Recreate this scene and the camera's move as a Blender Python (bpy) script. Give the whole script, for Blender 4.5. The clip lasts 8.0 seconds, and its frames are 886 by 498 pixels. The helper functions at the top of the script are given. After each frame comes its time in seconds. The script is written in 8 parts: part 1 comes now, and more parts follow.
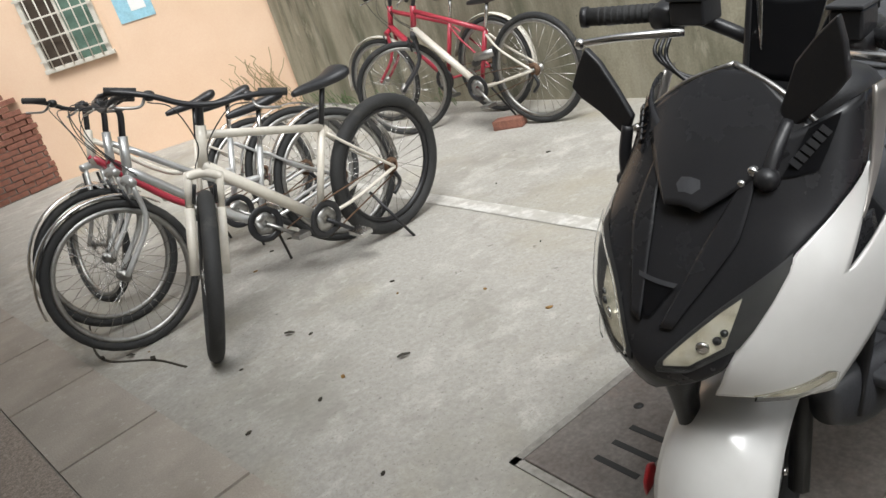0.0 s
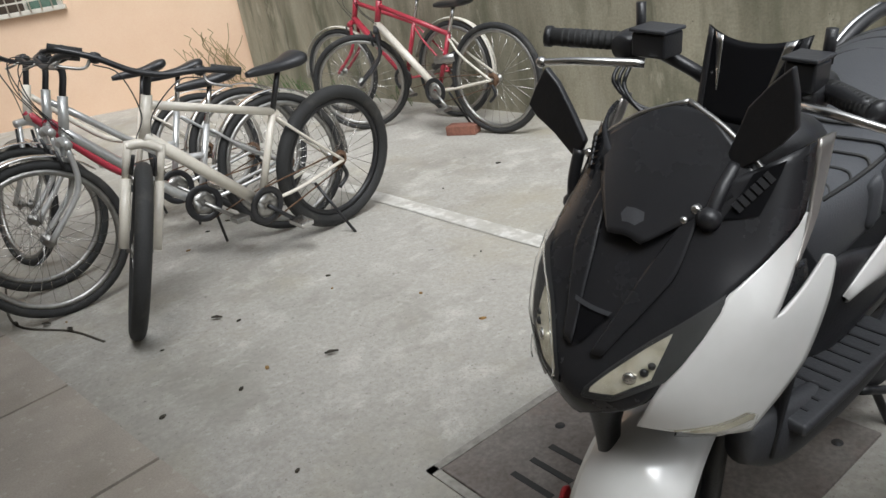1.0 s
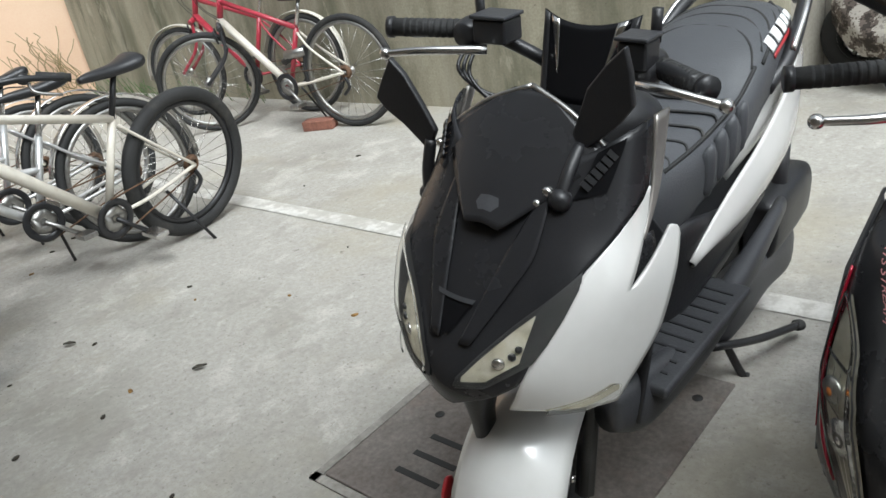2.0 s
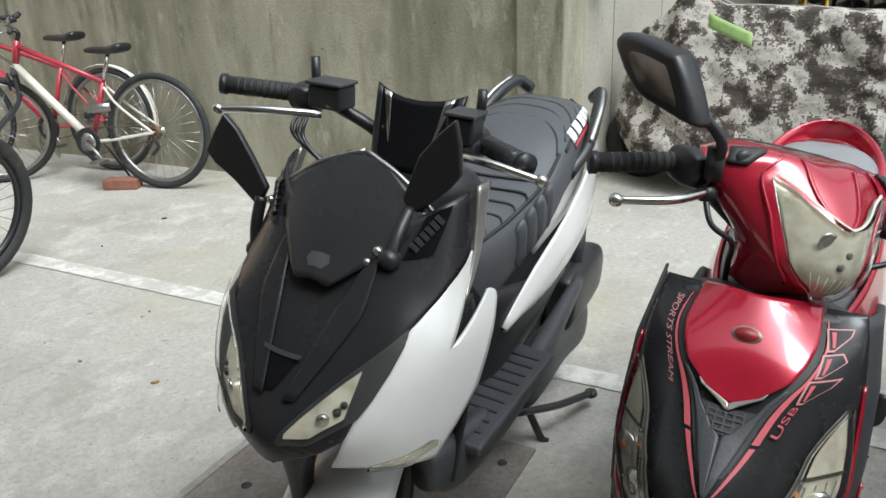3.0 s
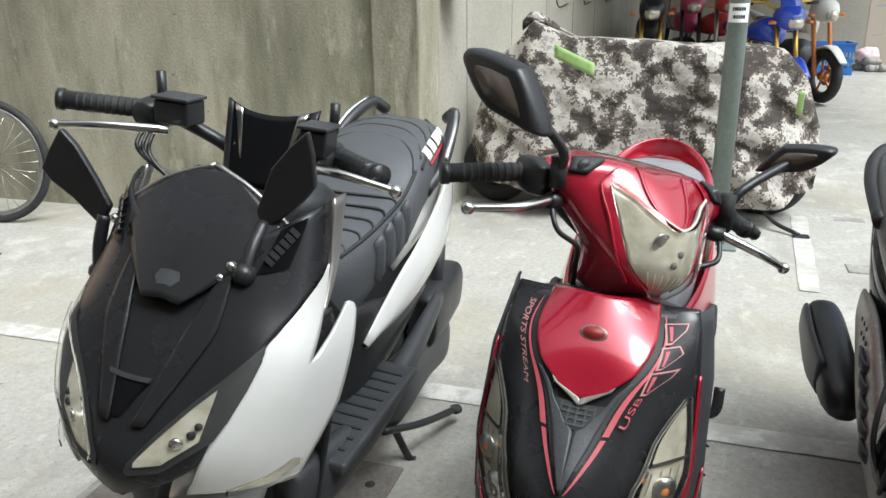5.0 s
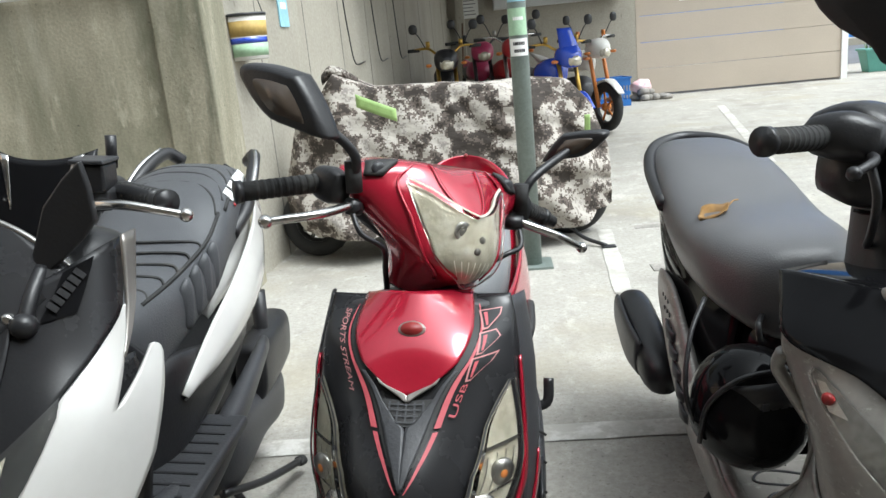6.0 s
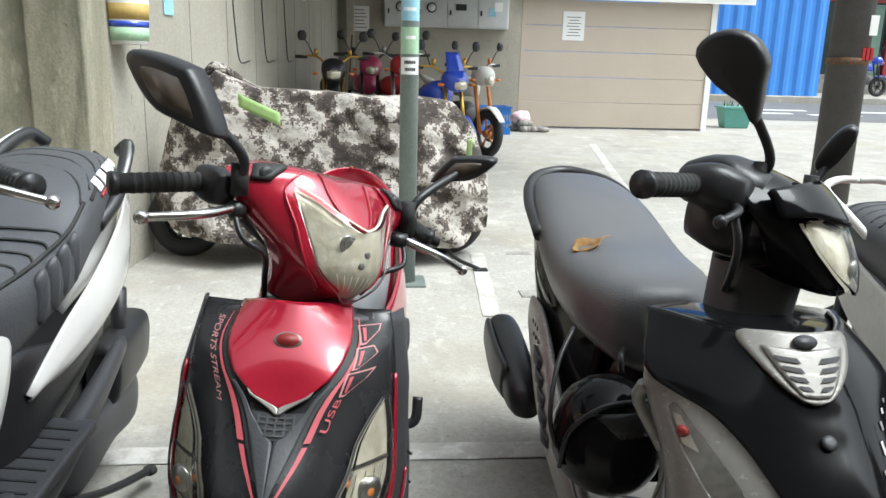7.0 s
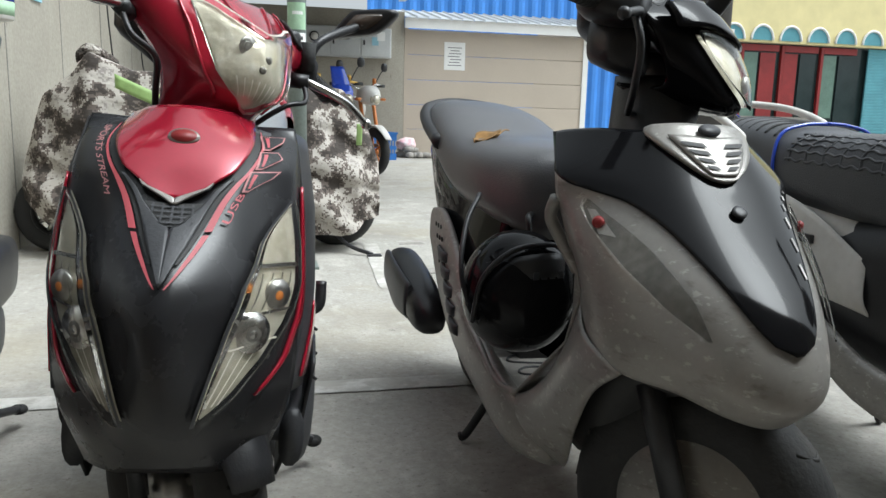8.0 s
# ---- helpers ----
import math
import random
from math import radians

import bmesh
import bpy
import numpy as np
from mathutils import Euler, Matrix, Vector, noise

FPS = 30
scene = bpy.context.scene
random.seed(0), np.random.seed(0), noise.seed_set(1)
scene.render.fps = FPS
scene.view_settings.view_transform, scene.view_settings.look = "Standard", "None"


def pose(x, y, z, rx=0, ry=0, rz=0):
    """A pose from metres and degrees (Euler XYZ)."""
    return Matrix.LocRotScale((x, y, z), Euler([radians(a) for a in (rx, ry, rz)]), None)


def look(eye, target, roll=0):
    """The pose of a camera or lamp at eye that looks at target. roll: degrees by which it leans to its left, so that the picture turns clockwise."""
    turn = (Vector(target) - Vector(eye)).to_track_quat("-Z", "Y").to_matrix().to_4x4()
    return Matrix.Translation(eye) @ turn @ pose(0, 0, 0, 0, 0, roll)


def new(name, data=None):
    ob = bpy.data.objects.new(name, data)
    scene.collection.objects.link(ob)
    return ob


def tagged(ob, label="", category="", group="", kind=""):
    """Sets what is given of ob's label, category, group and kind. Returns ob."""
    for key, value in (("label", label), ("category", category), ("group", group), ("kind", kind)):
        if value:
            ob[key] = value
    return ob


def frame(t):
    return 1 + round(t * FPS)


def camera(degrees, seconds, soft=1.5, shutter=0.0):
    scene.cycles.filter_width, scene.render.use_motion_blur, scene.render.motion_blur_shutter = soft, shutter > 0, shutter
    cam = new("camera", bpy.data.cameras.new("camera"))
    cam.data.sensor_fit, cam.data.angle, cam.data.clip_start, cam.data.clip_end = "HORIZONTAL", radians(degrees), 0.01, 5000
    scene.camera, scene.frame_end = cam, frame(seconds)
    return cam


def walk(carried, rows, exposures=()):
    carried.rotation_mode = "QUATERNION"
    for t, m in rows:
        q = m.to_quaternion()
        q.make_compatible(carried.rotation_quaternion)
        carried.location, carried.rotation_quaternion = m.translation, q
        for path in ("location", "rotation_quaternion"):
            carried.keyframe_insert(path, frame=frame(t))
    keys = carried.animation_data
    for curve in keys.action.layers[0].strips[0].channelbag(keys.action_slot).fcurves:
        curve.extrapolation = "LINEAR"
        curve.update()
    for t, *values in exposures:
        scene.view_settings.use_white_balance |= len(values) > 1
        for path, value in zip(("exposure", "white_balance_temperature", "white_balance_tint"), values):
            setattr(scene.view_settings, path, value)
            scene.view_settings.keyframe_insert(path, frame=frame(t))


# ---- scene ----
cam = camera(59.8, 8.0, soft=1.5)
ROWS = [
    (0.0, (-0.033, 0.139, 1.317), (-1.638, 1.084, 0.588), -17.96),
    (0.5, (-0.024, 0.119, 1.320), (-1.603, 1.149, 0.651), -12.61),
    (1.0, (-0.050, 0.153, 1.319), (-1.562, 1.217, 0.556), -10.10),
    (1.2, (-0.053, 0.159, 1.318), (-1.518, 1.257, 0.513), -10.62),
    (2.3, (-0.059, 0.190, 1.310), (-1.208, 1.596, 0.473), -9.10),
    (2.5, (-0.067, 0.188, 1.304), (-1.099, 1.690, 0.480), -6.77),
    (3.0, (-0.064, 0.126, 1.304), (-0.955, 1.769, 0.593), -2.53),
    (3.5, (-0.057, 0.114, 1.287), (-0.903, 1.804, 0.634), -0.62),
    (4.0, (-0.048, 0.125, 1.284), (-0.890, 1.816, 0.628), -0.48),
    (4.2, (-0.053, 0.115, 1.289), (-0.890, 1.798, 0.607), 0.21),
    (5.3, (-0.031, 0.115, 1.256), (-0.484, 1.964, 0.644), -2.04),
    (5.5, (-0.010, 0.125, 1.214), (-0.391, 1.999, 0.631), -2.95),
    (6.0, (-0.000, 0.107, 1.181), (-0.166, 2.035, 0.675), -5.61),
    (6.5, (-0.005, 0.111, 1.181), (0.173, 2.014, 0.592), -0.45),
    (7.0, (-0.023, 0.112, 1.183), (0.147, 2.046, 0.703), 1.54),
    (7.3, (-0.029, 0.089, 1.145), (0.146, 2.054, 0.816), 0.57),
    (7.5, (-0.025, 0.104, 1.072), (0.276, 2.052, 0.730), -1.28),
    (8.0, (-0.054, 0.082, 0.803), (0.405, 1.998, 0.460), 1.45),
]
walk(cam, [(t, look(eye, target, roll)) for t, eye, target, roll in ROWS],
     exposures=[(0.0, 0.74, 6300, 8), (1.0, 0.52, 6150, 8), (2.5, 0.91, 6000, 4), (4.0, 0.83, 6000, 4), (5.5, 1.19, 6050, 4), (7.0, 1.19, 6050, 4), (7.5, 0.83, 6150, 4), (8.0, 0.93, 6000, 4)])

# ---- light ----
world = bpy.data.worlds.new("overcast")
scene.world = world
world.use_nodes = True
wn = world.node_tree.nodes
wbg = wn["Background"]
wsky = wn.new("ShaderNodeTexSky")
wsky.sky_type, wsky.sun_disc = "NISHITA", False
wsky.sun_elevation, wsky.sun_rotation = radians(60), radians(112)
wsky.air_density, wsky.dust_density, wsky.ozone_density = 1.0, 6.0, 1.0
wmix = wn.new("ShaderNodeMix")
wmix.data_type = "RGBA"
wmix.inputs[0].default_value = 0.95
wbw = wn.new("ShaderNodeRGBToBW")
world.node_tree.links.new(wsky.outputs[0], wbw.inputs[0])
world.node_tree.links.new(wsky.outputs[0], wmix.inputs[6])
world.node_tree.links.new(wbw.outputs[0], wmix.inputs[7])
world.node_tree.links.new(wmix.outputs[2], wbg.inputs[0])
wbg.inputs[1].default_value = 0.15
sun = new("sun", bpy.data.lights.new("sun", "SUN"))
sun.data.energy, sun.data.angle, sun.data.color = 0.75, radians(25), (1.0, 0.97, 0.93)
sun.matrix_world = look((6.5, -2.6, 12), (0, 0, 0))


# ---- materials ----
def mat(name, col, rough=0.5, metal=0.0, var=0.15, scale=6.0, fine=60.0, bump=0.1, stretch=(1, 1, 1), col2=None, coat=0.0, spec=0.5, transmission=0.0, alpha=1.0):
    """A surface with stains at a broad scale, grain at a fine one, and a fine relief."""
    m = bpy.data.materials.new(name)
    m.use_nodes = True
    nt = m.node_tree
    n, ln = nt.nodes, nt.links
    b = n["Principled BSDF"]
    tc = n.new("ShaderNodeTexCoord")
    mp = n.new("ShaderNodeMapping")
    mp.inputs["Scale"].default_value = stretch
    ln.new(tc.outputs["Object"], mp.inputs[0])
    big, small = n.new("ShaderNodeTexNoise"), n.new("ShaderNodeTexNoise")
    big.inputs["Scale"].default_value, big.inputs["Detail"].default_value, big.inputs["Roughness"].default_value = scale, 6, 0.6
    small.inputs["Scale"].default_value, small.inputs["Detail"].default_value = fine, 3
    ln.new(mp.outputs[0], big.inputs[0])
    ln.new(tc.outputs["Object"], small.inputs[0])
    ramp = n.new("ShaderNodeValToRGB")
    c2 = col2 or tuple(c * (1 - 2.2 * var) for c in col)
    ramp.color_ramp.elements[0].position, ramp.color_ramp.elements[1].position = 0.32, 0.68
    ramp.color_ramp.elements[0].color = (*c2, 1)
    ramp.color_ramp.elements[1].color = (*col, 1)
    ln.new(big.outputs[0], ramp.inputs[0])
    mul = n.new("ShaderNodeMix")
    mul.data_type, mul.blend_type = "RGBA", "OVERLAY"
    mul.inputs[0].default_value = min(1, var * 2)
    ln.new(ramp.outputs[0], mul.inputs[6])
    ln.new(small.outputs[0], mul.inputs[7])
    ln.new(mul.outputs[2], b.inputs["Base Color"])
    rr = n.new("ShaderNodeMapRange")
    rr.inputs[3].default_value, rr.inputs[4].default_value = max(0.03, rough - 0.12 * var * 5), min(1, rough + 0.12 * var * 5)
    ln.new(big.outputs[0], rr.inputs[0])
    ln.new(rr.outputs[0], b.inputs["Roughness"])
    b.inputs["Metallic"].default_value = metal
    b.inputs["Coat Weight"].default_value = coat
    b.inputs["Coat Roughness"].default_value = 0.06
    b.inputs["Specular IOR Level"].default_value = spec
    b.inputs["Transmission Weight"].default_value = transmission
    b.inputs["Alpha"].default_value = alpha
    if bump:
        bp = n.new("ShaderNodeBump")
        bp.inputs["Strength"].default_value, bp.inputs["Distance"].default_value = bump, 0.004
        ln.new(small.outputs[0], bp.inputs["Height"])
        ln.new(bp.outputs[0], b.inputs["Normal"])
    m["nodes"] = "plain"
    return m


def layer(m, col, lo, hi, scale, stretch=(1, 1, 1), detail=5, seed=0.0, amount=1.0):
    """Lays another stain over a material, where a noise lies between lo and hi."""
    nt = m.node_tree
    n, ln = nt.nodes, nt.links
    b = n["Principled BSDF"]
    old = b.inputs["Base Color"].links[0].from_socket
    tc, mp, no, mr = n.new("ShaderNodeTexCoord"), n.new("ShaderNodeMapping"), n.new("ShaderNodeTexNoise"), n.new("ShaderNodeMapRange")
    mp.inputs["Scale"].default_value, mp.inputs["Location"].default_value = stretch, (seed, seed * 0.7, seed * 1.3)
    no.inputs["Scale"].default_value, no.inputs["Detail"].default_value, no.inputs["Roughness"].default_value = scale, detail, 0.65
    mr.inputs[1].default_value, mr.inputs[2].default_value, mr.inputs[4].default_value = lo, hi, amount
    mix = n.new("ShaderNodeMix")
    mix.data_type = "RGBA"
    mix.inputs[7].default_value = (*col, 1)
    ln.new(tc.outputs["Object"], mp.inputs[0])
    ln.new(mp.outputs[0], no.inputs[0])
    ln.new(no.outputs[0], mr.inputs[0])
    ln.new(mr.outputs[0], mix.inputs[0])
    ln.new(old, mix.inputs[6])
    ln.new(mix.outputs[2], b.inputs["Base Color"])
    return m


GROUND = mat("worn_concrete_ground", (0.39, 0.370, 0.334), 0.85, 0, 0.14, 0.9, 45, 0.6, col2=(0.36, 0.345, 0.31))
layer(GROUND, (0.21, 0.195, 0.165), 0.50, 0.72, 1.3, detail=11, seed=3.1, amount=0.75)
layer(GROUND, (0.56, 0.537, 0.49), 0.54, 0.68, 4.0, detail=12, seed=8.2, amount=0.6)
layer(GROUND, (0.70, 0.68, 0.63), 0.58, 0.66, 14.0, stretch=(1, 0.6, 1), detail=10, seed=51.0, amount=0.25)
layer(GROUND, (0.26, 0.24, 0.21), 0.56, 0.66, 7.0, stretch=(1, 0.45, 1), detail=9, seed=11.0, amount=0.45)
layer(GROUND, (0.06, 0.05, 0.04), 0.66, 0.74, 16.0, detail=5, seed=5.0, amount=0.8)
layer(GROUND, (0.15, 0.13, 0.11), 0.62, 0.68, 60.0, detail=3, seed=15.0, amount=0.6)
layer(GROUND, (0.30, 0.28, 0.245), 0.50, 0.62, 110.0, detail=3, seed=25.0, amount=0.5)
layer(GROUND, (0.33, 0.295, 0.215), 0.52, 0.68, 0.9, detail=11, seed=41.0, amount=0.6)
WALL = mat("stained_concrete_wall", (0.40, 0.37, 0.28), 0.9, 0, 0.16, 3.0, 70, 0.6, stretch=(1.2, 1.2, 0.25), col2=(0.24, 0.22, 0.16))
layer(WALL, (0.44, 0.41, 0.33), 0.56, 0.70, 3.5, stretch=(1.0, 1.0, 0.25), detail=8, seed=6.0, amount=0.6)
layer(WALL, (0.13, 0.13, 0.085), 0.50, 0.68, 2.2, stretch=(1.0, 1.0, 0.22), detail=10, seed=2.0, amount=0.75)
layer(WALL, (0.065, 0.07, 0.045), 0.57, 0.67, 3.4, stretch=(1.0, 1.0, 0.14), detail=11, seed=9.0, amount=0.8)
layer(WALL, (0.10, 0.105, 0.062), 0.52, 0.66, 2.2, stretch=(1, 1, 0.5), detail=12, seed=21.0, amount=0.6)
layer(WALL, (0.50, 0.46, 0.36), 0.60, 0.68, 9.0, stretch=(1, 1, 0.4), detail=10, seed=31.0, amount=0.5)
layer(WALL, (0.07, 0.06, 0.045), 0.66, 0.72, 24.0, detail=5, seed=14.0, amount=0.7)
PALEWALL = mat("pale_concrete_wall", (0.41, 0.385, 0.325), 0.88, 0, 0.12, 2.0, 50, 0.4, stretch=(1, 1, 0.5), col2=(0.33, 0.305, 0.255))
layer(PALEWALL, (0.16, 0.14, 0.11), 0.66, 0.72, 14.0, stretch=(1, 1, 0.4), detail=6, seed=7.0, amount=0.7)
layer(PALEWALL, (0.30, 0.27, 0.22), 0.60, 0.78, 2.0, stretch=(1, 1, 0.3), detail=7, seed=4.0, amount=0.6)
PEACH = mat("peach_render", (0.80, 0.585, 0.42), 0.9, 0, 0.05, 1.5, 60, 0.2, col2=(0.75, 0.53, 0.37))
layer(PEACH, (0.50, 0.36, 0.27), 0.64, 0.82, 2.2, stretch=(1, 1, 0.3), seed=1.0, amount=0.5)
TILE = mat("flamed_stone_tile", (0.40, 0.355, 0.305), 0.75, 0, 0.12, 3.0, 160, 0.5)
layer(TILE, (0.26, 0.22, 0.18), 0.52, 0.72, 2.5, detail=9, seed=5.5, amount=0.6)
layer(TILE, (0.50, 0.46, 0.41), 0.58, 0.66, 26.0, detail=6, seed=1.5, amount=0.4)
GRANITE = mat("rough_granite_slab", (0.40, 0.34, 0.29), 0.85, 0, 0.25, 70.0, 200, 0.9, col2=(0.20, 0.165, 0.14))
LINEPAINT = mat("worn_white_road_paint", (0.66, 0.64, 0.60), 0.8, 0, 0.1, 5, 90, 0.2)
layer(LINEPAINT, (0.42, 0.40, 0.36), 0.44, 0.56, 16, detail=9, seed=2.2, amount=0.85)
layer(LINEPAINT, (0.38, 0.36, 0.32), 0.46, 0.60, 3.0, detail=10, seed=7.2, amount=0.7)
STEELPLATE = mat("rusty_steel_plate", (0.25, 0.23, 0.21), 0.55, 0.25, 0.2, 5, 80, 0.3, col2=(0.15, 0.125, 0.11))
layer(STEELPLATE, (0.20, 0.13, 0.10), 0.58, 0.75, 6, seed=1.5, amount=0.5)
RUBBER = mat("black_rubber", (0.028, 0.028, 0.028), 0.75, 0, 0.1, 10, 120, 0.3)
layer(RUBBER, (0.11, 0.10, 0.085), 0.55, 0.8, 7, seed=3, amount=0.5)
PLASTIC = mat("black_plastic", (0.020, 0.020, 0.022), 0.38, 0, 0.08, 8, 200, 0.12)
MATTE = mat("matte_charcoal_paint", (0.022, 0.022, 0.024), 0.27, 0, 0.06, 6, 250, 0.03, spec=0.4)
GREYPLASTIC = mat("grey_plastic", (0.050, 0.051, 0.056), 0.45, 0, 0.1, 8, 180, 0.15)
GLOSSBLACK = mat("gloss_black_paint", (0.008, 0.008, 0.009), 0.08, 0, 0.05, 5, 40, 0.0, coat=0.0, spec=0.16)
WHITE = mat("pearl_white_paint", (0.70, 0.69, 0.665), 0.25, 0, 0.03, 4, 40, 0.0, coat=0.8)
SILVERGREY = mat("warm_silver_paint", (0.37, 0.345, 0.32), 0.35, 0.5, 0.05, 4, 60, 0.0, coat=0.5)
RED = mat("metallic_red_paint", (0.42, 0.012, 0.035), 0.22, 0.25, 0.04, 5, 120, 0.0, coat=0.9)
PINKRED = mat("faded_red_decal", (0.55, 0.10, 0.12), 0.5, 0, 0.06, 14, 90, 0.0)
PALERED = mat("pale_red_decal", (0.62, 0.27, 0.27), 0.5, 0, 0.06, 14, 90, 0.0)
SILVER = mat("dull_silver_paint", (0.31, 0.295, 0.27), 0.36, 0.25, 0.06, 5, 90, 0.0, col2=(0.29, 0.275, 0.255))
layer(SILVER, (0.58, 0.56, 0.52), 0.58, 0.64, 20.0, stretch=(1.0, 3.0, 5.0), detail=10, seed=4.0, amount=0.5)
layer(SILVER, (0.15, 0.135, 0.12), 0.57, 0.68, 12.0, stretch=(2.0, 1.0, 4.0), detail=10, seed=13.0, amount=0.6)
layer(SILVER, (0.24, 0.22, 0.20), 0.55, 0.75, 5, stretch=(1, 0.4, 1), seed=2.7, amount=0.6)
CHROME = mat("bright_steel", (0.72, 0.71, 0.69), 0.25, 1.0, 0.08, 12, 80, 0.0)
DULLSTEEL = mat("dull_aluminium", (0.45, 0.44, 0.42), 0.4, 1.0, 0.12, 14, 90, 0.05)
RUST = mat("rusty_steel", (0.22, 0.13, 0.08), 0.8, 0.4, 0.25, 25, 120, 0.3)
VINYL = mat("black_vinyl_seat", (0.075, 0.078, 0.085), 0.46, 0, 0.06, 10, 320, 0.35)
GREYVINYL = mat("worn_grey_vinyl_seat", (0.115, 0.115, 0.12), 0.36, 0, 0.08, 6, 300, 0.25)
LAMPGREY = mat("dusty_lamp_grey", (0.17, 0.16, 0.145), 0.25, 0, 0.15, 20, 80, 0.0)
PALEVINYL = mat("pale_grey_vinyl_seat", (0.26, 0.265, 0.275), 0.35, 0, 0.08, 6, 300, 0.2)
LENS = mat("clear_plastic_lens", (0.92, 0.92, 0.90), 0.05, 0, 0.02, 5, 40, 0.0, transmission=1.0)
LENS.node_tree.nodes["Principled BSDF"].inputs["IOR"].default_value = 1.12
REFLECTOR = mat("lamp_reflector", (0.76, 0.72, 0.60), 0.2, 0.5, 0.16, 22, 40, 0.6, col2=(0.50, 0.46, 0.36))
AMBER = mat("amber_bulb", (0.65, 0.22, 0.05), 0.3, 0, 0.1, 20, 60, 0.0)
MIRROR = mat("mirror_glass", (0.55, 0.53, 0.50), 0.06, 1.0, 0.02, 6, 40, 0.0)
BIKEWHITE = mat("cream_white_frame_paint", (0.74, 0.69, 0.60), 0.35, 0, 0.06, 9, 60, 0.0, coat=0.3)
layer(BIKEWHITE, (0.40, 0.30, 0.20), 0.64, 0.8, 20, seed=2, amount=0.5)
BIKESILVER = mat("silver_frame_paint", (0.66, 0.66, 0.65), 0.3, 0.6, 0.08, 9, 60, 0.0, coat=0.3)
BIKERED = mat("red_frame_paint", (0.43, 0.035, 0.06), 0.35, 0, 0.08, 9, 60, 0.0, coat=0.3)
BRICK = mat("red_brown_brick", (0.30, 0.13, 0.09), 0.9, 0, 0.18, 14, 90, 0.5)
SHEDPANEL = mat("beige_metal_siding", (0.52, 0.45, 0.37), 0.6, 0, 0.04, 1.2, 50, 0.05)
BLUE = mat("blue_corrugated_sheet", (0.07, 0.27, 0.75), 0.45, 0, 0.05, 1.0, 30, 0.05)
GALV = mat("galvanised_sheet", (0.66, 0.68, 0.68), 0.4, 0.4, 0.08, 2, 60, 0.05)
POLE = mat("green_grey_painted_pole", (0.22, 0.26, 0.24), 0.45, 0.2, 0.12, 6, 80, 0.05)
DARKPOLE = mat("dark_utility_pole", (0.075, 0.07, 0.068), 0.7, 0, 0.15, 3, 60, 0.2)
ASPHALT = mat("street_asphalt", (0.16, 0.16, 0.165), 0.9, 0, 0.1, 1, 60, 0.3)
YELLOW = mat("cream_yellow_paint", (0.80, 0.70, 0.36), 0.8, 0, 0.05, 2, 40, 0.1)
TEAL = mat("teal_paint", (0.12, 0.36, 0.42), 0.6, 0, 0.08, 3, 40, 0.05)
DOORRED = mat("dark_red_door_paint", (0.28, 0.02, 0.02), 0.45, 0, 0.1, 3, 40, 0.05)
DARKGLASS = mat("dark_window_glass", (0.03, 0.045, 0.045), 0.08, 0, 0.1, 2, 30, 0.0)
GOLD = mat("gold_anodised_metal", (0.62, 0.40, 0.10), 0.3, 1.0, 0.08, 10, 60, 0.0)
PINK = mat("pink_plastic", (0.45, 0.05, 0.13), 0.4, 0, 0.05, 10, 60, 0.0)
BLUEPAINT = mat("blue_scooter_paint", (0.03, 0.08, 0.55), 0.25, 0, 0.05, 5, 40, 0.0, coat=0.7)
CRATEBLUE = mat("blue_crate_plastic", (0.03, 0.16, 0.50), 0.45, 0, 0.06, 6, 60, 0.0)
PAPER = mat("paper", (0.85, 0.85, 0.83), 0.85, 0, 0.02, 5, 40, 0.0)
STICKER = mat("pale_blue_sticker", (0.35, 0.62, 0.74), 0.6, 0, 0.08, 15, 60, 0.0)
GREENSTICKER = mat("green_sticker", (0.42, 0.62, 0.42), 0.6, 0, 0.08, 15, 60, 0.0)
NEON = mat("neon_green_strip", (0.38, 0.56, 0.20), 0.6, 0, 0.06, 25, 90, 0.1)
STONE = mat("grey_field_stone", (0.33, 0.31, 0.28), 0.9, 0, 0.2, 8, 60, 0.5)
PLANTGREEN = mat("leaf_green", (0.08, 0.16, 0.04), 0.6, 0, 0.2, 12, 60, 0.1)
LEAFBROWN = mat("dry_leaf_brown", (0.36, 0.20, 0.06), 0.7, 0, 0.25, 40, 120, 0.1)
BROWNGLOSS = mat("brown_gloss_inset", (0.09, 0.07, 0.055), 0.25, 0.0, 0.08, 12, 60, 0.0)
INK = mat("dark_ink", (0.03, 0.03, 0.03), 0.6, 0, 0.05, 10, 60, 0.0)
DIRT = mat("dirt_and_litter", (0.05, 0.042, 0.03), 0.95, 0, 0.2, 30, 90, 0.4)
GREENPANE = mat("green_tinted_pane", (0.16, 0.25, 0.20), 0.15, 0, 0.1, 3, 30, 0.0)
CREAMFRAME = mat("cream_window_bars", (0.70, 0.66, 0.58), 0.6, 0, 0.08, 6, 60, 0.05)
OCHRE = mat("ochre_label", (0.55, 0.38, 0.12), 0.6, 0, 0.1, 6, 60, 0.0)
TINWHITE = mat("white_tin", (0.72, 0.70, 0.66), 0.5, 0, 0.08, 6, 60, 0.0)
CRATERED = mat("red_paint_plain", (0.42, 0.03, 0.035), 0.4, 0, 0.06, 6, 60, 0.0)


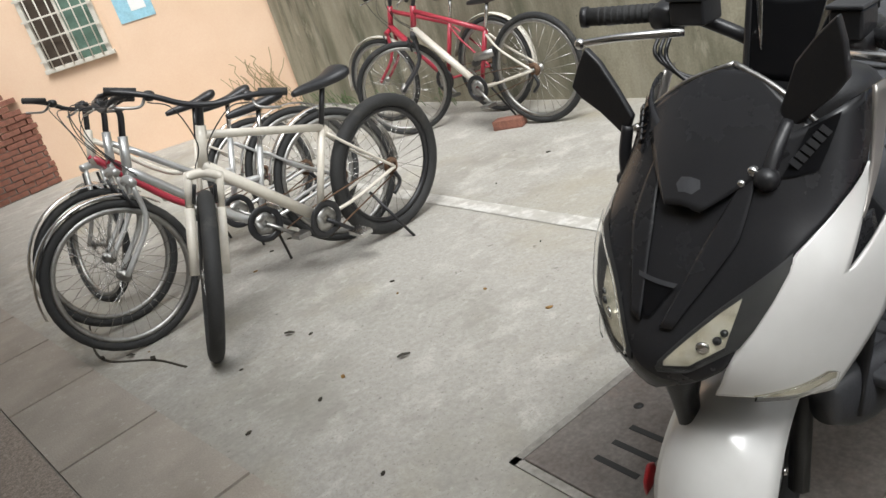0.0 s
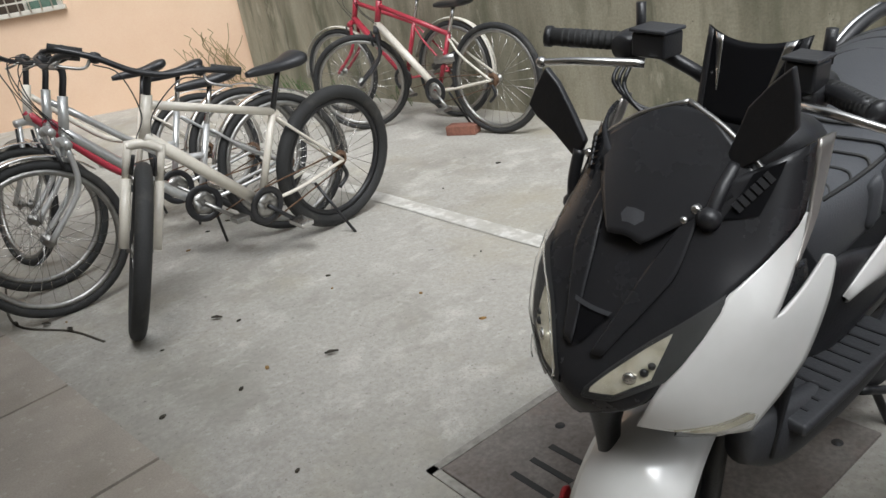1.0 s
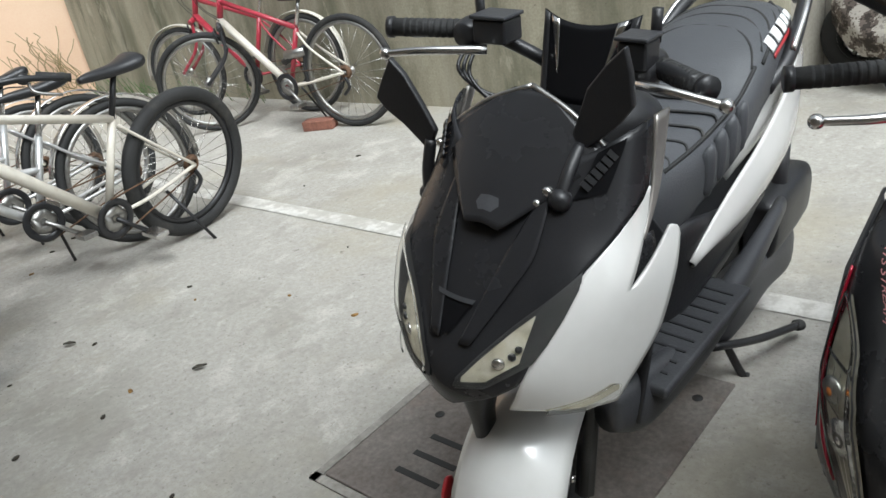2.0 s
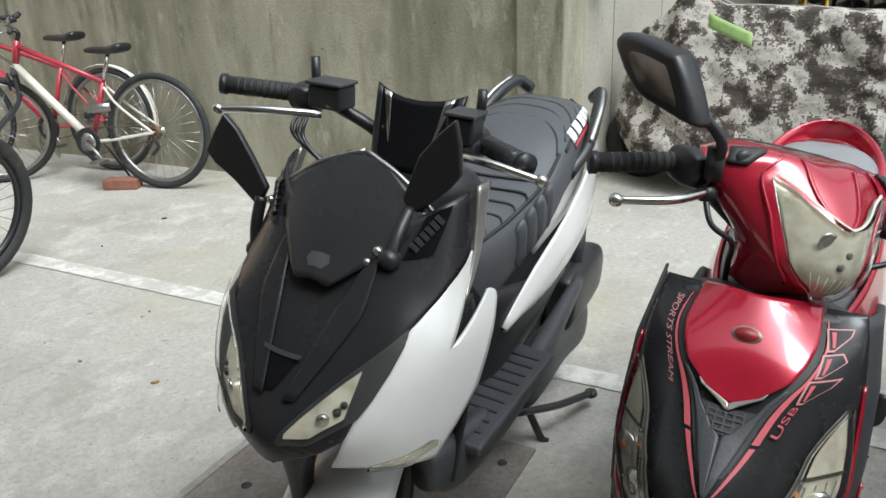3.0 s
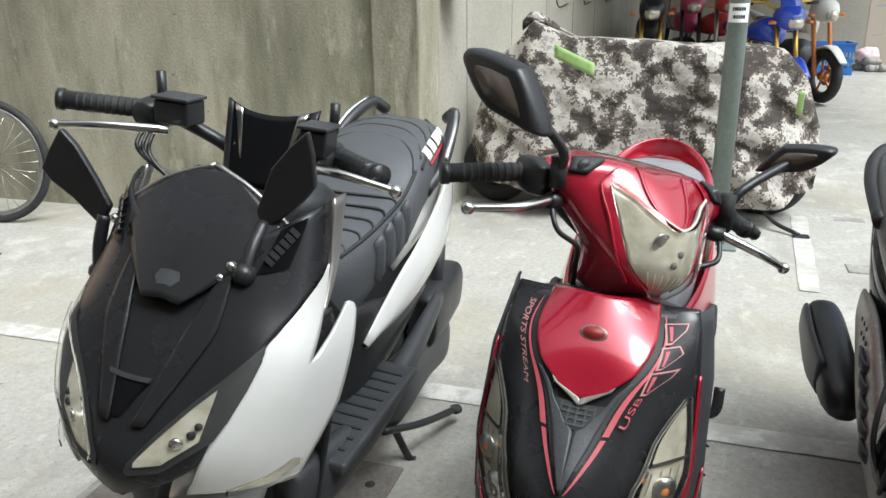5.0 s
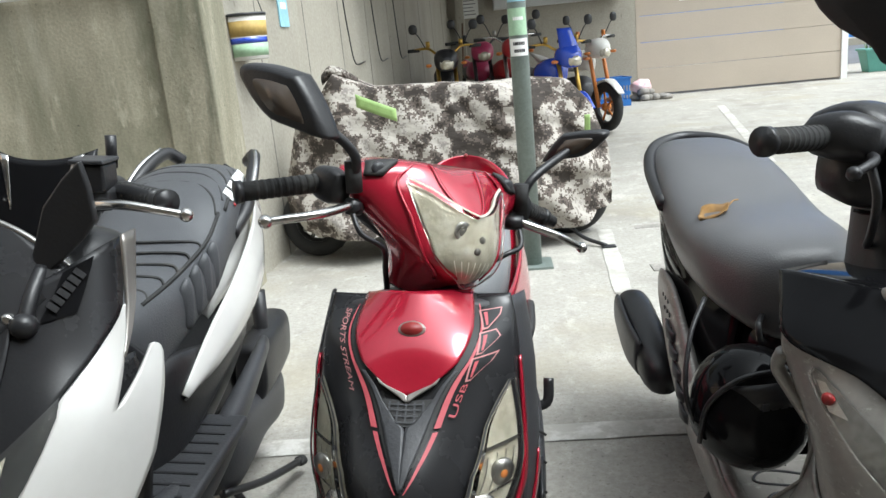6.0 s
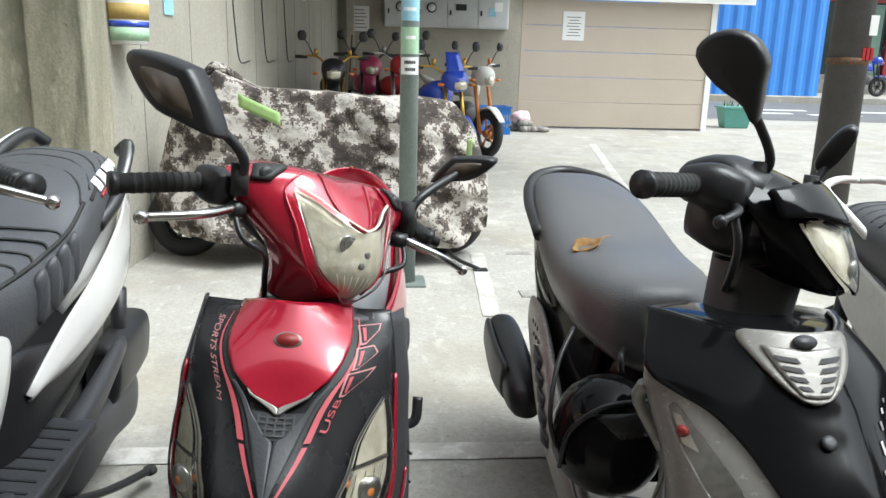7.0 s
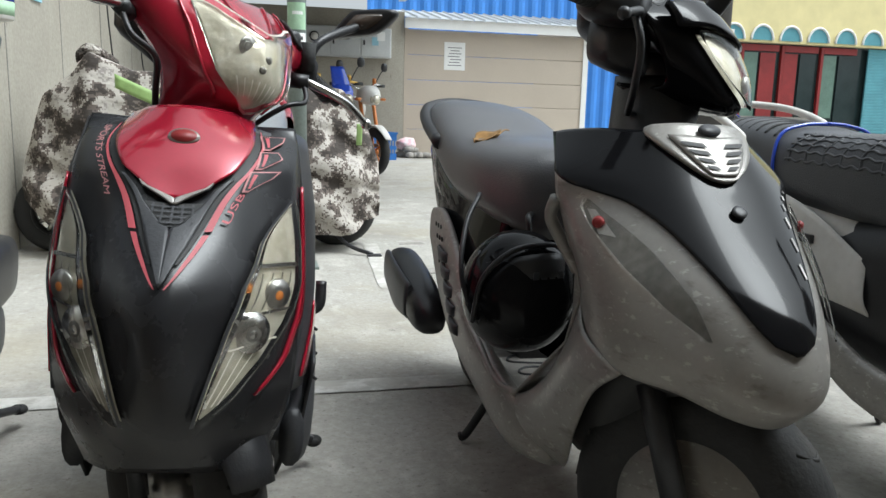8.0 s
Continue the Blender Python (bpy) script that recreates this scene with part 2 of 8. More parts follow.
def camo_material():
    """Woven cover with a blocky print in cream, brown and near-black."""
    m = mat("camouflage_cloth", (0.66, 0.60, 0.54), 0.85, 0, 0.04, 8, 220, 0.2)
    fold = m.node_tree.nodes.new("ShaderNodeTexNoise")
    fold.inputs["Scale"].default_value, fold.inputs["Detail"].default_value = 5.0, 4
    fb = m.node_tree.nodes.new("ShaderNodeBump")
    fb.inputs["Strength"].default_value, fb.inputs["Distance"].default_value = 0.9, 0.06
    m.node_tree.links.new(fold.outputs[0], fb.inputs["Height"])
    m.node_tree.links.new(fb.outputs[0], m.node_tree.nodes["Principled BSDF"].inputs["Normal"])
    nt = m.node_tree
    n, ln = nt.nodes, nt.links
    tc, sn = n.new("ShaderNodeTexCoord"), n.new("ShaderNodeVectorMath")
    sn.operation = "SNAP"
    sn.inputs[1].default_value = (0.009, 0.009, 0.009)
    ln.new(tc.outputs["Object"], sn.inputs[0])
    a, jit = n.new("ShaderNodeTexNoise"), n.new("ShaderNodeTexWhiteNoise")
    a.inputs["Scale"].default_value, a.inputs["Detail"].default_value, a.inputs["Roughness"].default_value = 9.0, 5, 0.60
    ln.new(sn.outputs[0], a.inputs[0])
    ln.new(sn.outputs[0], jit.inputs[0])
    add = n.new("ShaderNodeMath")
    add.operation = "MULTIPLY_ADD"
    add.inputs[1].default_value = 0.07
    ln.new(jit.outputs[0], add.inputs[0])
    ln.new(a.outputs[0], add.inputs[2])
    r = n.new("ShaderNodeValToRGB")
    r.color_ramp.interpolation = "CONSTANT"
    e = r.color_ramp.elements
    e[0].position, e[0].color = 0.0, (0.045, 0.036, 0.030, 1)
    e[1].position, e[1].color = 0.485, (0.13, 0.105, 0.09, 1)
    for p, c in ((0.55, (0.45, 0.415, 0.37, 1)), (0.66, (0.30, 0.27, 0.25, 1)), (0.71, (0.45, 0.415, 0.37, 1))):
        x = e.new(p)
        x.color = c
    ln.new(add.outputs[0], r.inputs[0])
    ln.new(r.outputs[0], n["Principled BSDF"].inputs["Base Color"])
    return m


CAMO = camo_material()


# ---- shape helpers ----
def thing(name, m, label, category, group="", kind=""):
    ob = new(name)
    ob.empty_display_size = 0.1
    ob.matrix_world = m
    return tagged(ob, label, category, group, kind)


def part(name, bm, material, parent=None, label="", smooth=True, thick=0.0, bevel=0.0):
    """Links a bmesh as one mesh object under a thing or a part."""
    if material is LENS and not thick:
        thick = 0.002
    me = bpy.data.meshes.new(name)
    if not any(e.is_boundary for e in bm.edges):
        bmesh.ops.recalc_face_normals(bm, faces=bm.faces)
    for f in bm.faces:
        f.smooth = smooth
    bm.to_mesh(me)
    bm.free()
    me.materials.append(material)
    ob = new(name, me)
    if parent is not None:
        ob.parent = parent
    if label:
        tagged(ob, label)
    if material is LENS:
        ob.visible_shadow = False
    if thick:
        s = ob.modifiers.new("thickness", "SOLIDIFY")
        s.thickness, s.offset = thick, -1.0
    if bevel:
        b = ob.modifiers.new("edges", "BEVEL")
        b.width, b.segments, b.limit_method, b.angle_limit = bevel, 2, "ANGLE", radians(35)
        ob.modifiers.new("normals", "WEIGHTED_NORMAL")
    return ob


def catmull(ps, t):
    """A smooth curve through the points; t runs from 0 to len(ps) - 1."""
    n = len(ps) - 1
    i = min(int(t), n - 1)
    f = t - i
    p1, p2 = Vector(ps[i]), Vector(ps[i + 1])
    p0 = Vector(ps[i - 1]) if i > 0 else 2 * p1 - p2
    p3 = Vector(ps[i + 2]) if i + 2 <= n else 2 * p2 - p1
    return 0.5 * (2 * p1 + (p2 - p0) * f + (2 * p0 - 5 * p1 + 4 * p2 - p3) * f * f + (3 * p1 - p0 - 3 * p2 + p3) * f ** 3)


def lerp(ts, t):
    """Straight lines through pairs (t, value)."""
    if t <= ts[0][0]:
        return ts[0][1]
    for (a, x), (b, y) in zip(ts, ts[1:]):
        if t <= b:
            return x + (y - x) * (t - a) / max(b - a, 1e-9)
    return ts[-1][1]


def tube(bm, ps, r, seg=8, steps=6, r2=None, smoothed=True):
    """A round tube along a smooth line."""
    n = len(ps) - 1
    k = n * steps if smoothed and n > 1 else n
    line = [catmull(ps, i * n / k) if smoothed and n > 1 else Vector(ps[i]) for i in range(k + 1)]
    rings, side = [], None
    for i, p in enumerate(line):
        d = (line[min(i + 1, k)] - line[max(i - 1, 0)]).normalized()
        if side is None:
            side = d.orthogonal().normalized()
        side = (side - d * side.dot(d)).normalized()
        up = d.cross(side)
        rr = r if r2 is None else r + (r2 - r) * i / k
        rings.append([bm.verts.new(p + (side * math.cos(a) + up * math.sin(a)) * rr) for a in (2 * math.pi * j / seg for j in range(seg))])
    for a, b in zip(rings, rings[1:]):
        for j in range(seg):
            bm.faces.new((a[j], a[(j + 1) % seg], b[(j + 1) % seg], b[j]))
    bm.faces.new(rings[0][::-1])
    bm.faces.new(rings[-1])
    return bm


def tubes(*lines, r=0.01, seg=8, steps=6):
    bm = bmesh.new()
    for ps in lines:
        tube(bm, ps, r, seg, steps)
    return bm


def shell(stations, seg=24, sub=4, power=2.5, axis="y"):
    """A closed body through stations (along, centre_x, centre_z, half_width, half_height), with superellipse sections, across the y axis."""
    bm = bmesh.new()
    n = len(stations) - 1
    rings = []
    for i in range(n * sub + 1):
        q = []
        t = i / sub
        k = min(int(t), n - 1)
        f = t - k
        for c in range(5):
            a = [stations[max(k - 1, 0)][c], stations[k][c], stations[k + 1][c], stations[min(k + 2, n)][c]]
            q.append(0.5 * (2 * a[1] + (a[2] - a[0]) * f + (2 * a[0] - 5 * a[1] + 4 * a[2] - a[3]) * f * f + (3 * a[1] - a[0] - 3 * a[2] + a[3]) * f ** 3))
        ring = []
        for j in range(seg):
            an = 2 * math.pi * j / seg
            cx, sx = math.cos(an), math.sin(an)
            x = q[1] + max(q[3], 1e-3) * math.copysign(abs(cx) ** (2 / power), cx)
            z = q[2] + max(q[4], 1e-3) * math.copysign(abs(sx) ** (2 / power), sx)
            co = {"y": (x, q[0], z), "x": (q[0], x, z), "z": (x, z, q[0])}[axis]
            ring.append(bm.verts.new(co))
        rings.append(ring)
    for a, b in zip(rings, rings[1:]):
        for j in range(seg):
            bm.faces.new((a[j], a[(j + 1) % seg], b[(j + 1) % seg], b[j]))
    bm.faces.new(rings[0][::-1])
    bm.faces.new(rings[-1])
    return bm


def turned(profile, m=None, seg=32, closed=False):
    """A body turned round the local x axis: profile of (along x, radius)."""
    bm = bmesh.new()
    rings = [[bm.verts.new((x, r * math.cos(a), r * math.sin(a))) for a in (2 * math.pi * j / seg for j in range(seg))] for x, r in profile]
    pairs = list(zip(rings, rings[1:])) + ([(rings[-1], rings[0])] if closed else [])
    for a, b in pairs:
        for j in range(seg):
            bm.faces.new((a[j], a[(j + 1) % seg], b[(j + 1) % seg], b[j]))
    if not closed:
        bm.faces.new(rings[0][::-1])
        bm.faces.new(rings[-1])
    if m is not None:
        bm.transform(m)
    return bm


def slab(outline, depth, m=None, bm=None):
    """A flat outline in the local x, z plane, given depth along y."""
    bm = bm or bmesh.new()
    m = m or Matrix()
    a = [bm.verts.new(m @ Vector((x, 0, z))) for x, z in outline]
    b = [bm.verts.new(m @ Vector((x, depth, z))) for x, z in outline]
    n = len(outline)
    bm.faces.new(a)
    bm.faces.new(b[::-1])
    for j in range(n):
        bm.faces.new((a[j], b[j], b[(j + 1) % n], a[(j + 1) % n]))
    return bm


def block(x0, x1, y0, y1, z0, z1, bm=None):
    bm = bm or bmesh.new()
    v = [bm.verts.new((x, y, z)) for z in (z0, z1) for y in (y0, y1) for x in (x0, x1)]
    for f in ((0, 2, 3, 1), (4, 5, 7, 6), (0, 1, 5, 4), (2, 6, 7, 3), (0, 4, 6, 2), (1, 3, 7, 5)):
        bm.faces.new([v[i] for i in f])
    return bm


def mirrored_cage(rows):
    """A smooth surface with two alike halves: rows of points from the middle outwards. u runs from -1 to 1, v over the rows."""
    full = [[(-x, y, z) for x, y, z in reversed(r[1:])] + list(r) for r in rows]
    n, k = len(rows) - 1, len(full[0]) - 1

    def at(u, v):
        t = (u + 1) / 2 * k
        return catmull([catmull(r, min(max(t, 0), k)) for r in full], min(max(v, 0), n))
    return at


def strip(at, v0, v1, left, right, off=0.0, nu=10, nv=16, bm=None):
    """A piece of a surface between two edges u(v), raised by off along the surface's normal."""
    bm = bm or bmesh.new()
    rows = []
    for i in range(nv + 1):
        v = v0 + (v1 - v0) * i / nv
        a, b = lerp(left, v), lerp(right, v)
        row = []
        for j in range(nu + 1):
            u = a + (b - a) * j / nu
            p = at(u, v)
            if off:
                du, dv = at(u + 0.01, v) - at(u - 0.01, v), at(u, v + 0.02) - at(u, v - 0.02)
                nn = du.cross(dv).normalized()
                p = p + nn * off
            row.append(bm.verts.new(p))
        rows.append(row)
    for a, b in zip(rows, rows[1:]):
        for j in range(nu):
            q = (a[j], a[j + 1], b[j + 1], b[j])
            bm.faces.new(q[::-1] if lerp(left, (v0 + v1) / 2) > lerp(right, (v0 + v1) / 2) else q)
    return bm
# ---- the setting ----
def rise(y):
    """The yard climbs gently from the bays to the street."""
    return 0.02 * min(max(y - 4.5, 0), 16)


bm = bmesh.new()
xs = [-150, -40, -12, -6, 0, 6, 12, 40, 150]
ys = [-150, -20, 0.0, 2, 4.5, 8, 12, 16, 20.5, 40, 250]
gv = [[bm.verts.new((x, y, rise(y))) for x in xs] for y in ys]
for i in range(len(ys) - 1):
    for j in range(len(xs) - 1):
        bm.faces.new((gv[i][j], gv[i][j + 1], gv[i + 1][j + 1], gv[i + 1][j]))
tagged(part("ground", bm, GROUND, smooth=False), "worn pale concrete yard with stains and pits", "ground", kind="structure")

# painted lines
def painted(name, x0, y0, x1, y1, w, label):
    bm = bmesh.new()
    a, b = Vector((x0, y0, 0)), Vector((x1, y1, 0))
    d = (b - a).normalized()
    s = Vector((-d.y, d.x, 0)) * w / 2
    n = max(2, int((b - a).length / 0.12))
    rows = []
    for i in range(n + 1):
        p = a + (b - a) * i / n
        k = 1 + 0.12 * noise.noise(p * 6)
        rows.append([bm.verts.new((*(p + s * k * q).xy, rise(p.y) + 0.004)) for q in (-1, 1)])
    for p, q in zip(rows, rows[1:]):
        bm.faces.new((p[0], p[1], q[1], q[0]))
    return tagged(part(name, bm, LINEPAINT, smooth=False), label, "marking", kind="structure")


painted("parking_line", -4.6, 2.44 * 0.93, 2.8, 2.44 * 0.93, 0.10, "long worn white parking line on concrete")
painted("parking_line", 0.52, 3.55, 0.60, 4.75, 0.085, "short worn white line crossing the yard")
painted("parking_line", 2.85, 10.3, 2.15, 6.4, 0.09, "worn white bay line on pale concrete")

# stone paving by the building
EDGE = (-5.6, 0.13, 0.108)


def edge_y(x):
    return EDGE[1] + EDGE[2] * (x - EDGE[0])


bm = bmesh.new()
pv = []
for x in (-9.5, 4.0):
    y = edge_y(x) - 0.40
    pv.append([bm.verts.new((x, y + 0.012 if q else -3.0, 0.012)) for q in (0, 1)])
bm.faces.new((pv[0][0], pv[1][0], pv[1][1], pv[0][1]))
pavement = tagged(part("pavement", bm, GRANITE, smooth=False, thick=0.02), "rough brown granite paving under the arcade", "pavement", kind="structure")

# concrete back wall, pillar and side wall
tagged(part("wall_back", block(-8.42, -1.62, 3.9, 4.12, -0.1, 2.75), WALL, smooth=False, bevel=0.01), "concrete yard wall with dark vertical moss stains", "wall", kind="structure")
pil = tagged(part("pillar", block(-1.618, -1.36, 3.86, 4.2, -0.1, 2.75), WALL, smooth=False, bevel=0.012), "concrete pillar at the end of the stained wall", "pillar", kind="structure")


def slanted_wall(name, a, b, t, z0, za, zb, material, label):
    """An upright wall from a to b, t thick to its left, with its own height at either end."""
    bm = bmesh.new()
    a, b = Vector((*a, 0)), Vector((*b, 0))
    d = (b - a).normalized()
    s = Vector((-d.y, d.x, 0)) * t
    v = [bm.verts.new((p.x, p.y, z)) for p, top in ((a, za), (b, zb), (b + s, zb), (a + s, za)) for z in (z0, top)]
    for q in ((0, 2, 3, 1), (2, 4, 5, 3), (4, 6, 7, 5), (6, 0, 1, 7), (1, 3, 5, 7), (0, 6, 4, 2)):
        bm.faces.new([v[i] for i in q])
    return tagged(part(name, bm, material, smooth=False, bevel=0.008), label, "wall", kind="structure")


slanted_wall("wall_side", (-1.42, 4.203), (-0.62, 12.2), 0.2, -0.1, 1.84, 2.2, PALEWALL, "pale concrete side wall with board joints")
for k in range(9):
    # shallow board joints in the pale wall
    y = 4.75 + k * 0.85
    x = -1.42 + 0.1 * (y - 4.203)
    tagged(part("wall_joint", block(x - 0.02, x + 0.0025, y - 0.006, y + 0.006, 0, 1.82 + 0.045 * (y - 4.2)), STONE, smooth=False), "thin dark board joint in pale concrete", "joint", kind="structure")
tagged(part("wall_far", block(-0.85, 2.15, 12.204, 12.4, -0.1, 2.35), PALEWALL, smooth=False), "weathered far wall under the carport", "wall", kind="structure")
slanted_wall("wall_peach", (-10.65, 0.31), (-8.44, 4.02), 0.25, -0.1, 6.0, 6.0, PEACH, "peach rendered house wall")

# the house behind the camera, with its arcade: unseen, sized to darken reflections
tagged(part("wall_house", block(-9.5, 14.0, -3.3, -3.0, 0, 6.0), PALEWALL, smooth=False), "unseen plain rendered wall of the house behind the arcade", "wall", kind="structure")
tagged(part("ceiling_arcade", block(-9.5, 14.0, -3.0, 0.0, 3.15, 3.45), PALEWALL, smooth=False), "unseen plain plaster ceiling of the arcade", "ceiling", kind="structure")

# carport roof
tagged(part("ceiling_carport", block(-1.6, 2.3, 6.6, 12.6, 2.72, 2.80), GREYPLASTIC, smooth=False), "grey sheet roof of the carport", "ceiling", kind="structure")
for k in range(4):
    tagged(part("roof_beam", block(-1.6, 2.3, 7.0 + k * 1.7, 7.08 + k * 1.7, 2.60, 2.717), GALV, smooth=False), "grey steel roof beam under the carport", "beam", kind="structure")
for x in (-0.35, 2.05):
    tagged(part("roof_beam", block(x, x + 0.1, 6.6, 12.19, 2.50, 2.597), GALV, smooth=False), "grey steel roof beam under the carport", "beam", kind="structure")
tagged(part("roof_post", block(-0.5, -0.38, 12.0, 12.12, 0.1, 2.497), PALEWALL, smooth=False, bevel=0.01), "concrete post at the end of the carport", "post", kind="structure")

# conduit along the wall
tagged(part("pipe", tubes([(-8.2, 3.87, 1.60), (-1.66, 3.87, 1.60)], r=0.014), GALV), "thin grey conduit along the concrete wall", "pipe", kind="structure")
tagged(part("pipe", tubes([(-1.40, 4.25, 1.60), (-0.66, 12.0, 1.92)], r=0.014), GALV), "thin grey conduit along the pale wall", "pipe", kind="structure")
for k, y in enumerate((5.0, 7.2, 9.4)):
    x = -1.42 + 0.1 * (y - 4.2)
    tagged(part("junction_box", block(x + 0.002, x + 0.05, y, y + 0.1, 1.57 + 0.041 * (y - 4.25), 1.67 + 0.041 * (y - 4.25)), TINWHITE, smooth=False, bevel=0.006), "small white junction box on the wall conduit", "junction box", group="wall boxes")


# ---- window and sign of the peach house ----
W0, WD = Vector((-10.65, 0.31, 0)), Vector((2.21, 3.71, 0)).normalized()
WN = Vector((WD.y, -WD.x, 0))


def on_house(s, z, out=0.0):
    p = W0 + WD * s + WN * out
    return Vector((p.x, p.y, z))


HM = Matrix.Translation(W0) @ Matrix(((WD.x, -WN.x, 0, 0), (WD.y, -WN.y, 0, 0), (0, 0, 1, 0), (0, 0, 0, 1)))
win = thing("window_1", HM, "barred cream window with one dark and one green pane", "window", kind="structure")
S0, S1, Z0, Z1 = 1.65, 2.42, 1.22, 2.15
for nm, bx in (("frame_side", (S0, S0 + 0.05, Z0, Z1)), ("frame_side", (S1 - 0.05, S1, Z0, Z1)), ("sill", (S0 - 0.02, S1 + 0.02, Z0 - 0.05, Z0)), ("frame_head", (S0, S1, Z1, Z1 + 0.05))):
    part(nm, block(bx[0], bx[1], -0.06, -0.003, bx[2], bx[3]), CREAMFRAME, win, smooth=False, bevel=0.005)
for k in range(2):
    part("pane", block(S0 + 0.052 + k * 0.34, S0 + 0.382 + k * 0.34, -0.02, -0.004, Z0, Z1), BROWNGLOSS if k == 0 else GREENPANE, win, smooth=False)
part("mullion", block(S0 + 0.375, S0 + 0.405, -0.045, -0.021, Z0, Z1), CREAMFRAME, win, smooth=False)
for k in range(6):
    part("bar", tubes([(S0 + 0.10 + k * 0.115, -0.085, Z0 - 0.03), (S0 + 0.10 + k * 0.115, -0.085, Z1)], r=0.008, seg=6), CREAMFRAME, win)
for z in (1.30, 1.52, 1.74, 1.96):
    part("cross_bar", block(S0 - 0.01, S1 + 0.01, -0.092, -0.078, z, z + 0.018), CREAMFRAME, win, smooth=False)
sg = thing("wall_sign", HM, "pale blue notice plate on the peach wall", "sign")
part("plate", block(2.62, 3.02, -0.012, -0.003, 1.43, 1.78), STICKER, sg, smooth=False)
part("white_patch", block(2.78, 2.95, -0.015, -0.0125, 1.53, 1.72), PAPER, sg, smooth=False)

# ---- broken brick wall ----
bwall = thing("brick_wall", pose(-9.95, 0.05, 0, 0, 0, 12), "low broken red brick wall beside the peach house", "wall", kind="structure")
part("mortar", block(0.01, 0.19, 0, 1.9, 0, 0.55), STONE, bwall, smooth=False)
brick_mesh = None
for row in range(17):
    top = 1.98 - 0.052 * row - (0.04 if row % 2 else 0)
    n = int(top / 0.225)
    for c in range(n):
        if brick_mesh is None:
            b0 = part("brick", block(-0.05, 0.05, -0.105, 0.105, -0.027, 0.027), BRICK, bwall, smooth=False)
            brick_mesh = b0.data
            o = b0
        else:
            o = new("brick", brick_mesh)
            o.parent = bwall
        o.matrix_basis = pose(0.16 + random.uniform(-0.012, 0.012), 0.12 + c * 0.225 + (0.11 if row % 2 else 0), 0.04 + row * 0.066, random.uniform(-2, 2), random.uniform(-2, 2), random.uniform(-3, 3))


# ---- shed, street and far houses ----
shed = thing("shed", pose(2.16, 12.25, rise(12.2)), "beige metal-sided shed with a ribbed tin roof", "shed")
for k in range(5):
    part("siding_panel", block(0.05, 3.0, 0, 0.06, 0.03 + k * 0.385, 0.03 + k * 0.385 + 0.379), SHEDPANEL, shed, smooth=False, bevel=0.006)
part("corner_trim", block(2.985, 3.075, -0.02, 0.05, 0, 1.97), PAPER, shed, "white corner trim", smooth=False)
part("corner_trim", block(0.0, 0.055, -0.02, 0.05, 0, 1.97), SHEDPANEL, shed, smooth=False)
part("side_wall", block(3.0, 3.06, 0.06, 2.4, 0, 2.2), SHEDPANEL, shed, smooth=False)
part("fascia", block(-0.02, 3.6, -0.16, -0.12, 1.95, 2.10), PAPER, shed, "white eaves board", smooth=False)
for k in range(20):
    x = 0.0 + k * 0.18
    q = bmesh.new()
    vs = [q.verts.new(p) for p in ((x, -0.2, 2.10), (x + 0.15, -0.2, 2.10), (x + 0.15, 1.2, 2.38), (x, 1.2, 2.38), (x + 0.165, -0.2, 2.125), (x + 0.165, 1.2, 2.405))]
    q.faces.new(vs[:4])
    q.faces.new((vs[1], vs[4], vs[5], vs[2]))
    part("roof_sheet", q, GALV, shed, smooth=False, thick=0.006)
nt_ = thing("notice", pose(2.16, 12.25, rise(12.2)), "white paper notice taped to the shed", "notice")
part("sheet", block(0.64, 0.98, -0.006, -0.002, 1.35, 1.78), PAPER, nt_, smooth=False)
for k in range(7):
    part("text_line", block(0.70 + 0.02 * (k % 3), 0.92 - 0.03 * (k % 2), -0.0075, -0.0062, 1.42 + k * 0.045, 1.43 + k * 0.045), GREYPLASTIC, nt_, smooth=False)

road = bmesh.new()
rz = 0.006
v = [road.verts.new((x, y, rise(y) + rz)) for x, y in ((4.9, 14.6), (60, 12.0), (60, 19.6), (4.9, 19.4))]
road.faces.new(v)
tagged(part("road", road, ASPHALT, smooth=False), "grey asphalt street with white markings", "road", kind="structure")
for k, (x, y) in enumerate(((7.6, 15.9), (9.0, 15.7), (10.6, 16.6), (8.4, 16.8))):
    tagged(part("road_marking", block(x, x + 1.1, y, y + 0.22, rise(y) - 0.02, rise(y) + 0.016), PAPER, smooth=False), "white street marking", "marking", kind="structure")
tagged(part("kerb", block(5, 60, 19.4, 22.4, 0, 0.47), GROUND, smooth=False, bevel=0.02), "pale concrete kerb and pavement across the street", "kerb", kind="structure")

bluew = thing("blue_building", pose(2.6, 19.9, 0.3), "tall blue corrugated metal wall", "building")
bm = bmesh.new()
prev = None
k = 0
while k * 0.09 < 9.0:
    x, dy = k * 0.09, (0.0 if k % 4 in (0, 1) else 0.05)
    cur = [bm.verts.new((x, dy, z)) for z in (0, 6.5)]
    if prev:
        bm.faces.new((prev[0], cur[0], cur[1], prev[1]))
    prev = cur
    k += 1
part("corrugated_sheet", bm, BLUE, bluew, smooth=False, thick=0.01)
part("base_strip", block(0, 9.0, -0.04, 0.0, 0, 0.12), STONE, bluew, smooth=False)

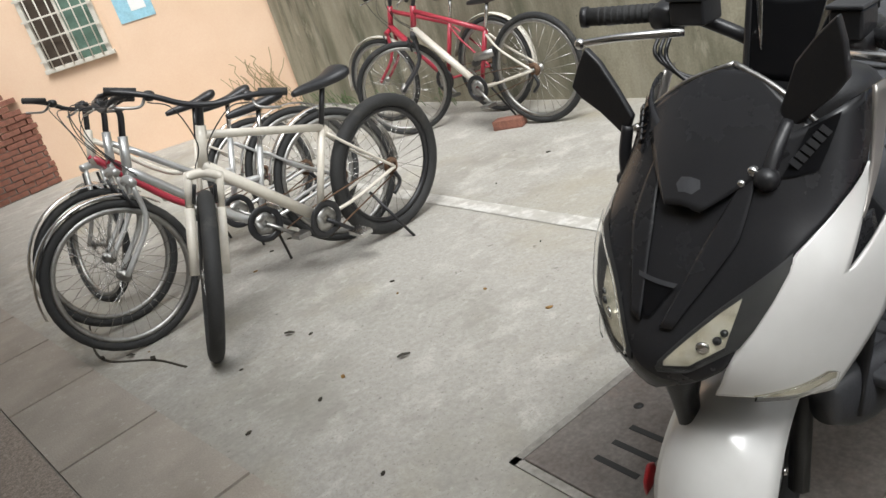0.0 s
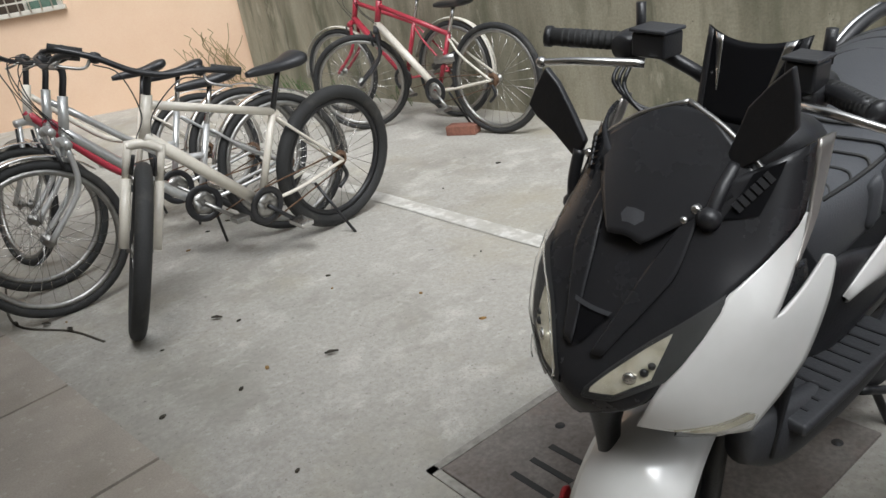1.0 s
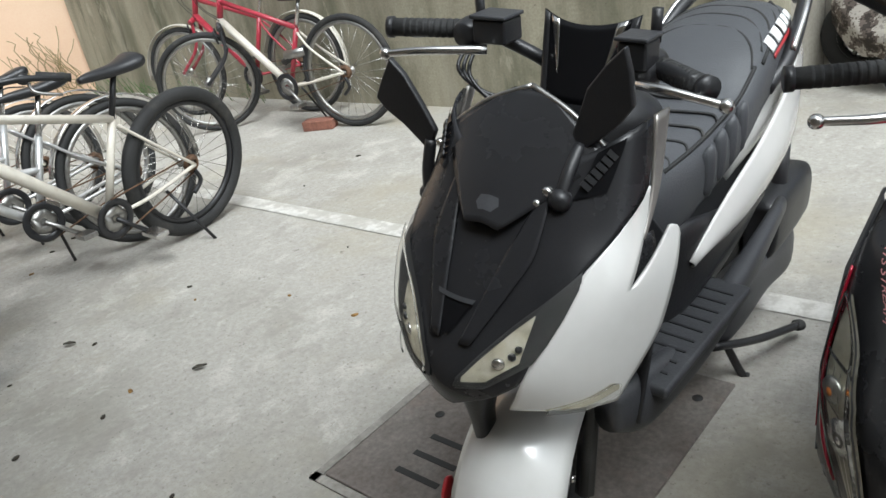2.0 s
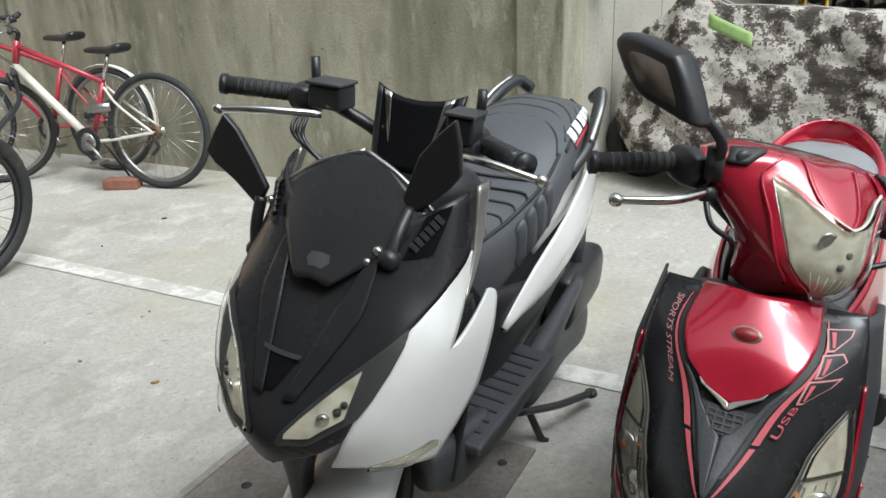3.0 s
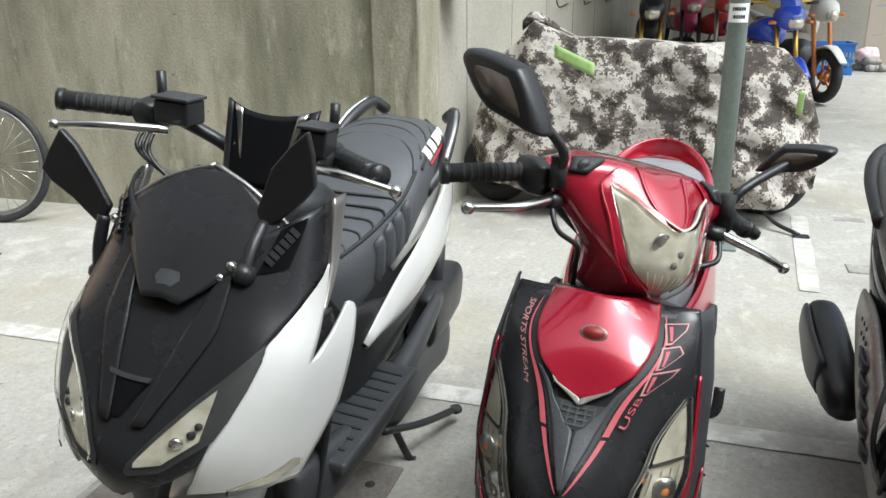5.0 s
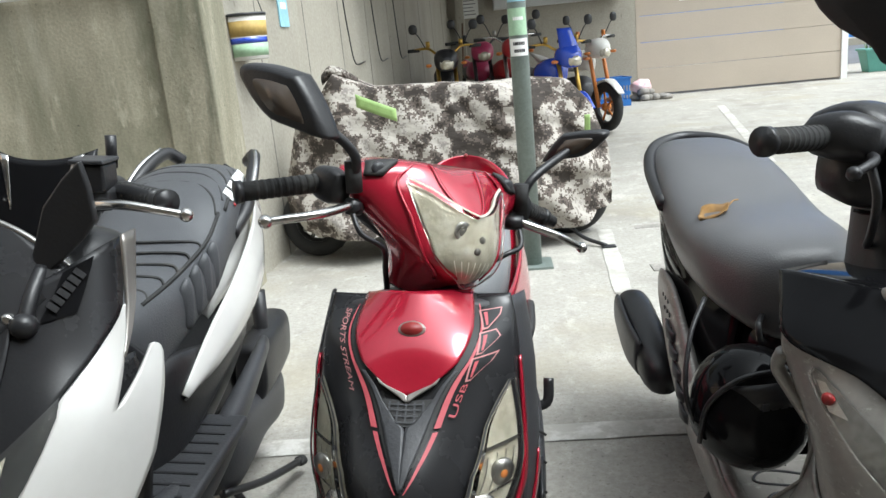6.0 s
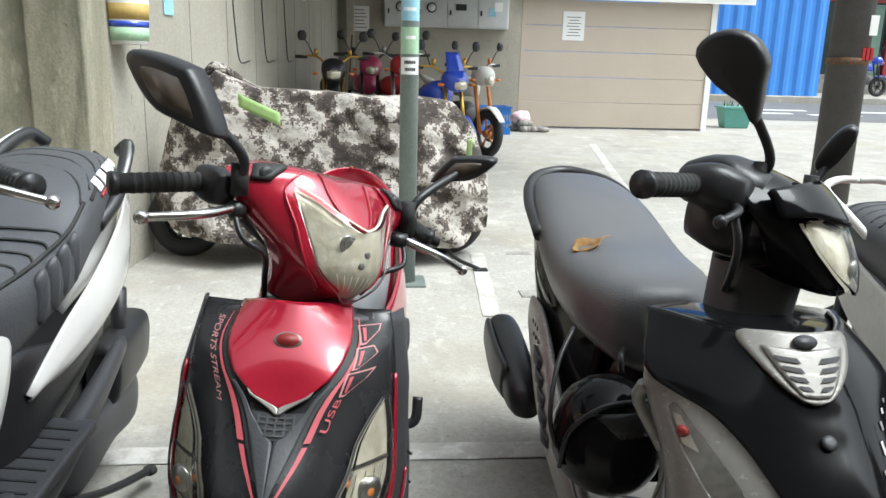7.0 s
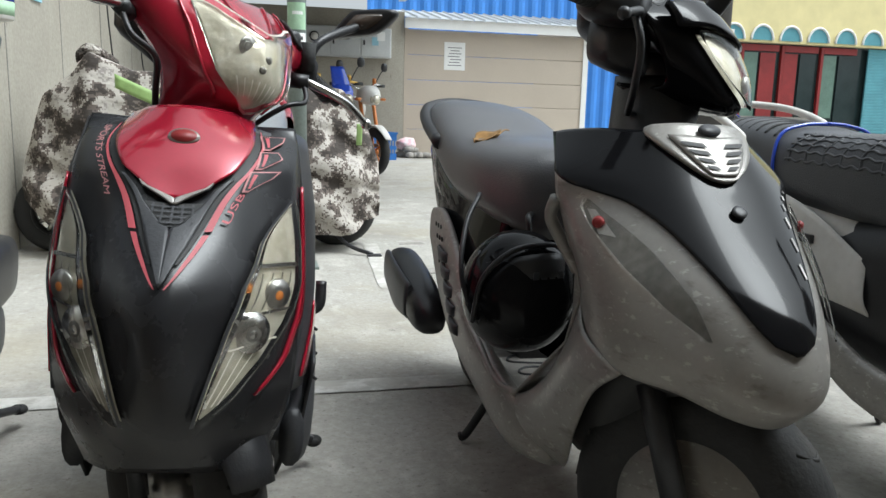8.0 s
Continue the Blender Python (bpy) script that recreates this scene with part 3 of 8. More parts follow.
house = thing("shop_house", pose(11.9, 22.4, 0.32), "cream and red street house with arched teal windows", "building")
part("upper_wall", block(0, 16, 0.3, 0.6, 3.05, 7), YELLOW, house, smooth=False)
part("lower_wall", block(0, 16, 0.62, 0.9, 0, 3.05), DARKGLASS, house, "dark shop front", smooth=False)
for k in range(9):
    m = pose(0.7 + k * 1.05, 0.27, 3.12)
    out = [(0.36 * math.cos(a), 0.42 * math.sin(a)) for a in (math.pi * i / 10 for i in range(11))]
    w = part("arched_window", slab(out, 0.035, m), TEAL, house, smooth=False)
    ring = bmesh.new()
    tube(ring, [(0.7 + k * 1.05 + 0.40 * math.cos(a), 0.26, 3.12 + 0.46 * math.sin(a)) for a in (math.pi * i / 8 for i in range(9))], 0.04, 6, 2)
    part("arch_moulding", ring, PAPER, house)
for k in range(5):
    x = 0.3 + k * 1.5
    part("door_frame", block(x, x + 0.1, 0.5, 0.615, 0, 3.0), DOORRED, house, smooth=False)
    part("door_frame", block(x + 0.11, x + 1.39, 0.5, 0.615, 2.8, 3.0), DOORRED, house, smooth=False)
    part("door_panel", block(x + 0.15, x + 0.65, 0.56, 0.615, 0.7, 2.75), (GREENPANE, DARKGLASS, GREENPANE, DOORRED, GREENPANE)[k], house, smooth=False)
    part("door_panel", block(x + 0.75, x + 1.32, 0.56, 0.615, 0.1, 2.75), (DARKGLASS, GREENPANE, DOORRED, DARKGLASS, DARKGLASS)[k], house, smooth=False)
part("plinth", block(0.2, 6.2, 0.42, 0.5, 0, 0.7), STONE, house, smooth=False)
for k in range(30):
    part("shutter_slat", block(8.1, 12.4, 0.44, 0.5, 0.02 + k * 0.1, 0.115 + k * 0.1), TEAL, house, smooth=False, bevel=0.01)

# poles
pole = thing("steel_post", pose(0.135, 4.12, 0), "green-grey steel post with peeling stickers", "post")
part("shaft", turned([(0, 0.047), (2.72, 0.047)], pose(0, 0, 0, 0, -90, 0), 20), POLE, pole)
part("foot_plate", block(-0.1, 0.1, -0.1, 0.1, 0, 0.012), POLE, pole, smooth=False)


def wrap(name, z0, z1, a0, a1, material, label):
    bm = bmesh.new()
    rows = [[bm.verts.new((0.0485 * math.cos(a), 0.0485 * math.sin(a), z)) for z in (z0, z1)] for a in (radians(a0 + (a1 - a0) * i / 10) for i in range(11))]
    for p, q in zip(rows, rows[1:]):
        bm.faces.new((p[0], q[0], q[1], p[1]))
    return part(name, bm, material, pole, label)


wrap("sticker", 1.36, 1.47, 205, 335, STICKER, "pale blue sticker with white marks")
wrap("sticker", 1.50, 1.62, 215, 345, STICKER, "pale blue sticker")
wrap("sticker", 1.20, 1.33, 200, 330, GREENSTICKER, "pale green sticker")
wrap("sticker", 1.10, 1.185, 205, 330, PAPER, "white sticker with printed marks")
for z, k in ((1.415, 0), (1.56, 1), (1.16, 2), (1.125, 3), (1.28, 4)):
    wrap("print_bar", z - 0.008, z + 0.008, 225 + 4 * k, 305, (PAPER, PAPER, PLASTIC, PLASTIC, PAPER)[k], "")
upole = thing("utility_pole", pose(3.95, 6.55, rise(6.5)), "thick dark utility pole with an orange band", "utility pole")
part("shaft", turned([(0, 0.165), (6, 0.14)], pose(0, 0, 0, 0, -90, 0), 24), DARKPOLE, upole)
part("band", turned([(1.18, 0.1655), (1.24, 0.165)], pose(0, 0, 0, 0, -90, 0), 24), RUST, upole, "orange paint band")
part("number_plate_bar", block(0.06, 0.13, -0.15, -0.12, 1.42, 1.58), PAPER, upole, smooth=False)
for k in range(3):
    part("red_mark", block(0.02 + 0.035 * k, 0.045 + 0.035 * k, -0.165, -0.13, 1.22, 1.32), CRATERED, upole, smooth=False)

# paving stones along the yard's edge
t0 = None
for k in range(9):
    x = -6.6 + k * 0.745
    m = pose(x, edge_y(x) - 0.385, 0, 0, 0, math.degrees(math.atan(EDGE[2])))
    if t0 is None:
        t0 = part("tile", block(0.004, 0.739, 0.004, 0.385, -0.02, 0.018), TILE, pavement, smooth=False)
        o = t0
    else:
        o = new("tile", t0.data)
        o.parent = pavement
    o.matrix_basis = m @ pose(0, 0, random.uniform(-0.001, 0.001))

# steel cover plates in the ground
plate = thing("drain_cover", pose(-1.48, 1.03, 0), "rusty steel drain cover with slots in the ground", "drain cover")
part("plate", block(0, 0.376, 0, 0.8, -0.01, 0.008), STEELPLATE, plate, smooth=False, bevel=0.003)
part("plate", block(0.382, 0.76, 0, 0.8, -0.01, 0.008), STEELPLATE, plate, smooth=False, bevel=0.003)
part("rim", block(-0.03, -0.004, -0.03, 0.83, -0.01, 0.006), STONE, plate, smooth=False)
part("rim", block(-0.03, 0.79, -0.03, -0.004, -0.01, 0.006), STONE, plate, smooth=False)
for k in range(3):
    part("slot", block(0.16, 0.30, 0.10 + k * 0.07, 0.118 + k * 0.07, 0.0, 0.0095), INK, plate, smooth=False)
    part("slot", block(0.46, 0.60, 0.10 + k * 0.07, 0.118 + k * 0.07, 0.0, 0.0095), INK, plate, smooth=False)
part("lift_hole", turned([(0, 0.014), (0.0095, 0.014)], pose(0.12, 0.33, 0, 0, -90, 0), 14), INK, plate)
part("lift_hole", turned([(0, 0.014), (0.0095, 0.014)], pose(0.70, 0.70, 0, 0, -90, 0), 14), INK, plate)
for x, y in ((0.72, 3.85), (0.78, 4.72)):
    part("valve_cover", block(x, x + 0.16, y, y + 0.12, -0.01, 0.006), STONE, tagged(new("valve_cover"), "small square iron valve cover in concrete", "valve cover"), smooth=False, bevel=0.003)

# ---- bicycles ----
def wheel(root, name, m, r, tyre_r, tyre_mat, rim_mat, spokes=28, label=""):
    """A spoked wheel that turns about its local x axis, placed at m."""
    prof = [(tyre_r * math.cos(a) * 0.95, r - tyre_r + tyre_r * math.sin(a)) for a in (2 * math.pi * i / 10 for i in range(10))]
    rimr = r - 2 * tyre_r + 0.004
    rp = [(-0.013, rimr), (0.013, rimr), (0.012, rimr - 0.02), (0.0, rimr - 0.026), (-0.012, rimr - 0.02)]
    w = part(name, turned(rp, None, 40, True), rim_mat, root, label)
    w.matrix_basis = m
    part("tyre", turned(prof, None, 44, True), tyre_mat, w)
    part("hub", turned([(-0.05, 0.008), (-0.035, 0.008), (-0.034, 0.028), (-0.028, 0.028), (-0.026, 0.014), (0.026, 0.014), (0.028, 0.028), (0.034, 0.028), (0.035, 0.008), (0.05, 0.008)], None, 14), DULLSTEEL, w)
    bm = bmesh.new()
    for k in range(spokes):
        a = 2 * math.pi * k / spokes
        s = 1 if k % 2 else -1
        b = a + s * (0.9 if k % 4 < 2 else -0.9)
        tube(bm, [(0.03 * s, 0.026 * math.cos(b), 0.026 * math.sin(b)), (0, (rimr - 0.02) * math.cos(a), (rimr - 0.02) * math.sin(a))], 0.0014, 3)
    part("spokes", bm, CHROME, w)
    return w


def fender(root, m, r, a0, a1, material, name="mudguard"):
    bm = bmesh.new()
    rows = []
    for i in range(19):
        a = radians(a0 + (a1 - a0) * i / 18)
        rows.append([bm.verts.new((x, (r - 1.6 * x * x * 6) * math.cos(a), (r - 1.6 * x * x * 6) * math.sin(a))) for x in (-0.026, -0.014, 0, 0.014, 0.026)])
    for p, q in zip(rows, rows[1:]):
        for j in range(4):
            bm.faces.new((p[j], p[j + 1], q[j + 1], q[j]))
    bm.transform(m)
    return part(name, bm, material, root, thick=0.0015)


def bicycle(label, m, frame_mat, fork_mat, wheel_r=0.335, tyre_r=0.024, rim=DULLSTEEL, tyre=RUBBER, steer=0.0, style="diamond", guards=None, seat_h=0.86, bar_w=0.30, accent=None, stand=True, wheelbase=1.08, pedal_mat=DULLSTEEL, group="bicycles", rear_susp=False, bar_rise=0.0, seat_mat=PLASTIC):
    root = thing("bicycle", m, label, "bicycle", group)
    R = wheel_r
    yr, yf = wheelbase / 2 - 0.02, -wheelbase / 2
    H1, H0 = Vector((0, yf + 0.26, 0.92)), Vector((0, yf + 0.205, 0.74))
    BB = Vector((0, 0.10, 0.29))
    ST = Vector((0, 0.24, seat_h - 0.20))
    AX = Vector((0, yr, R))
    fm = accent or frame_mat
    stay_mat = BIKEWHITE if rear_susp else frame_mat
    part("head_tube", tubes([H1, H0], r=0.022), frame_mat, root)
    if style == "diamond":
        part("top_tube", tubes([H1 - Vector((0, 0, 0.04)), ST], r=0.018), frame_mat, root)
        part("down_tube", tubes([H0 + Vector((0, 0, 0.03)), BB], r=0.027), fm, root)
    else:
        part("down_tube", tubes([H0 + Vector((0, 0, 0.05)), Vector((0, -0.05, 0.42)), BB], r=0.022), fm, root)
        part("top_tube", tubes([H1 - Vector((0, 0, 0.06)), Vector((0, 0.0, 0.56)), Vector((0, 0.185, 0.50))], r=0.016), frame_mat, root)
    part("seat_tube", tubes([BB, ST], r=0.017), frame_mat, root)
    if rear_susp:
        part("rear_shock", tubes([BB + Vector((0, -0.02, 0.16)), ST + Vector((0, 0.07, -0.12))], r=0.026), PLASTIC, root)
        part("shock_spring", tubes([BB + Vector((0, 0.01, 0.20)), ST + Vector((0, 0.04, -0.15))], r=0.034), DULLSTEEL, root)
    part("bottom_bracket", turned([(-0.036, 0.024), (0.036, 0.024)], Matrix.Translation(BB), 14), frame_mat, root)
    for s in (-1, 1):
        part("chain_stay", tubes([BB + Vector((0.02 * s, 0.02, 0)), BB + Vector((0.05 * s, 0.2, 0.02)), AX + Vector((0.06 * s, 0, 0))], r=0.009, seg=6), stay_mat, root)
        part("seat_stay", tubes([ST + Vector((0.016 * s, 0.01, -0.03)), ST + Vector((0.045 * s, 0.12, -0.14)), AX + Vector((0.06 * s, 0, 0))], r=0.008, seg=6), stay_mat, root)
    part("seat_post", tubes([ST, ST + (ST - BB).normalized() * 0.19], r=0.013), PLASTIC if frame_mat is BIKEWHITE else CHROME, root)
    SP = ST + (ST - BB).normalized() * 0.20
    part("saddle", shell([(SP.y - 0.17, 0, SP.z + 0.004, 0.012, 0.012), (SP.y - 0.12, 0, SP.z + 0.006, 0.024, 0.02), (SP.y, 0, SP.z + 0.005, 0.045, 0.024), (SP.y + 0.09, 0, SP.z + 0.018, 0.075, 0.03), (SP.y + 0.125, 0, SP.z + 0.025, 0.06, 0.022), (SP.y + 0.135, 0, SP.z + 0.026, 0.02, 0.01)], 18), seat_mat, root)
    wheel(root, "rear_wheel", Matrix.Translation(AX), R, tyre_r, tyre, rim)
    # drive train
    part("chainring", turned([(0.042, 0.088), (0.046, 0.092), (0.05, 0.088), (0.05, 0.06), (0.042, 0.06)], Matrix.Translation(BB), 30, True), PLASTIC, root)
    part("chainring_spider", turned([(0.044, 0.065), (0.048, 0.065), (0.05, 0.02), (0.042, 0.02)], Matrix.Translation(BB), 5, True), DULLSTEEL, root)
    for s, a in ((-1, 2.4), (1, 2.4 + math.pi)):
        e = BB + Vector((0.075 * s, 0.165 * math.cos(a), 0.165 * math.sin(a)))
        part("crank", tubes([BB + Vector((0.055 * s, 0, 0)), e], r=0.011, seg=6), pedal_mat if pedal_mat is not CHROME else PLASTIC, root)
        part("pedal", block(e.x - 0.005 + (0 if s > 0 else -0.09), e.x + 0.095 - (0 if s > 0 else 0.09), e.y - 0.035, e.y + 0.035, e.z - 0.012, e.z + 0.012), pedal_mat, root, smooth=False, bevel=0.004)
    part("sprocket", turned([(0.03, 0.045), (0.036, 0.045), (0.05, 0.03), (0.052, 0.02), (0.03, 0.02)], Matrix.Translation(AX), 20, True), RUST, root)
    part("chain", tubes([BB + Vector((0.046, 0, 0.09)), AX + Vector((0.04, 0, 0.042))], [BB + Vector((0.046, 0, -0.09)), AX + Vector((0.04, 0.0, -0.042))], r=0.004, seg=4), RUST, root)
    part("derailleur", tubes([AX + Vector((0.05, 0.0, -0.03)), AX + Vector((0.05, 0.02, -0.09)), AX + Vector((0.045, -0.03, -0.14))], r=0.011, seg=6), PLASTIC, root)
    if stand:
        part("kickstand", tubes([BB + Vector((0.03, 0.30, 0.0)), Vector((0.19, 0.50, 0.012))] if tyre_r > 0.026 else [BB + Vector((-0.03, 0.06, -0.02)), Vector((-0.17, 0.22, 0.012))], r=0.008, seg=6), PLASTIC, root)
    if guards:
        fender(root, Matrix.Translation(AX), R + 0.022, -10, 165, guards)
    # the steered end turns about the head tube
    axis = (H1 - H0).normalized()
    sm = Matrix.Translation(H0) @ Matrix.Rotation(radians(steer), 4, axis) @ Matrix.Translation(-H0)
    FX = Vector((0, yf, R))

    def steered(name, bm, material, **kw):
        bm.transform(sm)
        return part(name, bm, material, root, **kw)
    crown = H0 - axis * 0.03
    for s in (-1, 1):
        if tyre_r > 0.026:
            steered("fork_leg", tubes([crown + Vector((0.062 * s, 0, 0.03)), crown + Vector((0.062 * s, -0.03, -0.14))], r=0.017), fork_mat)
            steered("fork_slider", tubes([crown + Vector((0.062 * s, -0.03, -0.12)), FX + Vector((0.062 * s, 0.012, 0))], r=0.021), fork_mat)
        else:
            steered("fork_leg", tubes([crown + Vector((0.045 * s, 0, 0.0)), crown + Vector((0.052 * s, -0.02, -0.18)), FX + Vector((0.055 * s, 0, 0))], r=0.013), fork_mat)
    steered("fork_crown", tubes([crown + Vector((-0.066, 0, 0.012)), crown + Vector((0, 0, 0.03)), crown + Vector((0.066, 0, 0.012))], r=0.021), fork_mat)
    steered("stem", tubes([H1, H1 + axis * (0.05 + bar_rise), H1 + axis * (0.07 + bar_rise) + Vector((0, -0.06, 0.01))], r=0.015), PLASTIC)
    B = H1 + axis * (0.07 + bar_rise) + Vector((0, -0.06, 0.01))
    w = bar_w
    steered("handlebar", tubes([B + Vector((-w, 0.05, 0.03)), B + Vector((-w * 0.55, 0.01, 0.03)), B + Vector((-0.06, 0, 0)), B + Vector((0.06, 0, 0)), B + Vector((w * 0.55, 0.01, 0.03)), B + Vector((w, 0.05, 0.03))], r=0.0125), PLASTIC if tyre_r > 0.026 or style != "diamond" else DULLSTEEL)
    for s in (-1, 1):
        steered("grip", tubes([B + Vector((s * (w - 0.11), 0.043, 0.031)), B + Vector((s * (w + 0.005), 0.051, 0.03))], r=0.017), RUBBER)
        steered("brake_lever", tubes([B + Vector((s * (w - 0.14), 0.03, 0.02)), B + Vector((s * (w - 0.12), -0.03, 0.0)), B + Vector((s * (w - 0.03), -0.03, -0.005))], r=0.006, seg=6), DULLSTEEL)
        steered("shifter", shell([(B.y - 0.0, B.x + s * (w - 0.155), B.z + 0.02, 0.01, 0.01), (B.y + 0.02, B.x + s * (w - 0.155), B.z + 0.025, 0.024, 0.022), (B.y + 0.05, B.x + s * (w - 0.155), B.z + 0.02, 0.012, 0.012)], 12), PLASTIC)
        steered("brake_cable", tubes([B + Vector((s * (w - 0.15), -0.01, 0.01)), B + Vector((s * 0.10, -0.12, 0.03)), B + Vector((s * 0.02, -0.11, -0.12)), H0 + Vector((s * 0.03, 0.03, 0.0))], r=0.0026, seg=5), PLASTIC)
    bm = bmesh.new()
    fw = wheel(root, "front_wheel", sm @ Matrix.Translation(FX), R, tyre_r, tyre, rim)
    if guards:
        fender(root, sm @ Matrix.Translation(FX), R + 0.022, 40, 185, guards)
    for s in (-1, 1):
        steered("front_brake", tubes([crown + Vector((0.04 * s, -0.05, 0.0)), crown + Vector((0.045 * s, -0.04, -0.09))], r=0.008, seg=6), PLASTIC)
    return root


def bike_pose(rear, front, lean):
    """From the points where the wheels touch the ground, leaning to its local +x by some degrees."""
    a, b = Vector((*rear, 0)), Vector((*front, 0))
    d = (b - a).normalized()
    ang = math.degrees(math.atan2(d.y, d.x)) + 90
    c = (a + b) / 2
    return pose(c.x, c.y, 0, 0, 0, ang) @ pose(0, 0, 0, 0, lean, 0)


mtb = bicycle("cream white mountain bike with black tyres on its kickstand", bike_pose((-3.45, 1.98), (-3.25, 0.78), 9), BIKEWHITE, BIKEWHITE, 0.36, 0.034, wheelbase=1.18, rim=PLASTIC, steer=62, seat_h=0.89, bar_w=0.34, pedal_mat=CHROME, bar_rise=0.03, group="bicycles in the yard")
bicycle("silver city bike with mudguards and red trim", bike_pose((-3.63, 1.81), (-3.66, 0.64), -3), BIKESILVER, BIKESILVER, 0.35, 0.022, wheelbase=1.18, steer=4, style="step", guards=CHROME, seat_h=0.84, accent=BIKESILVER, group="bicycles in the yard", bar_rise=0.06)
bicycle("silver city bike with a red down tube and mudguards", bike_pose((-4.08, 1.86), (-4.08, 0.66), -6), BIKESILVER, BIKESILVER, 0.35, 0.022, wheelbase=1.18, steer=8, style="step", guards=CHROME, seat_h=0.86, accent=BIKERED, group="bicycles in the yard", bar_rise=0.06)
bicycle("white city bike with its front wheel turned aside", bike_pose((-4.50, 1.72), (-4.56, 0.70), -6), BIKEWHITE, BIKESILVER, 0.335, 0.021, steer=-70, style="step", guards=CHROME, seat_h=0.86, accent=BIKERED, group="bicycles in the yard", bar_rise=0.06)
bicycle("old red and white full-suspension bike with rusty wheels", bike_pose((-3.82, 3.46), (-5.02, 3.19), -4), BIKERED, GREYPLASTIC, 0.36, 0.022, wheelbase=1.22, rim=DULLSTEEL, steer=38, seat_h=0.86, rear_susp=True, group="bicycles by the wall", accent=BIKEWHITE)
bicycle("old red bicycle with pale mudguards against the wall", bike_pose((-4.52, 3.68), (-5.72, 3.44), -5), BIKERED, BIKERED, 0.35, 0.020, wheelbase=1.22, rim=DULLSTEEL, steer=10, seat_h=0.90, guards=CREAMFRAME, group="bicycles by the wall", stand=False)

loose = thing("brick", pose(-4.12, 3.36, 0, 0, 0, 25), "single dirty red brick lying on the ground", "brick")
part("body", block(-0.11, 0.11, -0.05, 0.05, 0, 0.065), BRICK, loose, smooth=False, bevel=0.006)


# ---- scooters ----
def panel(at, u0, u1, bottom, top, off=0.0, nu=14, nv=10):
    """A piece of a surface between two edges v(u)."""
    return strip(lambda a, b: at(b, a), u0, u1, bottom, top, -off, nv, nu)


def scooter_wheel(root, name, m, r, w, rim_mat, spokes=5, disc=True):
    """A cast wheel that turns about its local x axis."""
    prof = [(w * math.copysign(abs(math.cos(a)) ** 0.8, math.cos(a)), r - 0.055 + 0.055 * math.sin(a)) for a in (2 * math.pi * i / 14 for i in range(14))]
    rr = r - 0.085
    wh = part(name, turned([(-w * 0.8, rr + 0.01), (w * 0.8, rr + 0.01), (w * 0.7, rr - 0.012), (-w * 0.7, rr - 0.012)], None, 40, True), rim_mat, root)
    wh.matrix_basis = m
    part("tyre", turned(prof, None, 48, True), RUBBER, wh)
    part("hub", turned([(-0.05, 0.012), (-0.04, 0.04), (0.04, 0.04), (0.05, 0.012)], None, 20), rim_mat, wh)
    for k in range(spokes):
        a = 2 * math.pi * k / spokes
        part("spoke", tubes([(0, 0.03 * math.cos(a), 0.03 * math.sin(a)), (0, rr * math.cos(a + 0.12), rr * math.sin(a + 0.12))], r=0.013, seg=6), rim_mat, wh)
    if disc:
        part("brake_disc", turned([(w * 0.5, 0.095), (w * 0.5 + 0.004, 0.095), (w * 0.5 + 0.004, 0.055), (w * 0.5, 0.055)], None, 30, True), DULLSTEEL, wh)
    for k in range(16):
        # tread grooves stand as low ribs
        a = 2 * math.pi * k / 16
        part("tread_rib", tubes([(-w * 0.62, (r - 0.010) * math.cos(a), (r - 0.010) * math.sin(a)), (0, (r - 0.001) * math.cos(a + 0.12), (r - 0.001) * math.sin(a + 0.12)), (w * 0.62, (r - 0.010) * math.cos(a), (r - 0.010) * math.sin(a))], r=0.0035, seg=4, steps=3), RUBBER, wh)
    return wh


LEAF = [(-1.0, 0.62), (-0.92, 0.86), (-0.4, 0.92), (0.22, 0.82), (0.38, 0.72), (0.72, 0.0), (1.0, -0.82), (0.92, -0.95), (0.3, -0.82), (-0.22, -0.68), (-0.62, -0.22), (-0.92, 0.36)]
TEAR = [(-1.0, 0.25), (-0.75, 0.78), (-0.1, 1.02), (0.6, 0.82), (1.02, 0.2), (1.0, -0.4), (0.98, -1.2), (0.85, -1.6), (0.5, -1.1), (-0.35, -0.55)]


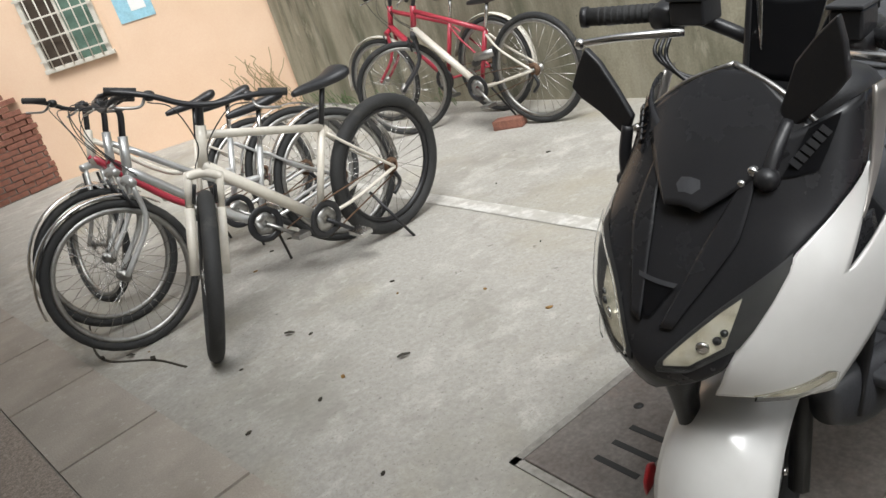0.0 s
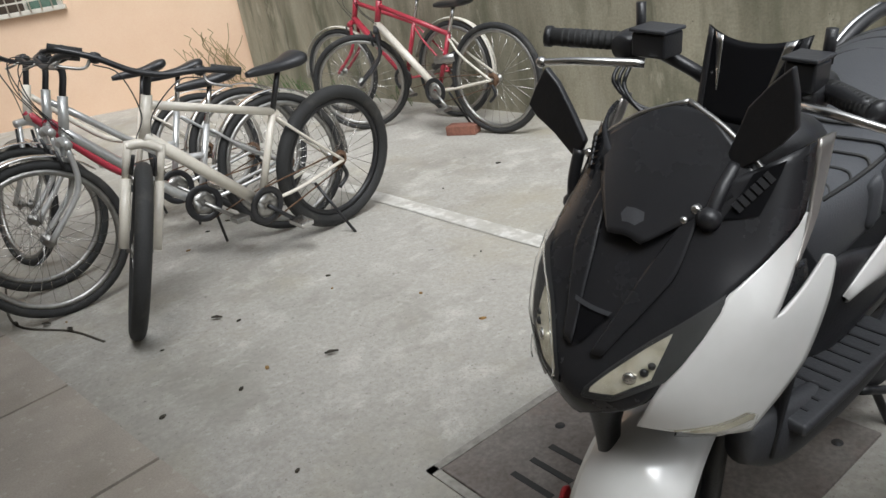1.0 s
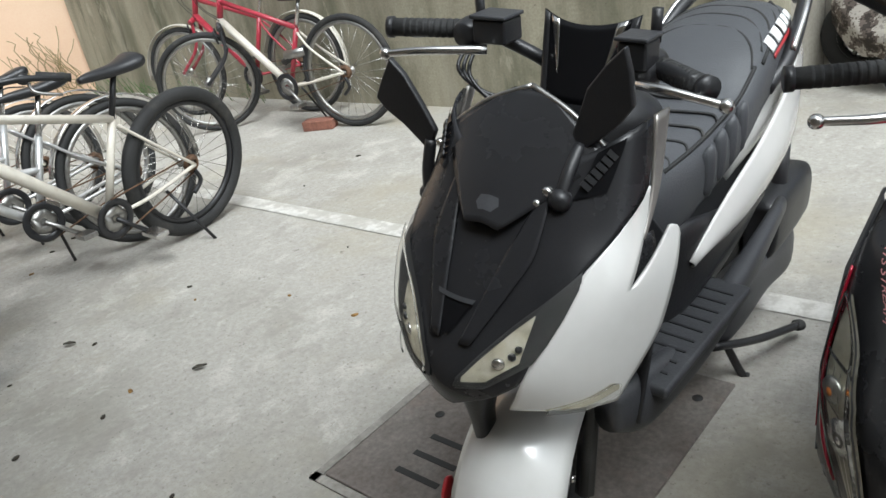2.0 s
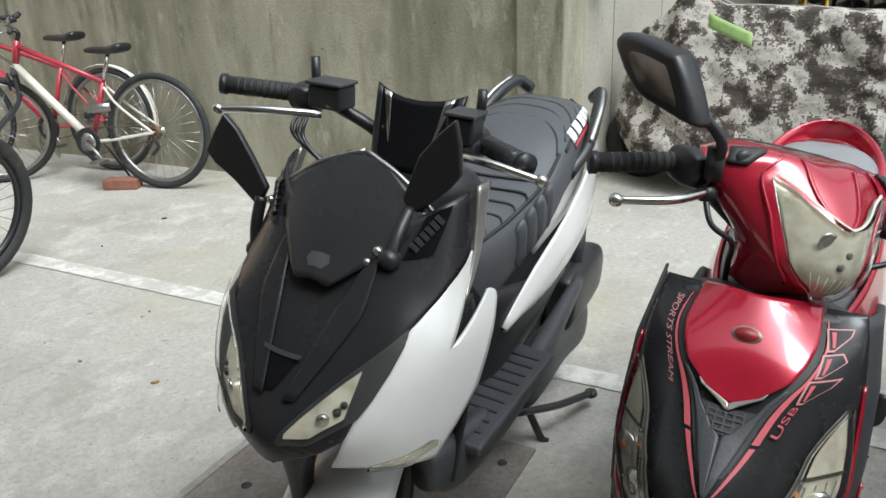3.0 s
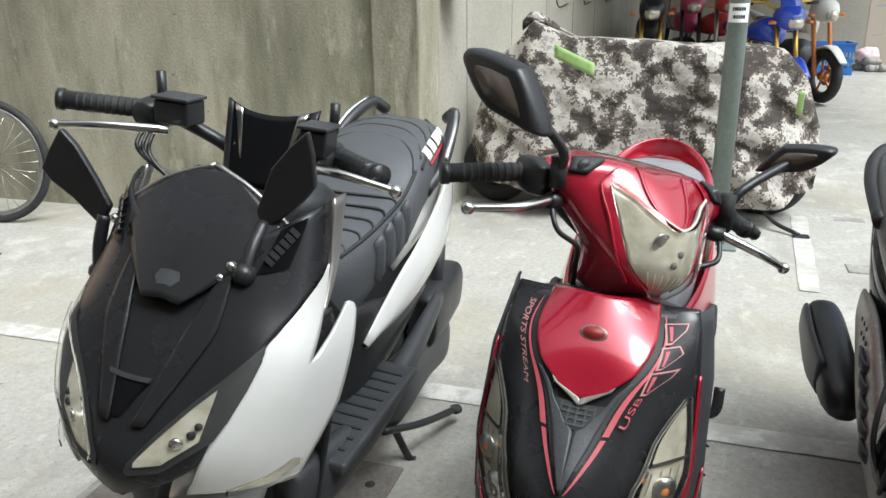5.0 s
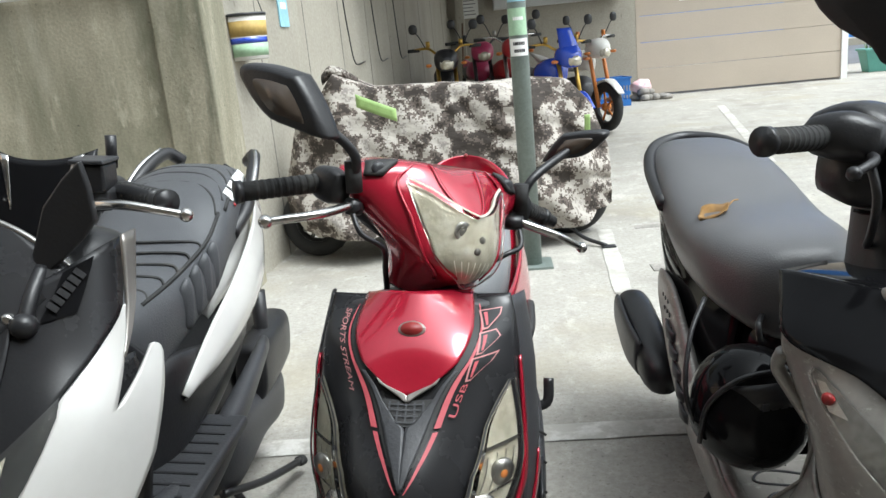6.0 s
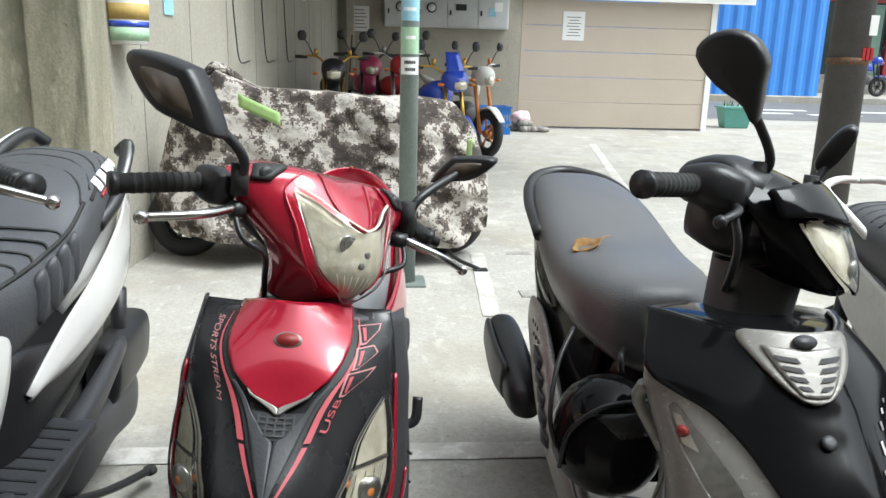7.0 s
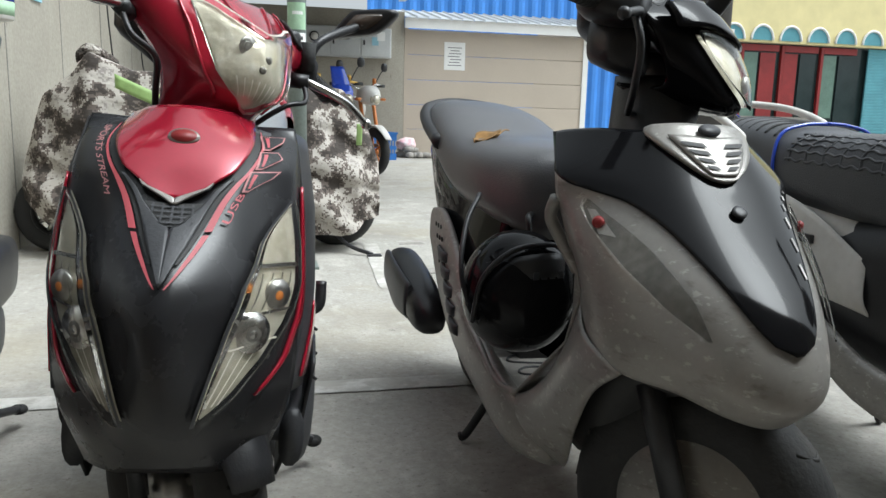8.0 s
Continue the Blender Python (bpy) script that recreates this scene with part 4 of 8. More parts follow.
def mirror(root, base, elbow, centre, facing, size, label="", back=PLASTIC, outline=3.0, sm=None, shape=None):
    """A rear-view mirror on a bent stalk; facing: degrees (about z, about x) of the glass."""
    sm = sm or Matrix()
    st = tubes([base, elbow, centre], r=0.0085, seg=8)
    st.transform(sm)
    stalk = part("mirror_stalk", st, back, root)
    m = sm @ Matrix.Translation(Vector(centre)) @ pose(0, 0, 0, facing[1], facing[2], facing[0])
    w, h = size

    def ring(k, y):
        if shape:
            n = len(shape)
            pts = [catmull([(p[0], p[1], 0) for p in (shape + shape + shape)], n + n * i / 28) for i in range(28)]
            return [(p.x * w * k, y, p.y * h * k) for p in pts]
        out = []
        for i in range(28):
            c, s_ = math.cos(2 * math.pi * i / 28), math.sin(2 * math.pi * i / 28)
            out.append((w * k * math.copysign(abs(c) ** (2 / outline), c), y, h * k * math.copysign(abs(s_) ** (2 / outline), s_)))
        return out

    def stack(levels):
        bm = bmesh.new()
        rr = [[bm.verts.new(p) for p in ring(k, y)] for k, y in levels]
        for p, q in zip(rr, rr[1:]):
            for i in range(28):
                bm.faces.new((p[i], p[(i + 1) % 28], q[(i + 1) % 28], q[i]))
        bm.faces.new(rr[0])
        bm.faces.new(rr[-1])
        bm.transform(m)
        return bm
    hd = part("mirror_housing", stack([(0.80, -0.026), (0.92, -0.024), (0.99, -0.012), (1.0, 0.0), (0.98, 0.012), (0.92, 0.016)]), back, root)
    part("mirror_glass", stack([(0.86, 0.0165), (0.86, 0.0185)]), MIRROR, root)
    if shape is LEAF:
        # the inset's brown is a reflection put into its base colour
        part("mirror_inset", stack([(0.58, -0.0275), (0.58, -0.0262)]), BROWNGLOSS, root, "gloss inset in the mirror back, its reflection painted brown")
    bc = tubes([Vector(base) + Vector((0, 0, -0.02)), Vector(base) + Vector((0, 0, 0.03))], r=0.014)
    bc.transform(sm)
    part("mirror_boot", bc, RUBBER, root)
    return hd


def lever(root, pivot, knee, tip, material, sm=None):
    bm = bmesh.new()
    tube(bm, [pivot, knee, tip], 0.0085, 8, 6, 0.0065)
    bmesh.ops.create_icosphere(bm, subdivisions=2, radius=0.011, matrix=Matrix.Translation(tip))
    if sm:
        bm.transform(sm)
    return part("brake_lever", bm, material, root, "polished brake lever")


def grip(root, a, b, sm=None, r=0.017):
    a, b = Vector(a), Vector(b)
    bm = tubes([a, b], r=r, seg=14)
    if sm:
        bm.transform(sm)
    g = part("grip", bm, RUBBER, root)
    for k in range(9):
        p = a + (b - a) * (0.12 + 0.085 * k)
        ring = turned([(-0.003, r + 0.0006), (0.003, r + 0.0006)], Matrix.Translation(p) @ (b - a).to_track_quat("X", "Z").to_matrix().to_4x4(), 14)
        if sm:
            ring.transform(sm)
        part("grip_rib", ring, RUBBER, g)
    bc = turned([(-0.006, r + 0.003), (0.006, r + 0.003)], Matrix.Translation(b) @ (b - a).to_track_quat("X", "Z").to_matrix().to_4x4(), 14)
    if sm:
        bc.transform(sm)
    part("grip_end", bc, PLASTIC, g)
    return g


def rear_half(root, seat, seat_mat, tail, side, side_mat, under, wheel_y, wheel_r=0.225, power=3.0, reach=0.0, tuck=0.0):
    """Seat, tail, side panels, engine, rear wheel and silencer of a scooter."""
    s = part("seat", shell(seat, 32, 5, power), seat_mat, root)
    part("tail_body", shell(tail, 28, 5, 2.6), side_mat, root)
    for k in (-1, 1):
        at = (lambda kk: (lambda u, v: Vector((kk * 1.0, 1, 1)) * catmull([catmull(r, u * (len(side[0]) - 1)) for r in side], v * (len(side) - 1))))(k)
        part("side_panel", strip(at, 0, 1, [(0, 0.0)], [(0, 1.0)], 0, 18, 12), side_mat, root, thick=0.004)
    part("under_cover", shell(under, 22, 4, 2.8), PLASTIC, root)
    scooter_wheel(root, "rear_wheel", Matrix.Translation((0, wheel_y, wheel_r)), wheel_r, 0.055, DULLSTEEL, 5, False)
    part("rear_mudguard", shell([(wheel_y + 0.08, 0, wheel_r * 2 + 0.06, 0.06, 0.012), (wheel_y + 0.2, 0, wheel_r * 2 - 0.02, 0.06, 0.012), (wheel_y + 0.31, 0, wheel_r * 1.3, 0.055, 0.012)], 14, 4), PLASTIC, root)
    part("belt_case", shell([(wheel_y - 0.42, 0.11 - tuck, 0.24, 0.03, 0.06), (wheel_y - 0.34, 0.13 - tuck, 0.25, 0.045, 0.095), (wheel_y - 0.12, 0.13 - tuck, 0.25, 0.045, 0.075), (wheel_y + 0.05, 0.13 - tuck, 0.24, 0.045, 0.085), (wheel_y + 0.11, 0.12 - tuck, 0.24, 0.02, 0.05)], 20, 4), GREYPLASTIC, root)
    part("air_box", shell([(wheel_y - 0.14, 0.135 - tuck, 0.37, 0.025, 0.06), (wheel_y - 0.12, 0.135 - tuck, 0.375, 0.045, 0.085), (wheel_y + 0.12, 0.135 - tuck, 0.395, 0.045, 0.085), (wheel_y + 0.15, 0.13 - tuck, 0.39, 0.02, 0.05)], 24, 3, 3.2), PLASTIC, root, "rounded black air filter case")
    part("silencer", shell([(wheel_y - 0.18, -0.15 - reach, 0.24, 0.02, 0.02), (wheel_y - 0.12, -0.16 - reach, 0.26, 0.05, 0.055), (wheel_y + 0.12, -0.17 - reach, 0.31, 0.055, 0.065), (wheel_y + 0.24, -0.17 - reach, 0.33, 0.045, 0.05), (wheel_y + 0.25, -0.17 - reach, 0.33, 0.02, 0.02)], 20, 4), PLASTIC, root)
    part("silencer_shield", shell([(wheel_y - 0.08, -0.205 - reach, 0.28, 0.012, 0.05), (wheel_y + 0.03, -0.222 - reach, 0.30, 0.012, 0.06), (wheel_y + 0.2, -0.222 - reach, 0.33, 0.012, 0.05)], 16, 4), GREYPLASTIC, root)
    for k in (-1, 1):
        part("shock_absorber", tubes([(0.10 * k, wheel_y - 0.02, 0.58), (0.11 * k, wheel_y + 0.0, 0.26)], r=0.022), PLASTIC, root)
    return s


def seat_point(st, y, deg, power=3.0, out=0.0):
    """A point of a cushion made by shell(): deg runs round the section from its right side over the top."""
    q = [lerp([(p[0], p[c]) for p in st], y) for c in (1, 2, 3, 4)]
    c, s_ = math.cos(radians(deg)), math.sin(radians(deg))
    return Vector((q[0] + (q[2] + out) * math.copysign(abs(c) ** (2 / power), c), y, q[1] + (q[3] + out) * abs(s_) ** (2 / power)))


def seam(seat, st, path, r=0.0035, name="seat_seam", material=None):
    part(name, tubes([seat_point(st, y, d, out=0.001) for y, d in path], r=r, seg=5, steps=4), material or RUBBER, seat)


def centre_stand(root, y, spread=0.14):
    for k in (-1, 1):
        part("stand_leg", tubes([(0.07 * k, y - 0.02, 0.2), (spread * k, y + 0.02, 0.03), (spread * k + 0.02 * k, y + 0.03, 0.012)], r=0.011), PLASTIC, root)
    part("stand_bar", tubes([(-0.07, y - 0.02, 0.2), (0.07, y - 0.02, 0.2)], r=0.012), PLASTIC, root)


def side_stand(root, a, b):
    part("side_stand", tubes([a, ((a[0] + b[0]) / 2, (a[1] + b[1]) / 2, (a[2] + b[2]) / 2 - 0.012), b], r=0.011), PLASTIC, root)
    part("stand_foot", shell([(b[1] - 0.02, b[0], b[2], 0.012, 0.008), (b[1], b[0], b[2], 0.02, 0.012), (b[1] + 0.02, b[0], b[2], 0.01, 0.006)], 12), RUBBER, root)


def print_bars(root, p, q, n, size, material, name="lettering_bar", normal=(0, -1, 0)):
    """Plain bars in place of lettering, from p to q."""
    p, q = Vector(p), Vector(q)
    d = (q - p).normalized()
    nn = Vector(normal).normalized()
    up = nn.cross(d).normalized()
    m3 = Matrix((d, nn, up)).transposed().to_4x4()
    for k in range(n):
        c = p + (q - p) * ((k + 0.5) / n)
        w = (q - p).length / n * 0.36
        b = block(-w, w, -0.0012, 0.0012, -size / 2, size / 2)
        b.transform(Matrix.Translation(c) @ m3)
        part(name, b, material, root, smooth=False)


# ---- white and black maxi scooter ----
WHITE_SEAT = [(0.33, 0, 0.69, 0.09, 0.09), (0.37, 0, 0.70, 0.132, 0.125), (0.50, 0, 0.735, 0.15, 0.10), (0.68, 0, 0.77, 0.157, 0.085), (0.80, 0, 0.83, 0.155, 0.09), (0.95, 0, 0.865, 0.14, 0.09), (1.07, 0, 0.88, 0.11, 0.07), (1.12, 0, 0.885, 0.05, 0.03)]


def white_scooter():
    root = thing("scooter", pose(-0.87, 1.0, 0, 0, 6, 0), "large white and matte black scooter with a padded seat", "scooter", "parked scooters")
    at = mirrored_cage([
        [(0, -0.10, 0.555), (0.06, -0.085, 0.555), (0.13, -0.05, 0.55), (0.19, 0.02, 0.53), (0.215, 0.10, 0.51), (0.225, 0.22, 0.49)],
        [(0, -0.115, 0.63), (0.07, -0.095, 0.635), (0.15, -0.05, 0.645), (0.205, 0.03, 0.64), (0.235, 0.13, 0.63), (0.245, 0.25, 0.61)],
        [(0, -0.05, 0.73), (0.08, -0.035, 0.735), (0.165, 0.0, 0.75), (0.215, 0.07, 0.75), (0.235, 0.17, 0.74), (0.245, 0.28, 0.73)],
        [(0, 0.03, 0.83), (0.08, 0.04, 0.835), (0.15, 0.07, 0.84), (0.195, 0.13, 0.84), (0.21, 0.22, 0.83), (0.22, 0.32, 0.82)],
        [(0, 0.09, 0.885), (0.07, 0.10, 0.91), (0.13, 0.13, 0.94), (0.168, 0.18, 0.965), (0.185, 0.26, 0.975), (0.19, 0.35, 0.965)]])
    edge = [(0.2, 0.29), (0.5, 0.31), (1.0, 0.325), (1.27, 0.336), (1.7, 0.366), (2.16, 0.40), (2.4, 0.414), (2.65, 0.474), (3.0, 0.57), (3.29, 0.668), (3.6, 0.69), (4.0, 0.70)]
    beak = [(0.2, 0.015), (0.38, 0.09), (0.62, 0.235), (0.9, 0.315)] + edge[2:]
    part("front_cover", strip(at, 0.22, 4, [(v, -u) for v, u in beak], beak, 0.004, 30, 34), MATTE, root, "matte charcoal front cover", thick=0.006)
    # creased centre ridge and side flutes of the cover
    for k in (-1, 1):
        part("cover_flute", strip(at, 1.5, 3.6, [(1.5, k * 0.05), (2.6, k * 0.12), (3.6, k * 0.20)], [(1.5, k * 0.10), (2.6, k * 0.235), (3.6, k * 0.24)], 0.011, 6, 18), MATTE, root, thick=0.006)
        e = [(v, k * u) for v, u in edge]
        mid = [(0.25, k * 0.50), (1.0, k * 0.555), (2.0, k * 0.622)]
        wf = strip(at, 0.25, 2.0, e, mid, 0.002, 10, 24)
        strip(at, 0.25, 2.0, mid, [(0.25, k * 0.70), (0.7, k * 0.76), (1.2, k * 0.82), (2.0, k * 0.852)], 0.002, 10, 24, wf)
        strip(at, 2.0, 3.32, e, [(2.0, k * 0.622), (2.7, k * 0.659), (3.0, k * 0.68), (3.25, k * 0.685), (3.32, k * 0.69)], 0.002, 10, 18, wf)
        strip(at, 2.0, 2.73, [(2.0, k * 0.622), (2.05, k * 0.64), (2.35, k * 0.72), (2.73, k * 0.81)], [(2.0, k * 0.852), (2.52, k * 0.865), (2.66, k * 0.855), (2.73, k * 0.82)], 0.002, 10, 14, wf)
        bmesh.ops.remove_doubles(wf, verts=wf.verts, dist=0.0004)
        part("white_fairing", wf, WHITE, root, "pearl white side fairing with a pointed fin", thick=0.006)
        part("fin_lining", strip(at, 1.7, 2.7, [(1.7, k * 0.62), (2.7, k * 0.68)], [(1.7, k * 0.84), (2.7, k * 0.78)], -0.02, 6, 8), MATTE, root, thick=0.004)
        # silver colour here paints the light reflected by the charcoal cover
        part("cowl_edge", strip(at, 2.7, 4.0, [(2.7, k * 0.655), (3.3, k * 0.70), (4, k * 0.72)], [(2.7, k * 0.665), (3.3, k * 0.745), (4, k * 0.80)], 0.003, 5, 14), SILVERGREY, root, "silver strip for the sheen on the upper edge", thick=0.006)
        lo = [(0.07, 0.93), (0.2, 0.95), (0.35, 1.38), (0.415, 2.3)]
        hi = [(0.07, 0.97), (0.15, 1.35), (0.25, 1.78), (0.415, 2.38)]
        lo, hi = sorted((k * u, v) for u, v in lo), sorted((k * u, v) for u, v in hi)
        u0, u1 = min(k * 0.07, k * 0.415), max(k * 0.07, k * 0.415)
        part("headlamp_surround", panel(at, u0, u1, [(u, v - 0.10) for u, v in lo], [(u, v + 0.06) for u, v in hi], 0.006), INK, root)
        hl = part("headlamp", panel(at, min(k * 0.10, k * 0.30), max(k * 0.10, k * 0.30), [(u, v + 0.05) for u, v in lo], [(u, v - 0.05) for u, v in hi], 0.008), REFLECTOR, root, "clear twin headlamp")
        part("lens", panel(at, u0, u1, lo, hi, 0.014), LENS, hl)
        for uu, vv, rr, mm in ((0.275, 1.50, 0.006, INK), (0.262, 1.40, 0.007, PLASTIC), (0.225, 1.30, 0.011, CHROME)):
            part("bulb", turned([(0, rr), (0.004, rr * 0.9), (0.006, rr * 0.4)], Matrix.Translation(at(k * uu, vv) + Vector((k * 0.006, -0.007, 0.003))) @ pose(0, 0, 0, 0, 0, -90 + k * 35), 14), mm, hl)
        iu0, iu1 = min(k * 0.42, k * 0.67), max(k * 0.42, k * 0.67)
        it, ib = sorted([(k * 0.42, 0.34), (k * 0.55, 0.50), (k * 0.64, 0.66), (k * 0.67, 0.60)]), sorted([(k * 0.42, 0.30), (k * 0.55, 0.33), (k * 0.67, 0.50)])
        ind = part("indicator", panel(at, iu0, iu1, ib, it, 0.006), REFLECTOR, root, "clear low indicator")
        part("lens", panel(at, iu0, iu1, [(u, v - 0.02) for u, v in ib], [(u, v + 0.03) for u, v in it], 0.011), LENS, ind)
        part("leg_shield", strip(lambda u, v, kk=k: Vector((kk * (0.205 - 0.10 * u), 0.16 + 0.10 * u + 0.03 * v, 0.42 + 0.11 * v)), 0, 3, [(0, 0.0)], [(0, 1.0)], 0, 6, 6), PLASTIC, root, thick=0.006)
        part("name_panel", strip(at, 3.42, 3.95, [(3.42, k * 0.33), (3.95, k * 0.42)], [(3.42, k * 0.47), (3.95, k * 0.56)], 0.007, 5, 8), GLOSSBLACK, root, "gloss black name panel with raised marks")
        a0, a1 = at(k * 0.37, 3.55), at(k * 0.51, 3.85)
        print_bars(root, a0 + Vector((k * 0.005, -0.010, 0.005)), a1 + Vector((k * 0.005, -0.010, 0.005)), 6, 0.017, PLASTIC, normal=(k * 0.6, -0.7, 0.3))
    part("chin", shell([(-0.100, 0, 0.572, 0.008, 0.012), (-0.08, 0, 0.590, 0.025, 0.03), (-0.04, 0, 0.615, 0.05, 0.04), (0.05, 0, 0.63, 0.08, 0.04)], 20, 4, 2.2), PLASTIC, root, "black chin under the headlamps")
    part("horn_cover", shell([(0.42, 0, -0.02, 0.016, 0.02), (0.50, 0, -0.03, 0.02, 0.025), (0.565, 0, -0.03, 0.04, 0.035), (0.61, 0, -0.02, 0.05, 0.04)], 18, 3, 3, "z"), PLASTIC, root, "black cover between chin and mudguard")
    part("badge_panel", strip(at, 1.58, 2.05, [(1.58, -0.04), (2.05, -0.10)], [(1.58, -0.01), (2.05, 0.06)], 0.009, 6, 6), GLOSSBLACK, root)
    part("badge_rim", strip(at, 2.0, 2.06, [(2.0, -0.11), (2.06, -0.115)], [(2.0, 0.06), (2.06, 0.07)], 0.012, 6, 2), GREYPLASTIC, root)

    def scr(u, v):
        w = lerp([(0, 0.03), (0.62, 0.15), (1.0, 0.03)], v)
        x = u * w
        return Vector((x, 0.015 + 0.155 * v + 1.6 * x * x, 0.838 + 0.165 * v - 0.20 * abs(x) * (1 - v)))
    part("windscreen", strip(scr, 0, 1, [(0, -1.0)], [(0, 1.0)], 0.012, 16, 20), MATTE, root, "smoked pointed windscreen", thick=0.010)
    part("screen_bed", strip(lambda u, v: scr(u * 1.1, v) + Vector((0, 0.012, -0.012)), 0, 0.9, [(0, -1.0)], [(0, 1.0)], 0, 12, 12), GLOSSBLACK, root, thick=0.01)
    for k in (-1, 1):
        part("screen_rim", tubes([scr(k, 0.62) + Vector((0, -0.004, 0.008)), scr(k, 0.85) + Vector((0, -0.004, 0.010)), scr(0, 1.0) + Vector((0, -0.004, 0.012))], r=0.005, seg=6), DULLSTEEL, root)
    part("round_mark", strip(scr, 0.09, 0.20, [(0.09, -0.22), (0.145, -0.34), (0.20, -0.22)], [(0.09, 0.22), (0.145, 0.34), (0.20, 0.22)], 0.0128, 6, 6), GREYPLASTIC, root)
    # rear visor over the instruments

    def vis(u, v):
        x = u * (0.078 + 0.018 * v)
        return Vector((x + 0.002, 0.285 + 0.045 * v + 2.0 * x * x, 0.945 + 0.125 * v + 0.020 * v * abs(u) ** 2.2))
    vb = part("visor", strip(vis, 0, 1, [(0, -1.0), (1, -0.96)], [(0, 1.0), (1, 0.96)], 0, 20, 10), GLOSSBLACK, root, "gloss black instrument visor", thick=0.005)
    for k in (-1, 1):
        # chrome strip stands in for the light that the gloss black reflects
        part("visor_facet", strip(vis, 0.35, 0.99, [(0.35, k * 0.50), (0.99, k * 0.58)], [(0.35, k * 0.52), (0.99, k * 0.76)], 0.002 , 3, 8), CHROME, vb, "chrome strip for a reflection on the visor", thick=0.002)
        part("visor_facet", strip(vis, 0.0, 0.99, [(0, k * 0.80), (0.99, k * 0.82)], [(0, k * 0.97), (0.99, k * 0.94)], 0.002, 3, 8), PLASTIC, vb, thick=0.002)
    part("dash", shell([(0.28, 0, 0.86, 0.06, 0.05), (0.36, 0, 0.89, 0.10, 0.06), (0.45, 0, 0.88, 0.09, 0.05), (0.49, 0, 0.86, 0.05, 0.03)], 20), PLASTIC, root)
    part("inner_cowl", shell([(0.14, 0, 0.80, 0.10, 0.05), (0.20, 0, 0.78, 0.15, 0.13), (0.28, 0, 0.72, 0.13, 0.18), (0.34, 0, 0.66, 0.08, 0.16)], 22, 4, 3), PLASTIC, root)
    part("nose_core", shell([(-0.02, 0, 0.66, 0.04, 0.03), (0.05, 0, 0.68, 0.10, 0.06), (0.14, 0, 0.70, 0.16, 0.11), (0.26, 0, 0.68, 0.17, 0.14)], 22, 4, 2.6), PLASTIC, root)
    # handlebar
    part("handlebar", tubes([(-0.33, 0.26, 1.052), (-0.22, 0.31, 1.05), (-0.12, 0.34, 1.01), (-0.05, 0.37, 0.96), (0.05, 0.36, 0.96), (0.10, 0.31, 1.0), (0.16, 0.26, 1.035), (0.25, 0.21, 1.035)], r=0.013), PLASTIC, root)
    grip(root, (-0.24, 0.305, 1.052), (-0.37, 0.245, 1.06))
    grip(root, (0.17, 0.26, 1.035), (0.265, 0.205, 1.03))
    part("switch_box", shell([(0.27, -0.22, 1.05, 0.02, 0.02), (0.30, -0.215, 1.05, 0.035, 0.028), (0.345, -0.205, 1.05, 0.03, 0.028), (0.36, -0.205, 1.05, 0.015, 0.02)], 16), PLASTIC, root)
    part("switch_box", shell([(0.22, 0.15, 1.03, 0.02, 0.02), (0.25, 0.145, 1.03, 0.03, 0.025), (0.29, 0.14, 1.03, 0.03, 0.025), (0.31, 0.14, 1.03, 0.015, 0.02)], 16), PLASTIC, root)
    for k, (x, y) in ((-1, (-0.155, 0.29)), (1, (0.145, 0.235))):
        w, d = (0.035, 0.028) if k < 0 else (0.024, 0.024)
        mc = part("brake_reservoir", block(x - w, x + w, y - d, y + d, 1.04, 1.083), PLASTIC, root, smooth=False, bevel=0.005)
        part("lid", block(x - w - 0.003, x + w + 0.003, y - d - 0.003, y + d + 0.003, 1.0835, 1.09), GREYPLASTIC, mc, smooth=False, bevel=0.002)
        part("mirror_stub", tubes([(x - 0.045, y + 0.015, 1.05), (x - 0.047, y + 0.015, 1.125)] if k < 0 else [(x + 0.01, y + 0.035, 1.07), (x + 0.012, y + 0.035, 1.12)], r=0.009), PLASTIC, root)
    lever(root, (-0.15, 0.25, 1.035), (-0.24, 0.195, 1.04), (-0.325, 0.175, 1.032), CHROME)
    lever(root, (0.13, 0.22, 1.02), (0.21, 0.18, 1.03), (0.30, 0.19, 1.015), CHROME)
    for k in range(3):
        part("control_cable", tubes([(-0.215 + 0.01 * k, 0.275, 1.03), (-0.205 + 0.012 * k, 0.235, 0.998 - 0.004 * k), (-0.145 + 0.01 * k, 0.235, 0.962 - 0.008 * k), (-0.10, 0.27, 0.950), (-0.06, 0.33, 0.945)], r=0.0042, seg=6), PLASTIC, root)
    # blade-shaped mirrors on the cowl
    for k in (-1, 1):
        if k < 0:
            blade = [(-0.267, 1.043), (-0.292, 1.005), (-0.312, 0.968), (-0.292, 0.948), (-0.25, 0.925), (-0.205, 0.890), (-0.190, 0.900), (-0.177, 0.924), (-0.205, 0.970), (-0.238, 1.018)]
            y0, foot, ball = 0.122, Vector((-0.193, 0.128, 0.905)), Vector((-0.206, 0.122, 0.802))
        else:
            blade = [(0.178, 1.102), (0.188, 1.065), (0.193, 1.018), (0.172, 0.990), (0.135, 0.955), (0.108, 0.933), (0.097, 0.945), (0.094, 0.965), (0.118, 1.035), (0.150, 1.075)]
            y0, foot, ball = 0.128, Vector((0.106, 0.132, 0.945)), Vector((0.107, 0.070, 0.880))
        part("mirror_housing", slab(blade, 0.014, Matrix.Translation((0, y0, 0))), PLASTIC, root, "matte black blade-shaped mirror", smooth=False, bevel=0.004)
